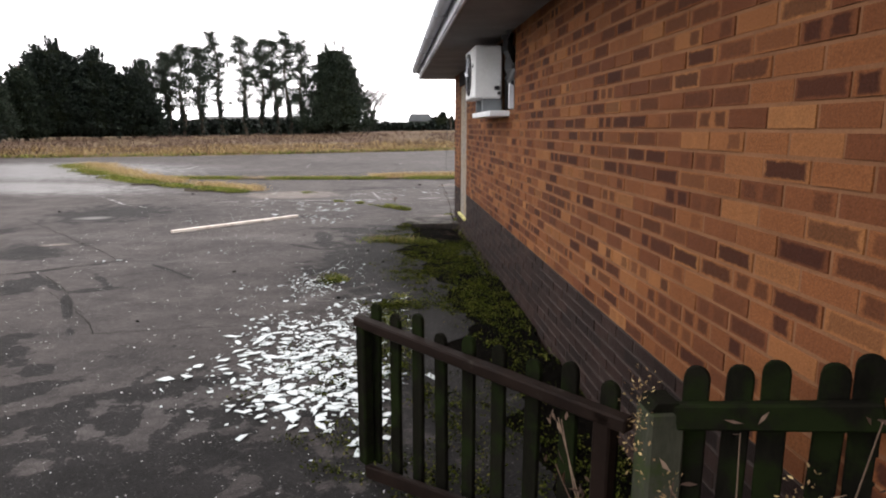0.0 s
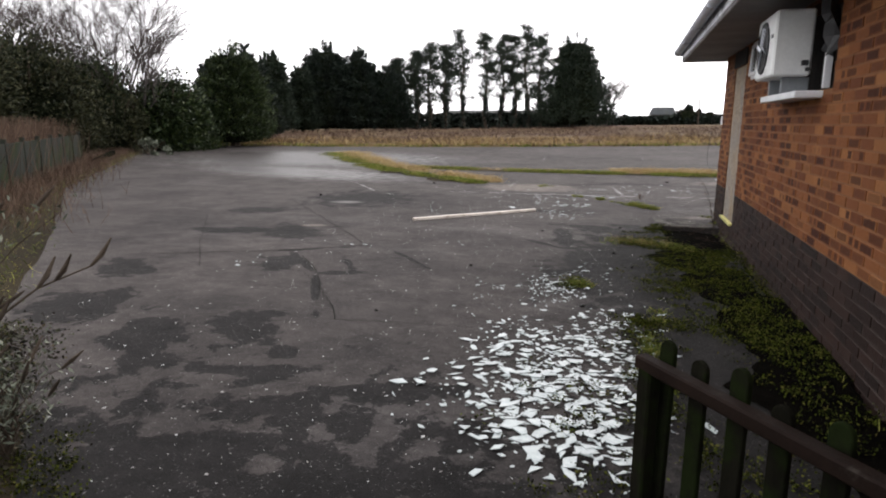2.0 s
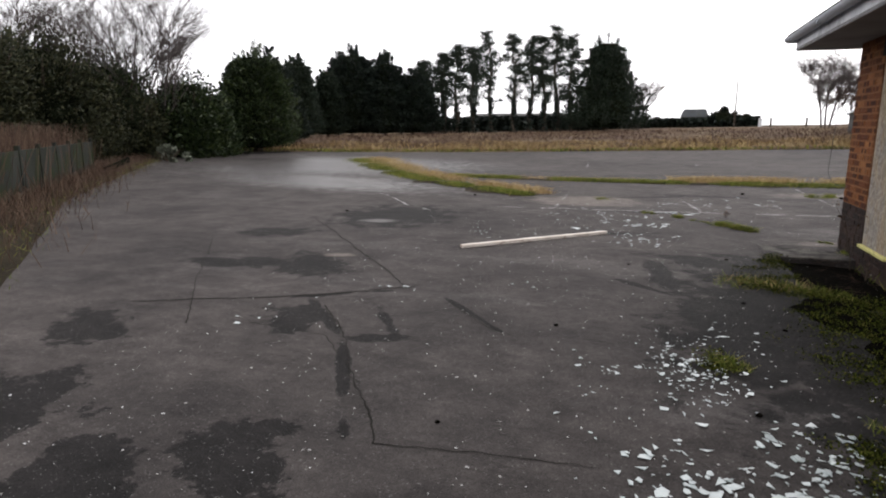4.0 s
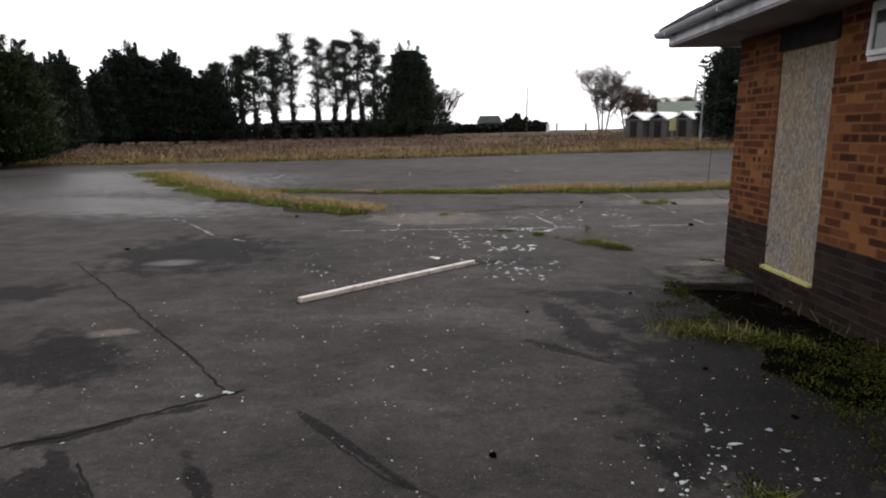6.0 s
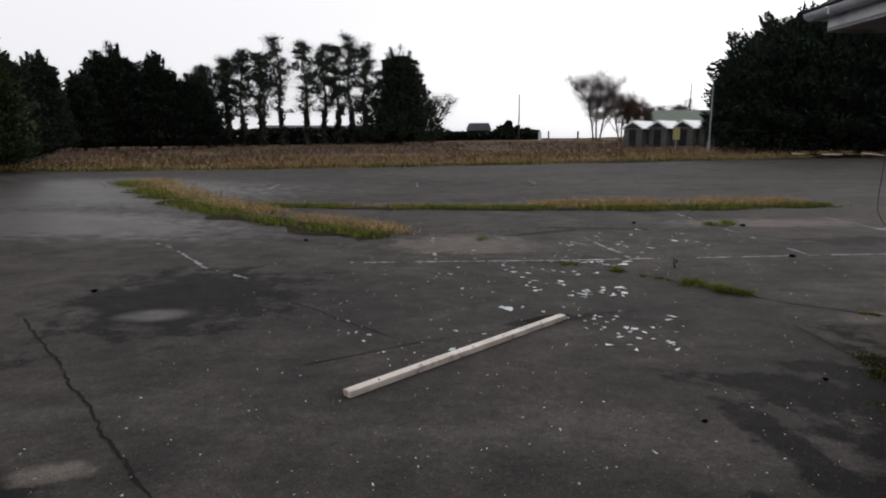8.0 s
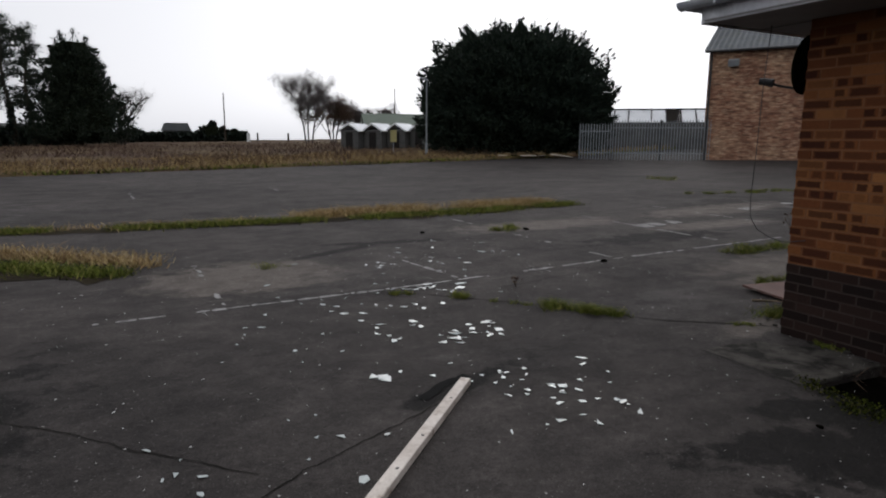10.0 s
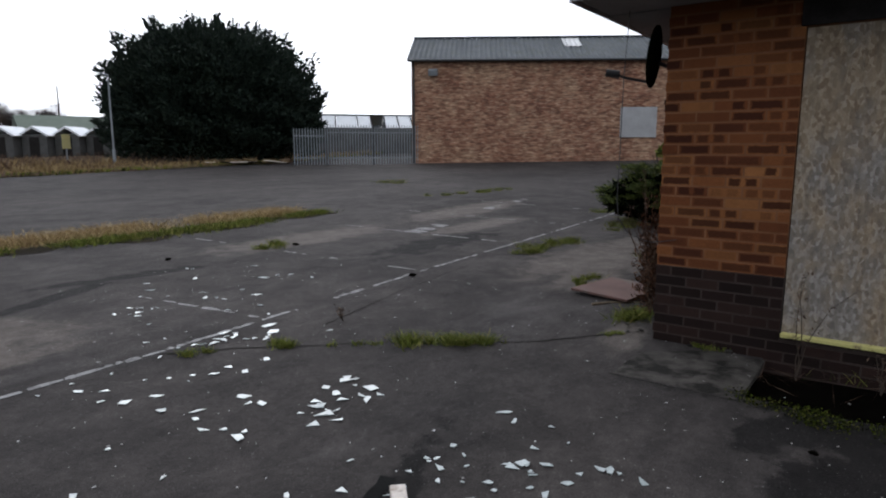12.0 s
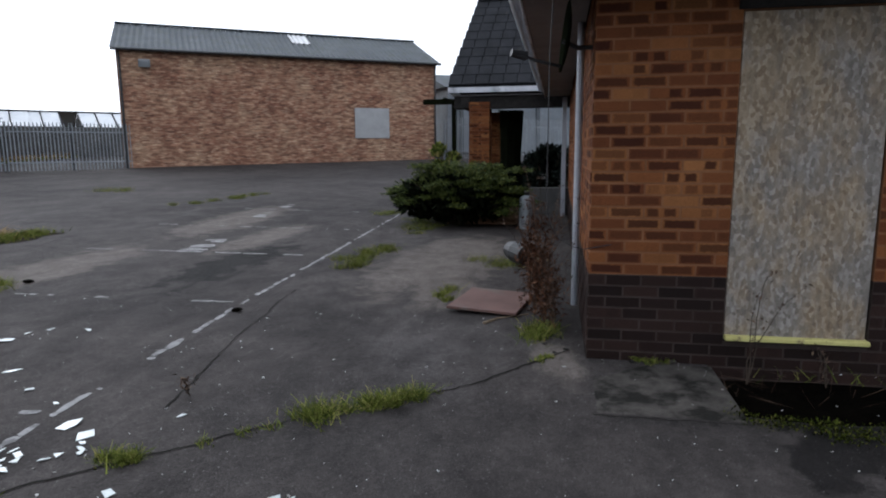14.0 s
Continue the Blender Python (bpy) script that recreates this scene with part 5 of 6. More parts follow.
shrub("laurel_hedge", -22.5, 16.0, 0, (3.0, 2.6, 3.2), OLIVELEAF, "tall untidy olive green bush", 20000, 0.11, "hedge", lift=0.7)
shrub("laurel_hedge", -21.0, 11.5, 0, (3.0, 3.0, 2.8), OLIVELEAF, "tall untidy olive green bush", 6000, 0.2, "hedge", lift=0.7)
shrub("laurel_hedge", -19.0, 7.0, 0, (3.0, 3.0, 2.8), OLIVELEAF, "tall untidy olive green bush", 5000, 0.2, "hedge", lift=0.7)
for i, (x, y, r) in enumerate(((-24.6, 22.0, 2.3), (-22.4, 23.4, 1.7), (-23.8, 17.8, 2.2), (-22.2, 13.6, 2.2), (-20.4, 9.2, 2.2), (-26, 27.5, 2.6), (-23.2, 29.2, 2.2))):
    shrub("laurel_hedge", x, y, 0, (r, r, 1.9), OLIVELEAF if i < 5 else GREENLEAF, "dense untidy evergreen hedge bush", 9000, 0.12, "hedge", lift=0.6)
shrub("grey_shrub", -19.6, 22.6, gz(-19, 22), (1.1, 0.8, 0.45), SILVERLEAF, "low grey-green shrub at the verge", 900, 0.14)
bare_tree(-24.6, 25.5, 10.2, 0.4, "leafless birch with fine grey twigs behind the hedge", 3, 5, r0=0.07)
bare_tree(-22.6, 25.0, 8.2, 0.4, "leafless birch with fine grey twigs behind the hedge", 5, 5, r0=0.07)
bare_tree(-25.5, 19.5, 10.5, 0.4, "leafless birch with fine grey twigs behind the hedge", 8, 5, r0=0.07)
bare_tree(-23.0, 14.0, 10.2, 0.4, "leafless birch with fine grey twigs behind the hedge", 9, 5, r0=0.07)
bare_tree(-20, 9.5, 9.6, 0.4, "leafless birch with fine grey twigs behind the hedge", 12, 5, r0=0.07)
bare_tree(20.5, 91, 11.0, 0.5, "group of leafless birches in the far meadow", 21, 5, r0=0.13)
bare_tree(23.8, 90.5, 7.6, 0.5, "leafless reddish-brown tree in the far meadow", 22, 5, r0=0.12, twig=SCRUB)
bare_tree(29.5, 95, 5.8, 0.55, "leafless thicket in the far meadow", 23, 5, r0=0.1)
bare_tree(33.5, 95, 6.0, 0.55, "leafless thicket in the far meadow", 24, 5, r0=0.1)
bare_tree(-2.2, 93, 8.2, 0.4, "pale slim leafless tree beside the pines", 27, 4)
shrub("far_bush", 10.6, 112, gz(10, 112) - 0.3, (2.6, 2.0, 2.2), CONLEAF, "rounded dark bush at the end of the far hedge", 2200, 0.4)
shrub("far_bush", 14.0, 112, gz(14, 112) - 0.3, (1.7, 1.5, 1.7), CONLEAF, "rounded dark bush at the end of the far hedge", 1600, 0.4)
shrub("far_bush", 0.0, 113, gz(0, 113) - 0.2, (2.0, 1.5, 1.4), CONLEAF, "rounded dark bush in the far hedge", 1500, 0.4)
hedge_v = []
for k in range(9000):
    u = rng.uniform(-50, 16)
    y = 95 + 17 * max(0, min(1, (u + 8) / 8)) + rng.normal(0, 0.6)
    hedge_v.append((u, y, gz(u, y) + rng.uniform(0, 1) ** 0.8 * (2.3 if u < -4 else 1.5)))
hedge_v = np.array(hedge_v)
hd = put("hedge", quads_of("hedge", leaves(hedge_v, np.zeros_like(hedge_v) + np.array([0, -0.5, 0.5]), 0.75, 0.5, 0.8), CONLEAF))
tagged(hd, "long dark clipped hedge closing the meadow", "hedge", kind="stuff")

# the big dome-shaped cypress
big = thing("cypress_bush", 23.6, 45.6, gz(23.6, 45.6), "huge dome-shaped dark green cypress at the car park edge", "tree")
n = 66000
d = rng.normal(0, 1, (n, 3))
d[:, 2] = np.abs(d[:, 2]) - 0.35
d /= np.linalg.norm(d, axis=1, keepdims=True)
az = np.arctan2(d[:, 1], d[:, 0])
el = np.arcsin(np.clip(d[:, 2], -1, 1))
lump = 1 + 0.05 * np.sin(az * 9 + el * 5) + 0.05 * np.sin(az * 17 + 3 * np.sin(el * 9)) + 0.05 * np.sin(el * 21 + az * 4)
sq = (np.abs(d[:, 0]) ** 2.6 + np.abs(d[:, 1]) ** 2.6 + np.abs(d[:, 2]) ** 2.6) ** (-1 / 2.6)
pos = d * (sq * lump * rng.uniform(0.8, 1.05, n))[:, None] * np.array([6.0, 6.0, 5.7]) + np.array([0, 0, 2.7])
keep = pos[:, 2] > 0.05
out = d * np.array([1, 1, 0.55])
out[:, 2] += 0.35
plumes = [leaves(pos[keep], out[keep], 0.4, 0.1, 0.5)]
for i in np.nonzero(keep)[0][:640]:
    ax = d[i] * np.array([1, 1, 0.6]) + np.array([0, 0, 0.55])
    ax /= np.linalg.norm(ax)
    reach = rng.uniform(0.35, 1.0)
    w = rng.uniform(-0.3, 1, 34)
    at = d[i] * sq[i] * lump[i] * np.array([6.0, 6.0, 5.7]) + np.array([0, 0, 2.7])
    plumes.append(leaves(at + ax * (w * reach)[:, None] + rng.normal(0, 0.13, (34, 3)) * (1.15 - w)[:, None], ax * np.ones((34, 3)), 0.34, 0.08, 0.3))
crown("foliage", BUSHLEAF, big, "feathery dark green sprays", plumes)
# Solid body whose near-black colour paints the shade inside the dome.
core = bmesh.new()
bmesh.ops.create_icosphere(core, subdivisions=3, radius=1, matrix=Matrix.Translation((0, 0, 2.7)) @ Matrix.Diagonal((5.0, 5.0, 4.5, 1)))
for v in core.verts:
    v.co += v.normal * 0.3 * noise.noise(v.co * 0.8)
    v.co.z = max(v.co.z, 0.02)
part("inner_shade", core, DEEPSHADE, big, "inner branches as one body coloured near-black for shade")

# ---- grass: meadow, strips, tufts ----


def stuff(name, groups, mat, label, category):
    return tagged(put(name, quads_of(name, np.concatenate(groups), mat)), label, category, kind="stuff")


k = 70000
u = rng.uniform(-60, 62, k)
dd = rng.uniform(0, 1, k) ** 1.3 * 11
xy = np.column_stack([u, [top_edge(a) for a in u] + dd])
patch = np.array([0.5 + 0.5 * noise.noise(Vector((a * 0.35, b * 0.35, 0))) for a, b in xy])
stuff("meadow_grass", [blades(xy, heights(xy, 0.02), 0.08 + 0.5 * patch ** 1.5, 0.03, 0.8)], DRYGRASS, "dry tan winter grass at the meadow edge", "grass")
k = 42000
u = rng.uniform(-70, 70, k)
dd = 1.6 + rng.uniform(0, 1, k) ** 1.4 * 48
xy = np.column_stack([u, [top_edge(a) for a in u] + dd])
patch = np.array([0.5 + 0.5 * noise.noise(Vector((a * 0.2, b * 0.12, 4))) for a, b in xy])
stuff("meadow_weeds", [blades(xy, heights(xy, 0.02), 0.1 + 0.6 * patch, 0.045, 0.8)], SCRUB, "reddish-brown dead weeds over the meadow", "weeds")
k = 5000
u = rng.uniform(-24, 55, k)
xy = np.column_stack([u, np.array([top_edge(a) for a in u]) + np.abs(rng.normal(0, 0.5, k)) - 0.1])
stuff("meadow_edge", [blades(xy, heights(xy), 0.16, 0.09, 0.7)], GREENGRASS, "short yellow-green grass along the asphalt edge", "grass")


def along_line(pts, n, width, gap=0.0, seed=0):
    """Points scattered along a bent line; width may change from start to end."""
    pts = np.array(pts, float)
    seg = np.linalg.norm(np.diff(pts, axis=0), axis=1)
    cum = np.concatenate([[0], np.cumsum(seg)])
    s = rng.uniform(0, cum[-1], n)
    if gap:
        dens = 0.5 + 0.5 * np.sin(s * 2.1 + seed) * np.sin(s * 0.77 + 1 + seed)
        s = s[dens > gap]
    i = np.clip(np.searchsorted(cum, s) - 1, 0, len(seg) - 1)
    t = (s - cum[i]) / seg[i]
    p = pts[i] * (1 - t)[:, None] + pts[i + 1] * t[:, None]
    w = width if np.isscalar(width) else np.interp(s / cum[-1], np.linspace(0, 1, len(width)), width)
    return p + rng.normal(0, 1, (len(p), 2)) * (w * np.ones(len(p)))[:, None] * 0.5


strip1 = [(-2.3, 14.1), (-4.2, 15.7), (-6.6, 18.2), (-9.0, 21.6), (-12.2, 26.6)]
strip2 = [(-5.6, 18.7), (-2.0, 18.2), (1.5, 17.9), (4.2, 17.8), (7.3, 18.1)]


def ribbon(name, pts, width, lift, mat, wob=0.3, step=0.12):
    """A flat ragged strip laid on the ground along a bent line."""
    v, f = [], []
    P2 = [Vector((*p, 0)) for p in pts]
    dist = 0.0
    for a, b in zip(P2, P2[1:]):
        ln = (b - a).length
        k_ = max(2, int(ln / step))
        nrm = Vector((-(b - a).y, (b - a).x, 0)).normalized()
        for i in range(k_ + (b is P2[-1])):
            c = a.lerp(b, i / k_)
            s = dist + ln * i / k_
            off = wob * width * 2.5 * noise.noise(Vector((s * 1.1, 5, 2))) + (0.022 * noise.noise(Vector((s * 2.3, 8, 1))) + 0.02 * noise.noise(Vector((s * 11, 3, 1)))) * (width < 0.12)
            for side in (-1, 1):
                w = width * (1 + wob * 2 * noise.noise(Vector((s * 4, side * 7, width * 50))))
                q = c + nrm * (off + side * w * 0.5)
                v.append((q.x, q.y, gz(q.x, q.y) + lift))
        dist += ln
    f = [(2 * i, 2 * i + 1, 2 * i + 3, 2 * i + 2) for i in range(len(v) // 2 - 1)]
    return mesh_of(name, v, f, mat)


for nm, pts, w in (("earth_strip", strip1, 0.75), ("earth_strip", strip2, 0.6)):
    tagged(put(nm, ribbon(nm, pts, w, 0.008, EARTH, 0.35, 0.3)), "ragged strip of earth between asphalt bays", "earth", kind="structure")
# Ragged near-black strip over the asphalt next to the wall.
tagged(put("wall_foot_strip", ribbon("wall_foot_strip", [(2.38, -1.5), (2.38, 1.5), (2.32, 3.4), (2.14, 4.6), (2.02, 6.0), (2.02, 6.9)], 0.62, 0.006, SOIL, 0.24, 0.07)), "ragged near-black strip along the foot of the wall", "soil", kind="structure")
p = along_line(strip1, 17000, [0.2, 0.4, 0.5, 0.6, 0.7], 0.33)
q = along_line(strip2, 15000, [0.25, 0.28, 0.3, 0.4, 0.3], 0.3, 2)
stuff("grass_strip", [blades(p, heights(p), 0.08, 0.012, 0.8), blades(q, heights(q), 0.08, 0.012, 0.8)], GREENGRASS, "low mossy green grass strip dividing the asphalt", "grass")
p = along_line([(a + 0.4, b + 0.45) for a, b in strip1], 8500, [0.2, 0.4, 0.65, 0.75, 0.8], 0.3, 1)
q = along_line([(0.8, 18.4), (2.6, 18.6), (5, 18.6), (6.8, 18.6)], 7000, [0.3, 0.5, 0.6, 0.4], 0.25, 4)
q2 = along_line([(-5.4, 18.9), (-3.5, 18.6), (0, 18.3)], 900, 0.4)
stuff("dry_strip", [blades(p, heights(p), 0.13, 0.012, 0.9), blades(q, heights(q), 0.13, 0.012, 0.9), blades(q2, heights(q2), 0.08, 0.012, 0.9)], STRAW, "dry straw-coloured grass on the dividing strip", "grass")
verge_pts = [(-3.6, 2.2), (-6.0, 4.5), (-8.8, 7.2), (-11.4, 10), (-21.3, 23.4)]
p = along_line(verge_pts, 6500, [0.5, 0.5, 0.6, 0.6, 0.6])
p = p - np.array([0.15, 0.0])
stuff("verge_grass", [blades(p, heights(p, 0.02), 0.05, 0.009, 1.0)], GREENGRASS, "yellow-green moss and grass on the verge", "grass")
p = along_line([(a - 0.9, b + 0.3) for a, b in verge_pts[1:]], 5000, 1.0)
stuff("verge_dry_grass", [blades(p, heights(p, 0.02), 0.3, 0.009, 0.5)], SCRUB, "long dry grass at the foot of the low wall", "grass")

TUFTS = [((1.3, 10.92), (1.84, 10.25), 900, 0.09, 0.085), ((0.66, 11.62), (0.82, 11.48), 260, 0.09, 0.06), ((5.2, 12.1), (6.9, 12.05), 900, 0.22, 0.1), ((3.4, 15.4), (3.9, 15.4), 360, 0.22, 0.1),
         ((15, 22.8), (15.6, 22.8), 260, 0.5, 0.16), ((11.8, 18.4), (15.5, 18.0), 900, 0.3, 0.1), ((8.2, 11.9), (10.2, 12.3), 800, 0.4, 0.08), ((0.2, 11.98), (0.42, 11.9), 160, 0.06, 0.05),
         ((0.78, 4.9), (0.86, 4.6), 240, 0.1, 0.05), ((1.4, 2.9), (1.5, 4.2), 300, 0.1, 0.05), ((-0.7, 14.0), (-0.5, 14.0), 100, 0.2, 0.05), ((10.5, 13.2), (11.6, 13.4), 260, 0.3, 0.1), ((2.75, 9.72), (3.3, 9.8), 400, 0.16, 0.09),
         ((1.2, 11.02), (0.98, 11.3), 70, 0.04, 0.04), ((2.2, 9.92), (2.6, 9.6), 90, 0.04, 0.03), ((3.5, 10.6), (4.5, 10.7), 260, 0.1, 0.07), ((5.5, 10.4), (6.3, 10.2), 320, 0.4, 0.09), ((2.55, 9.35), (2.58, 8.7), 160, 0.05, 0.05)]
for a, b, n_, w, h in TUFTS:
    hub = along_line([a, b], max(3, n_ // 60), w * 0.8)
    p = np.repeat(hub, n_ // len(hub), axis=0)
    p = p + rng.normal(0, 0.3 * w + 0.012, p.shape) * np.repeat(rng.uniform(0.4, 1.2, len(hub)), n_ // len(hub))[:, None]
    tagged(put("grass_tuft", quads_of("grass_tuft", blades(np.repeat(p, 2, axis=0) + rng.normal(0, 0.012, (2 * len(p), 2)), heights(np.repeat(p, 2, axis=0)), h * 0.7, 0.0055, 0.85), GREENGRASS)), "small tuft of yellow-green grass in an asphalt joint", "grass", "grass tufts", "stuff")


def moss_field(pts, n, width, size, gap=0.0):
    """Clumps of moss shoots along a bent line."""
    n = int(n * 2.2)
    size *= 0.58
    c = along_line(pts, max(4, n // 45), width, gap)
    p = np.repeat(c, 45, axis=0) + rng.normal(0, 0.045, (45 * len(c), 2)) * np.repeat(rng.uniform(0.5, 1.6, len(c)), 45)[:, None]
    pos = np.column_stack([p, heights(p, 0.008) + rng.uniform(0, 0.018, len(p)) - np.where((p[:, 0] > 1.74) & (p[:, 1] > 7.0) & (p[:, 1] < 8.6), 0.07, 0)])
    o = np.zeros_like(pos)
    o[:, 2] = 0.35
    return leaves(pos, o, size, size * 0.6, 0.8)


MOSSBED = [([(1.70, 8.6), (1.6, 7.9), (1.5, 7.3)], 900, [0.12, 0.22, 0.4]), ([(1.25, 7.1), (1.6, 6.95), (2.0, 6.7)], 1700, 0.3), ([(2.3, 6.7), (2.15, 5.9), (2.1, 4.6), (2.2, 3.4)], 7600, [0.3, 0.65, 0.62, 0.3]), ([(1.75, 6.2), (1.65, 5.2), (1.6, 4.5)], 1100, [0.3, 0.4, 0.25]),
           ([(2.3, 3.6), (2.32, 2.0), (2.3, 0.2)], 2600, [0.3, 0.3, 0.4]), ([(1.36, 3.8), (1.4, 3.1), (1.39, 2.4), (1.4, 1.9)], 1500, 0.16), ([(1.25, 3.75), (1.65, 3.67)], 500, 0.12), ([(1.75, 1.9), (1.9, 0.3)], 1500, 0.5), ([(1.2, 1.3), (1.25, 0.9)], 300, 0.25),
           ([(0.76, 4.95), (0.8, 4.6)], 330, 0.1), ([(0.8, 2.6), (1.1, 2.0), (0.9, 1.7)], 300, 0.35), ([(-0.95, -0.3), (-1.2, 0.6), (-2.1, 1.1), (-3.4, 2.1)], 3600, 0.3)]
stuff("moss", [moss_field(pts, n_, w, 0.029, 0.3) for pts, n_, w in MOSSBED], MOSS, "clumps of green and brown moss along the wall foot", "moss")
p = along_line([(1.05, 7.1), (1.5, 7.05), (1.95, 6.75)], 800, 0.22)
p3 = along_line([(1.15, 7.12), (1.75, 6.95)], 130, 0.18)
p2 = along_line([(2.47, 8.4), (2.47, 6.0), (2.47, 3.0), (2.45, 0.5)], 160, 0.06)
stuff("wall_foot_grass", [blades(p, heights(p), 0.05, 0.005, 0.9), blades(p2, heights(p2, -0.05), 0.09, 0.006, 0.7)], GREENGRASS, "short green and straw grass at the wall foot", "grass")
stuff("wall_foot_straw", [blades(p3, heights(p3), 0.07, 0.005, 1.0)], STRAW, "pale straw in the grass by the soil bed", "grass")
p = along_line([(2.4, 9.1), (2.3, 8.4), (2.25, 7.2), (2.2, 6.5)], 80, 0.3)
pos = np.column_stack([p, heights(p, -0.05) + rng.uniform(0, 0.06, len(p))])
o = rng.normal(0, 1, pos.shape)
o[:, 2] *= 0.2
stuff("dead_stalks", [leaves(pos, o, 0.24, 0.0026, 0.12)], SCRUB, "pale dry stalks lying in the soil bed", "stalks")

# ---- cracks, joints, lines ----
CRACKS = [([(-5.0, 9.65), (-4.1, 8.6), (-3.13, 7.45), (-2.34, 6.5), (-1.9, 5.95)], 0.018), ([(-1.8, 5.98), (-2.3, 5.6), (-2.55, 5.42), (-2.95, 5.2), (-4.0, 4.7)], 0.022), ([(-2.32, 5.13), (-1.95, 4.7), (-1.7, 4.33), (-1.44, 3.83), (-1.15, 3.51), (-0.93, 3.09)], 0.010),
          ([(-4.1, 11.7), (-2.9, 10.3), (-1.7, 9.06)], 0.009), ([(-2.3, 8.5), (-1.5, 9.0), (-0.9, 9.25), (-0.35, 9.55)], 0.010), ([(0.1, 12.15), (0.44, 11.9), (1.26, 11.0), (1.87, 10.2), (2.67, 9.55)], 0.017),
          ([(-0.93, 3.09), (-0.41, 3.17), (0.15, 3.21)], 0.007), ([(1.3, 11.75), (2.5, 12.0), (4.2, 12.25)], 0.012), ([(-3.1, 4.34), (-4.09, 5.67), (-5.39, 7.56)], 0.009), ([(-2.65, 4.53), (-1.93, 4.44), (-1.3, 3.7)], 0.007), ([(-1.35, 5.58), (-0.84, 4.99), (-0.57, 4.83)], 0.007),
          ([(1.62, 9.42), (1.62, 8.62)], 0.007)]
for pts, w in CRACKS:
    tagged(put("asphalt_crack", ribbon("asphalt_crack", pts, w, 0.004, CRACKFILL, 0.55, 0.03)), "dark dirt-filled crack in the asphalt", "crack", "cracks", "structure")
tagged(put("tar_seal", ribbon("tar_seal", [(-0.66, 9.5), (-0.42, 9.66), (-0.22, 9.72)], 0.07, 0.005, SEALANT, 0.3, 0.06)), "black tar mark on the asphalt", "tar", kind="structure")


def worn_line(pts, width, seed, keep=0.6):
    """A painted line, broken into worn flakes."""
    s = random.Random(seed)
    v, f = [], []
    for (ax, ay), (bx, by) in zip(pts, pts[1:]):
        a, b = Vector((ax, ay, 0)), Vector((bx, by, 0))
        ln, d = (b - a).length, (b - a).normalized()
        nn = Vector((-d.y, d.x, 0))
        t = 0.0
        while t < ln:
            c = s.uniform(0.02, 0.26)
            if s.random() < keep:
                w0, w1 = -width / 2 * s.uniform(0.3, 1), width / 2 * s.uniform(0.3, 1)
                base = len(v)
                outline = [(0, w0 * s.uniform(.5, 1)), (c * 0.4, w0), (c, w0 * s.uniform(.3, 1)), (c, w1 * s.uniform(.3, 1)), (c * 0.55, w1), (0.01, w1 * s.uniform(.4, 1))]
                for p_, q_ in outline:
                    r = a + d * min(t + p_, ln) + nn * q_
                    v.append((r.x, r.y, gz(r.x, r.y) + 0.0035))
                f.append(tuple(range(base, base + 6)))
            t += c + s.uniform(-0.02, 0.02)
    return mesh_of("parking_line", v, f, LINEPAINT)


LINES = [([(-2.7, 12.1), (0.2, 12.22), (4.0, 12.52), (12.2, 12.95)], 0.085, 0.78), ([(1.15, 12.4), (0.9, 14.2)], 0.08, 0.5), ([(3.6, 12.6), (3.5, 17.0)], 0.08, 0.35), ([(6.1, 12.7), (6.1, 17.2)], 0.08, 0.4),
         ([(8.6, 12.85), (8.7, 17.2)], 0.08, 0.4), ([(-1.4, 12.2), (-1.5, 15)], 0.08, 0.3), ([(-7.0, 15.05), (-5.2, 13.2), (-4.2, 11.8), (-3.5, 11.2)], 0.07, 0.5), ([(-6.5, 23.3), (-6.7, 25.4)], 0.1, 0.95), ([(-2.0, 24), (-2.1, 26)], 0.1, 0.3),
         ([(1.8, 24), (1.8, 26)], 0.1, 0.3), ([(11.2, 13), (11.5, 17)], 0.08, 0.4), ([(-13.5, 18.2), (-14.6, 20.3)], 0.1, 0.7), ([(10.0, 15.6), (12.6, 16)], 0.4, 0.35), ([(5.5, 14.6), (7.8, 14.8)], 0.5, 0.25)]
for i, (pts, w, kp) in enumerate(LINES):
    tagged(put("parking_line", worn_line(pts, w, 40 + i, kp)), "flaking worn white parking bay line", "road marking", "parking lines", "structure")

# ---- timber length, glass, debris ----
pa, pb = Vector((-1.95, 7.96, 0)), Vector((-0.30, 9.62, 0))
pl = thing("timber_batten", pa.x, pa.y, gz(pa.x, pa.y), "long pale painted timber batten lying on the asphalt", "timber", rz=math.degrees(math.atan2(pb.y - pa.y, pb.x - pa.x)))
ln = (pb - pa).length
part("batten", box_bm([(ln / 2, -0.012, 0.022, ln, 0.068, 0.044)], 0.004), PLANK, pl)
for x in (0.25, 0.62, 1.15, 1.5, 2.0):
    part("nail_hole", box_bm([(x, -0.02, 0.0445, 0.014, 0.014, 0.003)]), BLACK, pl, "dark nail hole")


def shard_vf(s, size, v, f, x, y, z, tilt=0.05):
    k = s.choice((3, 3, 4, 4, 5))
    a0, st = s.uniform(0, 6.3), s.uniform(0.28, 0.85)
    m = Matrix.Translation((x, y, z)) @ pose(0, 0, 0, s.gauss(0, 3), s.gauss(0, 3), s.uniform(0, 360))
    ring = []
    for i in range(k):
        a = a0 + 2 * math.pi * (i + s.uniform(-0.25, 0.25)) / k
        r = size * s.uniform(0.5, 1.15)
        ring.append((r * math.cos(a), r * st * math.sin(a)))
    b = len(v)
    for zz in (0.0, 0.003):
        v.extend([m @ Vector((p_, q_, zz)) for p_, q_ in ring])
    f.append(tuple(range(b + k, b + 2 * k)))
    f.append(tuple(range(b, b + k))[::-1])
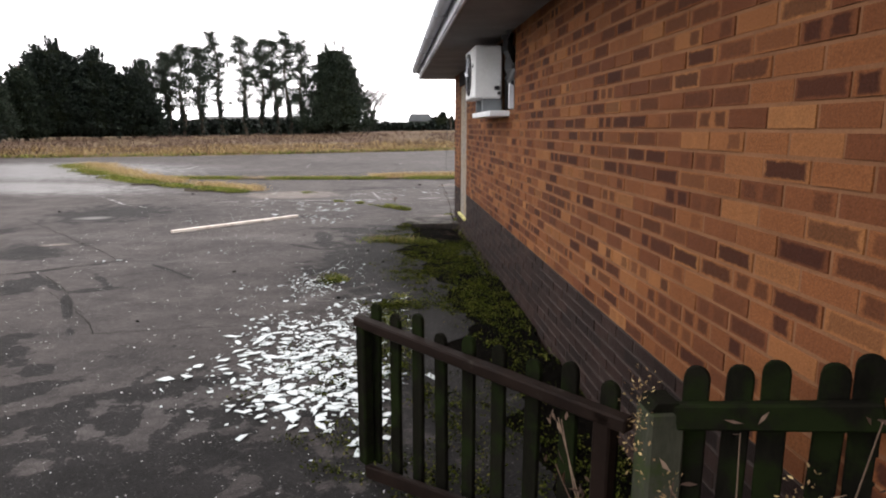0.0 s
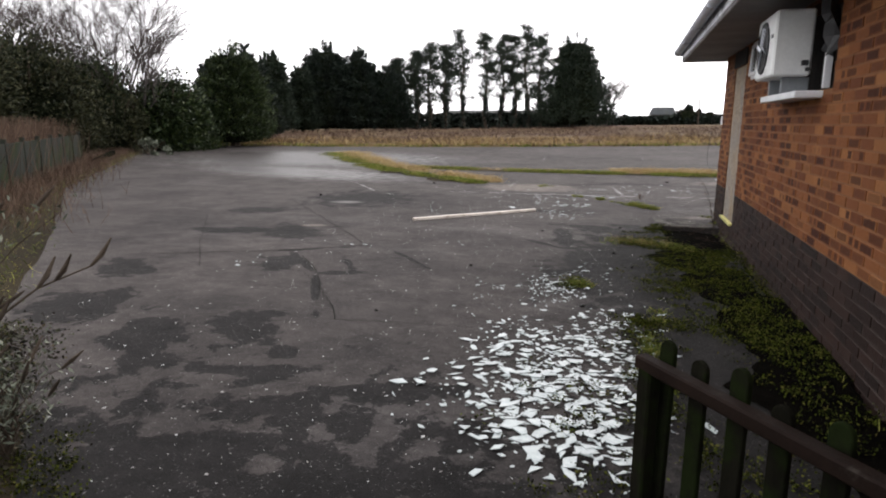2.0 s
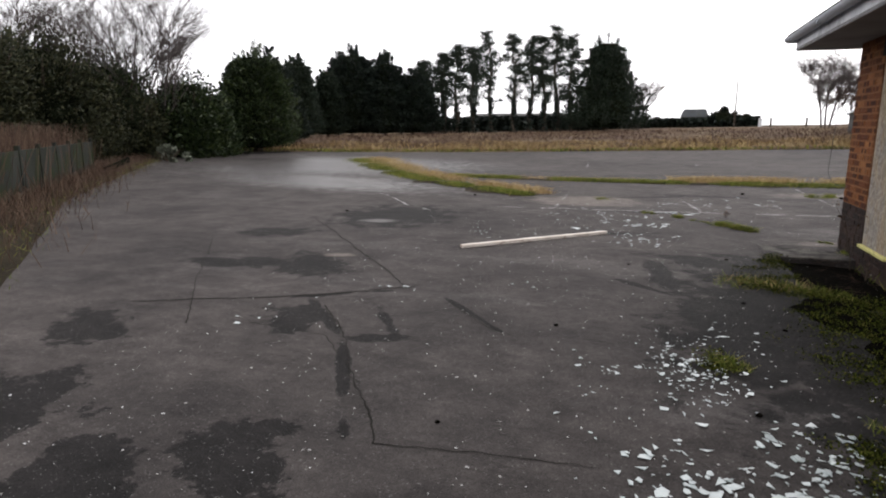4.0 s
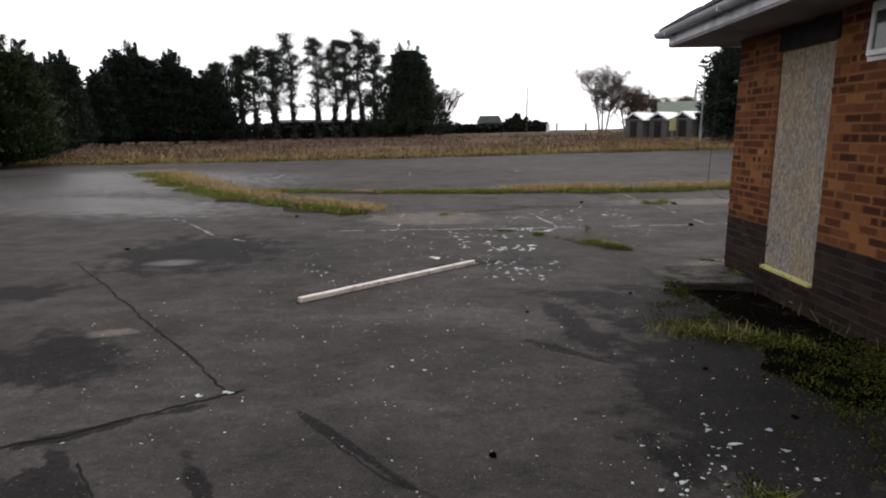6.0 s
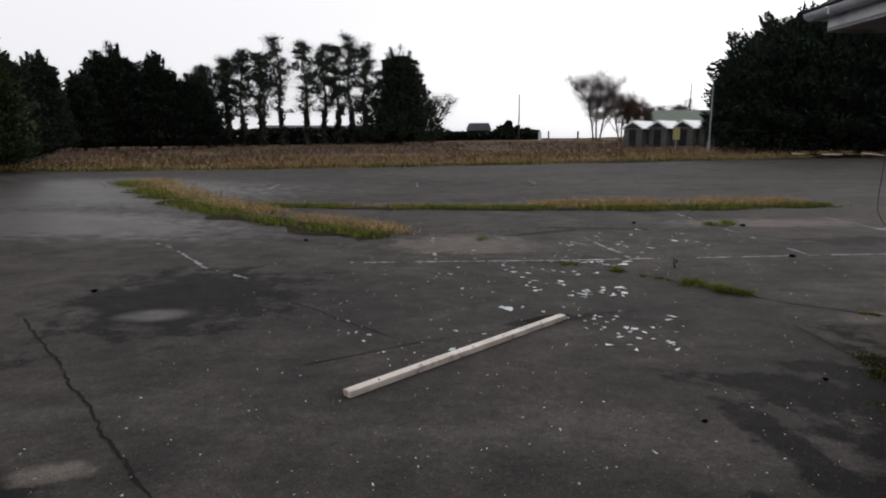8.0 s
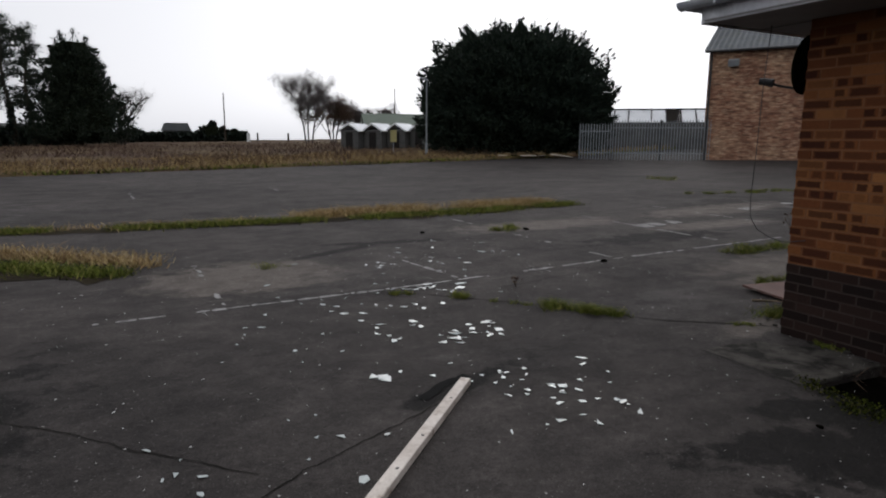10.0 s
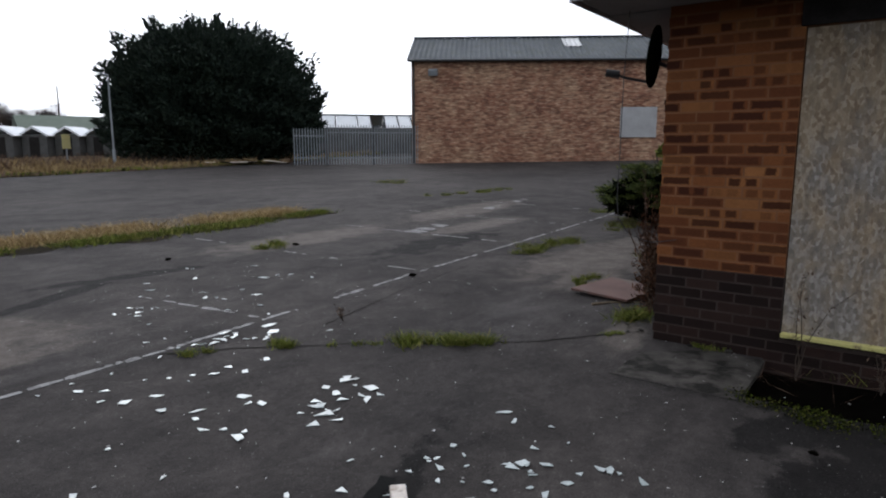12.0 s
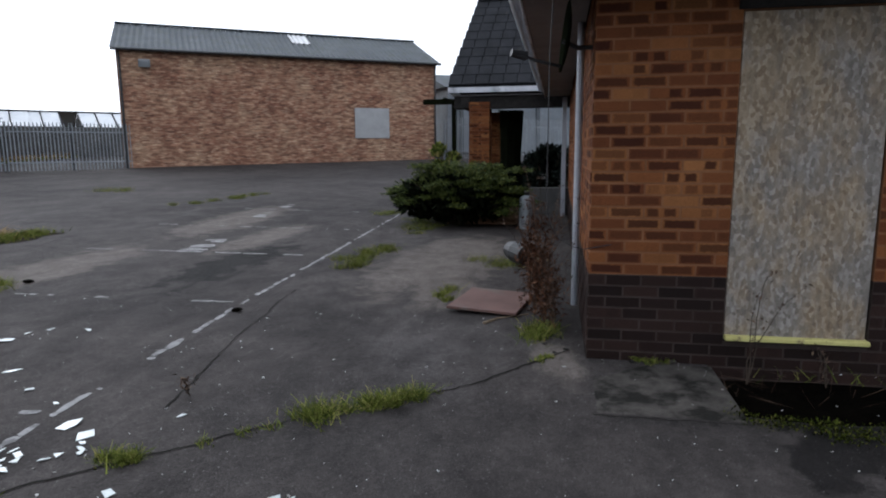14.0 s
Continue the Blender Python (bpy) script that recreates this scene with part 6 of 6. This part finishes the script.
    f.extend([(b + i, b + (i + 1) % k, b + k + (i + 1) % k, b + k + i) for i in range(k)])
    return v, f


s = random.Random(5)
v, f = [], []
PILE = [(1.05, 2.1, 0.26, 0.32, 200, 0.075), (0.85, 2.75, 0.30, 0.35, 210, 0.07), (0.55, 3.0, 0.22, 0.30, 60, 0.05), (1.15, 3.4, 0.18, 0.35, 90, 0.05), (0.62, 4.55, 0.15, 0.3, 130, 0.03), (0.85, 5.2, 0.15, 0.3, 14, 0.03), (0.55, 2.0, 0.2, 0.25, 60, 0.055), (1.15, 1.5, 0.16, 0.2, 35, 0.085), (0.05, 4.4, 0.2, 0.3, 14, 0.03)]
glass = thing("broken_glass", 1.05, 2.1, 0.0, "spread of broken window glass beside the gate, coloured pale for reflected sky", "broken glass")
GLM = pose(-1.05, -2.1, 0)
for cx, cy, sx, sy, n_, size in PILE:
    for k in range(int(n_ * 1.6)):
        x, y = s.gauss(cx, sx), s.gauss(cy, sy)
        if x < 1.75:
            at = (x, y, gz(x, y) + 0.004 + s.uniform(0, 0.01))
            big = size * (0.22 + 0.85 * s.random() ** 2.2)
            if cy < 2.9 and big > 0.032:
                put("shard", mesh_of("shard", *shard_vf(s, big, [], [], *at), SHARD), glass, "", GLM)
            else:
                shard_vf(s, big, v, f, *at)
tagged(put("glass_crumble", mesh_of("glass_crumble", v, f, SHARD), glass, "", GLM), kind="stuff")
GROUPS = [(0.02, 9.6, 0.12, 0.1, 9, 0.034), (0.22, 9.27, 0.17, 0.14, 17, 0.038), (0.45, 8.9, 0.08, 0.1, 4, 0.045), (0.3, 10.5, 0.17, 0.14, 20, 0.05), (-0.22, 10.95, 0.12, 0.2, 7, 0.05), (0.66, 12.05, 0.2, 0.12, 16, 0.055), (0.2, 11.6, 0.35, 0.3, 14, 0.035), (-0.3, 9.7, 0.15, 0.15, 6, 0.035),
          (-0.72, 9.91, 0.06, 0.06, 3, 0.05), (0.65, 9.6, 0.05, 0.05, 2, 0.045), (-0.1, 8.95, 0.25, 0.1, 6, 0.03), (-1.6, 9.2, 0.4, 0.35, 14, 0.024), (1.0, 13.4, 0.5, 0.6, 20, 0.04), (-0.6, 12.0, 0.5, 0.5, 14, 0.035), (1.9, 14.2, 0.6, 0.8, 14, 0.05),
          (-0.9, 10.6, 0.5, 0.5, 14, 0.026), (0.12, 2.12, 0.08, 0.03, 2, 0.05), (-2.4, 4.8, 0.3, 0.2, 4, 0.03), (-0.6, 6.9, 0.8, 0.7, 9, 0.02), (-1.9, 5.9, 0.12, 0.07, 7, 0.03), (0.75, 5.3, 0.1, 0.15, 4, 0.04), (0.1, 4.45, 0.2, 0.06, 5, 0.04)]
for cx, cy, sx, sy, n_, size in GROUPS:
    for _ in range(n_):
        x, y = s.gauss(cx, sx), s.gauss(cy, sy)
        sv, sf = [], []
        shard_vf(s, size * s.uniform(0.5, 1.5), sv, sf, 0, 0, 0)
        sh_ = put("glass_shard", mesh_of("glass_shard", sv, sf, SHARD), None, "", Matrix.Translation((x, y, gz(x, y) + 0.006)))
        tagged(sh_, "flat broken glass shard on asphalt, coloured pale for reflected sky", "glass shard", "glass shards")
v, f = [], []
for _ in range(2600):
    if s.random() < 0.62:
        x, y = s.uniform(-3.2, 1.6), s.uniform(-0.4, 8)
        if s.random() < (y - 1.5) / 9:
            continue
    else:
        x, y = s.uniform(-3.5, 3.5), s.uniform(6, 15)
    if x < left_edge(y):
        continue
    shard_vf(s, 0.003 + 0.011 * s.random() ** 2.5, v, f, x, y, gz(x, y) + 0.003)
tagged(put("grit", mesh_of("grit", v, f, PEBBLE)), "pale glass crumbs and grit scattered on the asphalt", "grit", kind="stuff")


def lump(name, x, y, size, mat, label, category, group="", flat_=0.6, lift=0.0):
    bm = bmesh.new()
    bmesh.ops.create_icosphere(bm, subdivisions=2, radius=size)
    for q in bm.verts:
        q.co *= 1 + 0.5 * noise.noise(q.co / size * 1.3 + Vector((x * 9, y * 9, 0)))
        q.co.z *= flat_
    z0 = min(q.co.z for q in bm.verts)
    for q in bm.verts:
        q.co.z -= z0
    return tagged(part(name, bm, mat, None, m=Matrix.Translation((x, y, gz(x, y) + lift))), label, category, group)


for x, y, r in ((-0.35, 5.2, 0.02), (4.0, 15.2, 0.05), (-3.4, 13.8, 0.035), (3.3, 12.4, 0.045), (-4.9, 10.6, 0.03), (1.15, 8.2, 0.02), (-0.7, 3.4, 0.014), (0.1, 7.6, 0.016), (0.9, 4.0, 0.02), (1.3, 5.6, 0.02), (1.1, 6.3, 0.018), (2.2, 15.6, 0.04)):
    lump("soil_clod", x, y, r, SOIL, "dark clod of soil and moss on the asphalt", "clod", "clods", 0.4)
for x, y, r in ((2.49, 9.12, 0.022), (2.52, 8.86, 0.026), (2.68, 9.55, 0.024), (2.6, 9.63, 0.016), (2.78, 9.7, 0.02)):
    lump("rubble", x, y, r, CONCRETE, "grey lump of broken concrete by the wall", "rubble", "rubble", 0.35, 0.008)
plate = thing("loose_board", 3.95, 10.2, gz(4, 10.2), "reddish-brown square board lying on the ground", "board", rz=-8)
part("board", box_bm([(0, 0, 0.03, 0.85, 0.62, 0.025, pose(0, 0, 0, 2, 1, 0))], 0.004), REDSLAB, plate)
sv, sf = tube([(3.25, 10.2, 0.03), (3.45, 10.1, 0.02), (3.62, 9.86, 0.02)], [0.012, 0.011, 0.008], 6)
tagged(put("stick", mesh_of("stick", sv, sf, DEADSTEM)), "pale bare stick beside the board", "stick")
for i in range(7):
    x, y = 18.6 + 0.75 * i, 39.9 - 0.3 * i + 0.35 * math.sin(i * 2.2)
    pk = box_bm([(0, 0, 0.08 + 0.05 * (i % 2), 1.6, 0.22, 0.06, pose(0, 0, 0, 0, 3 * (i % 3), 25 * math.sin(i * 1.9)))], 0.01)
    tagged(part("scrap_plank", pk, PLANK if i % 2 else OLDWOOD, None, m=Matrix.Translation((x, y, gz(x, y) + 0.06))), "loose scrap plank dumped at the car park edge", "plank", "scrap planks")
v, f = [], []
for i in range(5):
    lump("rubbish_heap", 19.6 + 0.9 * i, 40.2 - 0.5 * i, 0.42, FIELD, "low heap of straw-coloured debris", "heap", "heaps", 0.35, 0.05)

# ---- picket gate and fence ----


def picket_outline(w, h):
    top = [(w / 2 * math.cos(a), h - w / 2 + w / 2 * math.sin(a)) for a in [math.pi * i / 6 for i in range(7)]]
    return [(-w / 2, 0.0), (w / 2, 0.0)] + top


gate = thing("picket_gate", 2.08, -0.12, 0.0, "open mossy wooden picket gate leaning ajar", "gate", rz=math.degrees(math.atan2(0.93 + 0.12, 1.29 - 2.08)))
glen = math.hypot(1.29 - 2.08, 0.93 + 0.12)
NP = 9
for i in range(NP):
    x = 0.07 + (glen - 0.1) * i / (NP - 1)
    h = 0.82 + 0.02 * math.sin(i * 2.3) + (0.02 if i < 3 else 0)
    bm = prism_bm([(x + a, b) for a, b in picket_outline(0.062, h - 0.05)], 0.02, 0.003)
    part("picket", bm, OLDWOOD, gate, "", pose(0, -0.032, 0.05, 0.6 * math.sin(i), 1.2 * math.sin(i * 3.1), 0))
part("rail", box_bm([(glen / 2, 0.02, 0.745, glen + 0.06, 0.05, 0.045, pose(0, 0, 0, 0, 0.5, 0))], 0.006), RAILWOOD, gate, "wet brown top rail")
part("brace", box_bm([(glen / 2, 0.03, 0.17, glen * 0.96, 0.03, 0.06, pose(0, 0, 0, 0, 12, 0))], 0.005), RAILWOOD, gate, "diagonal brace")
part("stile", box_bm([(glen - 0.02, 0.02, 0.40, 0.06, 0.05, 0.66)], 0.006), OLDWOOD, gate)
part("stile", box_bm([(0.05, 0.02, 0.47, 0.06, 0.05, 0.60)], 0.006), RAILWOOD, gate)
gpost = thing("gate_post", 2.14, -0.22, -0.1, "square mossy wooden gate post", "post")
part("shaft", box_bm([(0, 0, 0.47, 0.1, 0.1, 0.94)], 0.008), POSTWOOD, gpost)
part("cap", prism_bm([(-0.05, 0.94), (0.05, 0.94), (0.03, 0.965), (-0.03, 0.965)], 0.09), OLDWOOD, gpost)
fence = thing("picket_fence", 2.17, -0.24, -0.08, "short mossy picket fence between gate post and brick wall", "fence", rz=math.degrees(math.atan2(-0.28, 0.39)))
for i in range(5):
    bm = prism_bm([(0.045 + 0.098 * i + a, b) for a, b in picket_outline(0.066, 1.04 + 0.025 * i)], 0.02, 0.003)
    part("picket", bm, OLDWOOD, fence, "", pose(0, 0.03, 0, 0, 0.8 * math.sin(i * 2.7), 0))
part("rail", box_bm([(0.23, -0.01, 0.96, 0.47, 0.04, 0.07, pose(0, 0, 0, 0, -14, 0))], 0.006), OLDWOOD, fence)
part("rail", box_bm([(0.23, -0.01, 0.4, 0.47, 0.04, 0.07, pose(0, 0, 0, 0, -14, 0))], 0.006), OLDWOOD, fence)


def dry_weed(x, y, z, h, n_, label, seed, mat=DEADSTEM, curl=0.02):
    s_ = random.Random(seed)
    t = thing("dry_weed", x, y, z, label, "weed", "dry weeds")
    tips = []
    for i in range(n_):
        a, r = s_.uniform(0, 6.3), s_.uniform(0.05, 0.4) * h
        hh = h * s_.uniform(0.6, 1.1)
        pts = [Vector((0.04 * math.cos(a) * k / 5 + r * math.cos(a) * (k / 5) ** 2, r * math.sin(a) * (k / 5) ** 2, hh * k / 5)) + Vector((s_.gauss(0, curl), s_.gauss(0, curl), 0)) * (k > 0) for k in range(6)]
        put("stalk", mesh_of("stalk", *tube(pts, [0.0045, 0.004, 0.0033, 0.0027, 0.002, 0.0014], 5), mat), t)
        tips += pts[2:]
    tp = np.array([tuple(p_ + Vector((s_.gauss(0, 0.02), s_.gauss(0, 0.02), s_.gauss(0, 0.02)))) for p_ in tips for _ in range(3)])
    tagged(put("withered_foliage", quads_of("withered_foliage", leaves(tp, np.zeros_like(tp), 0.035, 0.012, 1.0), SCRUB), t), kind="stuff")
    return t


for i, (x, y, h) in enumerate(((1.98, -0.45, 1.12), (2.02, -0.56, 0.9), (2.26, -0.64, 0.95))):
    t = dry_weed(x, y, -0.02, h, 3, "withered pale weed against the picket fence", 60 + i, SCRUB, 0.012)
    p_, d_ = blob_points(110, (0, 0, h * 0.84), (0.05, 0.05, h * 0.15), 0.05)
    tagged(put("withered_leaf", quads_of("withered_leaf", leaves(p_, d_, 0.012, 0.005, 0.8), DRYGRASS), t, "curled pale dead leaves"), kind="stuff")
for i, (x, y, h) in enumerate(((1.5, 11.72, 0.12), (2.44, 8.42, 0.85), (2.46, 7.95, 0.3))):
    dry_weed(x, y, gz(x, y) - (0.08 if y < 8.6 else 0), h, 3, "thin dead weed growing from a joint", 80 + i, BARK, 0.012)
for i, (x, y, h) in enumerate(((3.35, 9.72, 1.15), (3.6, 9.8, 1.2), (3.9, 9.8, 0.9), (3.2, 9.66, 0.6))):
    t = dry_weed(x, y, gz(x, y), h, 9, "tall reddish-brown dead shrub at the wall", 90 + i, SCRUB, 0.03)
    p_, d_ = blob_points(620, (0.12, 0.03, h * 0.38), (0.2, 0.17, h * 0.5), 0.02)
    put("dead_leaves", quads_of("dead_leaves", leaves(p_, d_ * 0.3 + np.array([0, 0, 0.6]), 0.05, 0.012, 0.7), RUST), t)

# ---- porch planting and clutter ----
jx, jy = 9.75, 11.45
jun = thing("juniper_bush", jx, jy, gz(jx, jy), "wide low juniper with bright green tips over a painted dark underside", "shrub")
g = []
for i in range(90):
    a, r = rng.uniform(0, 2 * math.pi), math.sqrt(rng.uniform(0.0, 1))
    c = np.array([0.95 * r * math.cos(a), 1.3 * r * math.sin(a), rng.uniform(0.8, 1.15) - 0.5 * r ** 2 * rng.uniform(0.3, 1.5)])
    p_, d_ = blob_points(240, c, (0.2 + 0.1 * abs(math.cos(a)), 0.2 + 0.1 * abs(math.sin(a)), 0.05 + 0.05 * rng.random()), 0.1)
    o_ = np.array([math.cos(a), math.sin(a), 0.45]) * np.ones_like(p_)
    g.append(leaves(p_, o_, 0.085, 0.015, 0.5))
crown("foliage", JUNLEAF, jun, "flat green sprays", g)
jv, jf = [], []
for i in range(14):
    a = 2 * math.pi * i / 14
    tube([(0.1 * math.cos(a), 0.1 * math.sin(a), 0), (0.3 * math.cos(a), 0.45 * math.sin(a), 0.45), (0.65 * math.cos(a), 0.9 * math.sin(a), 0.75)], [0.05, 0.035, 0.012], 5, jv, jf)
put("stems", mesh_of("stems", jv, jf, BARK), jun)
# Near-black sprays paint the shade below the juniper's green top.
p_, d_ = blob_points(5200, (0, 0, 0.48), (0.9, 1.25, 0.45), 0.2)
tagged(put("inner_shade", quads_of("inner_shade", leaves(p_, d_, 0.16, 0.08, 0.7), DEEPSHADE), jun, "inner twigs coloured near-black for the shade underneath"), kind="stuff")
planter = box_bm([(9.95, 11.0, gz(10, 11) + 0.2, 0.5, 1.3, 0.4)], 0.02)
tagged(part("planter_wall", planter, FARBRICK, None), "low brick planter edge under the juniper", "planter")
shrub("fern_shrub", 12.3, 12.15, gz(12.3, 12.1), (0.5, 0.55, 0.95), GREENGRASS, "fresh green shrub beside the porch pillar", 2600, 0.09)
shrub("dark_shrub", 12.6, 9.85, gz(12.6, 9.9), (0.6, 0.65, 1.0), CONLEAF, "dark evergreen shrub under the porch", 4200, 0.09)
shrub("dark_shrub", 13.6, 10.9, gz(13.6, 10.9), (0.7, 0.6, 0.75), CONLEAF, "dark ivy mass under the porch", 3600, 0.09)
shrub("dark_shrub", 14.2, 10.6, gz(14, 10.6), (0.7, 0.7, 0.6), OLIVELEAF, "untidy green shrub behind the porch", 1400, 0.14)
cyl = bmesh.new()
bmesh.ops.create_cone(cyl, cap_ends=True, segments=16, radius1=0.13, radius2=0.13, depth=0.5, matrix=pose(0, 0, 0.25))
bmesh.ops.create_uvsphere(cyl, u_segments=16, v_segments=8, radius=0.13, matrix=pose(0, 0, 0.5) @ Matrix.Diagonal((1, 1, 0.7, 1)))
tank = thing("gas_bottle", 9.3, 10.15, gz(9.3, 10.15), "pale grey gas bottle standing by the wall", "gas bottle")
part("body", cyl, GALV, tank)
part("collar", box_bm([(0, 0, 0.62, 0.1, 0.1, 0.07)], 0.02), BLACK, tank)
pot_v, pot_f = tube([(5.8, 9.98, gz(5.8, 10) + 0.13), (5.95, 10.1, gz(5.8, 10) + 0.15), (6.1, 10.2, gz(5.8, 10) + 0.16)], [0.13, 0.14, 0.1], 14)
tagged(put("fallen_pot", mesh_of("fallen_pot", pot_v, pot_f, BLACK)), "black plastic plant pot lying on its side", "plant pot")

# ---- left side: low panel wall, scrub, buddleia, litter ----
wa, wb = Vector((-10.2, 7.6, 0)), Vector((-16.9, 16.2, 0))
lw = thing("panel_wall", wa.x, wa.y, 0, "low mossy grey panel fence behind the verge", "fence", rz=math.degrees(math.atan2(wb.y - wa.y, wb.x - wa.x)))
wl_ = (wb - wa).length
NPAN = 7
for i in range(NPAN):
    part("panel", box_bm([(wl_ * (i + 0.5) / NPAN, 0, 0.52, wl_ / NPAN - 0.1, 0.06, 1.0)], 0.01), PANELWALL, lw)
for i in range(NPAN + 1):
    part("post", box_bm([(wl_ * i / NPAN, 0, 0.56, 0.1, 0.1, 1.12)], 0.01), PANELWALL, lw)
tagged(part("fallen_plank", box_bm([(0, 0, 0.2, 0.08, 1.3, 0.18, pose(0, 0, 0, 12, 0, 10))], 0.01), OLDWOOD, None, m=Matrix.Translation((-16.6, 16.9, 0.05))), "dark fallen plank at the fence end", "plank")
k = 7800
t_ = rng.uniform(-0.25, 1.1, k)
xy = np.column_stack([wa.x + (wb.x - wa.x) * t_, wa.y + (wb.y - wa.y) * t_]) + rng.normal(0, 0.5, (k, 2)) + np.array([-0.9, -0.7])
xy2 = xy[:2400] + np.array([1.25, 0.95])
stuff("scrub", [blades(xy, heights(xy), 1.25, 0.016, 0.22), blades(xy2, heights(xy2), 0.34, 0.01, 0.5)], SCRUB, "tall dead brown weeds behind the panel fence", "weeds")


def buddleia(x, y, h, n_, label, seed):
    s_ = random.Random(seed)
    t = thing("buddleia", x, y, 0.05, label, "shrub", "buddleias")
    lp = []
    for i in range(n_):
        v_, f_ = [], []
        a, hh = s_.uniform(0, 6.3), h * s_.uniform(0.6, 1.1)
        r = hh * s_.uniform(0.25, 0.75)
        pts = [Vector((r * math.cos(a) * (k / 6) ** 1.4, r * math.sin(a) * (k / 6) ** 1.4, hh * (k / 6) ** 0.8)) + Vector((s_.gauss(0, 0.025), s_.gauss(0, 0.025), 0)) * (k > 0) for k in range(7)]
        tube(pts, [0.006, 0.005, 0.0045, 0.004, 0.003, 0.0022, 0.0015], 5, v_, f_)
        for k in range(2, 7):
            for _ in range(6):
                lp.append(tuple(pts[k] + Vector((s_.gauss(0, 0.05), s_.gauss(0, 0.05), s_.gauss(0, 0.05)))))
        if i % 2:
            e = pts[-1]
            d_ = (pts[-1] - pts[-3]).normalized()
            tube([e, e + d_ * 0.06, e + d_ * 0.13], [0.006, 0.01, 0.003], 6, v_, f_)
        put("branch", mesh_of("branch", v_, f_, BARK), t)
    lp = np.array(lp)
    put("foliage", quads_of("foliage", leaves(lp, np.zeros_like(lp), 0.04, 0.011, 1.0), SILVERLEAF), t, "narrow silver-green leaves")
    return t


for i, (x, y, h, n_) in enumerate(((-1.3, 0.35, 0.75, 26), (-1.75, 0.55, 1.05, 26), (-2.0, 0.1, 1.35, 22), (-1.45, -0.1, 0.9, 22), (-2.4, 0.5, 1.5, 22), (-1.35, 0.75, 0.5, 18))):
    buddleia(x, y, h, n_, "straggly buddleia with silvery leaves and brown flower spikes", 200 + i)
for i, (x, y) in enumerate(((-2.1, 0.4), (-2.6, 0.3), (-1.9, -0.1))):
    tt = bare_tree(x, y, 1.9, 0.55, "tangled bare brown shrub stems", 300 + i, 3, "bare_shrub", 0.02, SCRUB)
arch = [(-1.5, 0.5, 0.3), (-1.45, 0.75, 0.55), (-1.38, 1.02, 0.70), (-1.3, 1.25, 0.76)]
reach = thing("buddleia", -1.5, 0.5, 0.05, "long arching buddleia stem with dark seed spikes", "shrub", "buddleias")
bv_, bf_ = tube([(0, 0, 0), *[(a + 1.5, b - 0.5, c) for a, b, c in arch]], [0.009, 0.008, 0.007, 0.005, 0.004], 6)
put("branch", mesh_of("branch", bv_, bf_, BARK), reach)
for i, (a, b, c) in enumerate(((-1.3, 1.25, 0.76), (-1.38, 1.02, 0.7), (-1.36, 1.1, 0.72), (-1.45, 0.75, 0.55))):
    ang = 0.9 + 0.8 * math.sin(i * 2.4)
    bv_, bf_ = tube([(a + 1.5, b - 0.5, c), (a + 1.5 + 0.05 * math.cos(ang), b - 0.5 + 0.05 * math.sin(ang), c + 0.05), (a + 1.5 + 0.1 * math.cos(ang), b - 0.5 + 0.1 * math.sin(ang), c + 0.13)], [0.007, 0.013, 0.004], 6)
    put("seed_spike", mesh_of("seed_spike", bv_, bf_, BARK), reach)
p = along_line([(-1.25, -0.6), (-1.5, 0.4), (-2.1, 0.95), (-3.0, 1.9)], 11000, 0.42)
pos = np.column_stack([p, heights(p, 0.05) + rng.uniform(0, 0.03, len(p))])
o = np.zeros_like(pos)
stuff("leaf_litter", [leaves(pos, o + np.array([0, 0, 0.15]), 0.026, 0.015, 0.8)], LITTER, "fallen leaves and ivy under the shrubs", "leaf litter")
bv_, bf_ = tube([(-1.62, 0.06, 0.1), (-1.5, 0.1, 0.1)], [0.035, 0.035], 12)
tagged(put("drinks_can", mesh_of("drinks_can", bv_, bf_, BLACK)), "crushed dark drinks can among the leaves", "can")

# ---- bricks ----
for low, (v, f) in rest.items():
    tagged(put("bricks", mesh_of("bricks", v, f, PLINTH if low else BRICK), wall_w), "dark plinth bricks" if low else "orange and brown bricks", kind="stuff")
for low, (v, f) in nrest.items():
    tagged(put("bricks", mesh_of("bricks", v, f, PLINTH if low else BRICK), wall_n), "dark plinth bricks" if low else "orange and brown bricks", kind="stuff")
one = {}
for low in (False, True):
    bm = box_bm([(0.015, 0, 0, 0.03, 0.212, 0.062)], 0.003)
    me = bpy.data.meshes.new("brick")
    bm.to_mesh(me)
    bm.free()
    me.materials.append(PLINTH if low else BRICK)
    one[low] = me
for p, z, low, prd in single:
    put("brick", one[low], wall_w, "", Matrix.Translation((WX + prd, p + 0.106, z)))
for x, y, pil in pillars:
    v, f = [], []
    for k in range(31):
        for i in range(2):
            a = -0.21 + 0.215 * i - (0.05 if k % 2 else 0)
            for face in (-1, 1):
                lo, hi = max(a, -0.212), min(a + 0.205, 0.212)
                box_vf(v, f, (x + min(face * 0.19, face * 0.222), y + lo, 0.14 + k * 0.075 - 0.0325), (x + max(face * 0.19, face * 0.222), y + hi, 0.14 + k * 0.075 + 0.0325))
                box_vf(v, f, (x + lo, y + min(face * 0.19, face * 0.222), 0.14 + k * 0.075 - 0.0325), (x + hi, y + max(face * 0.19, face * 0.222), 0.14 + k * 0.075 + 0.0325))
    tagged(put("bricks", mesh_of("bricks", v, f, BRICK), pil), kind="stuff")
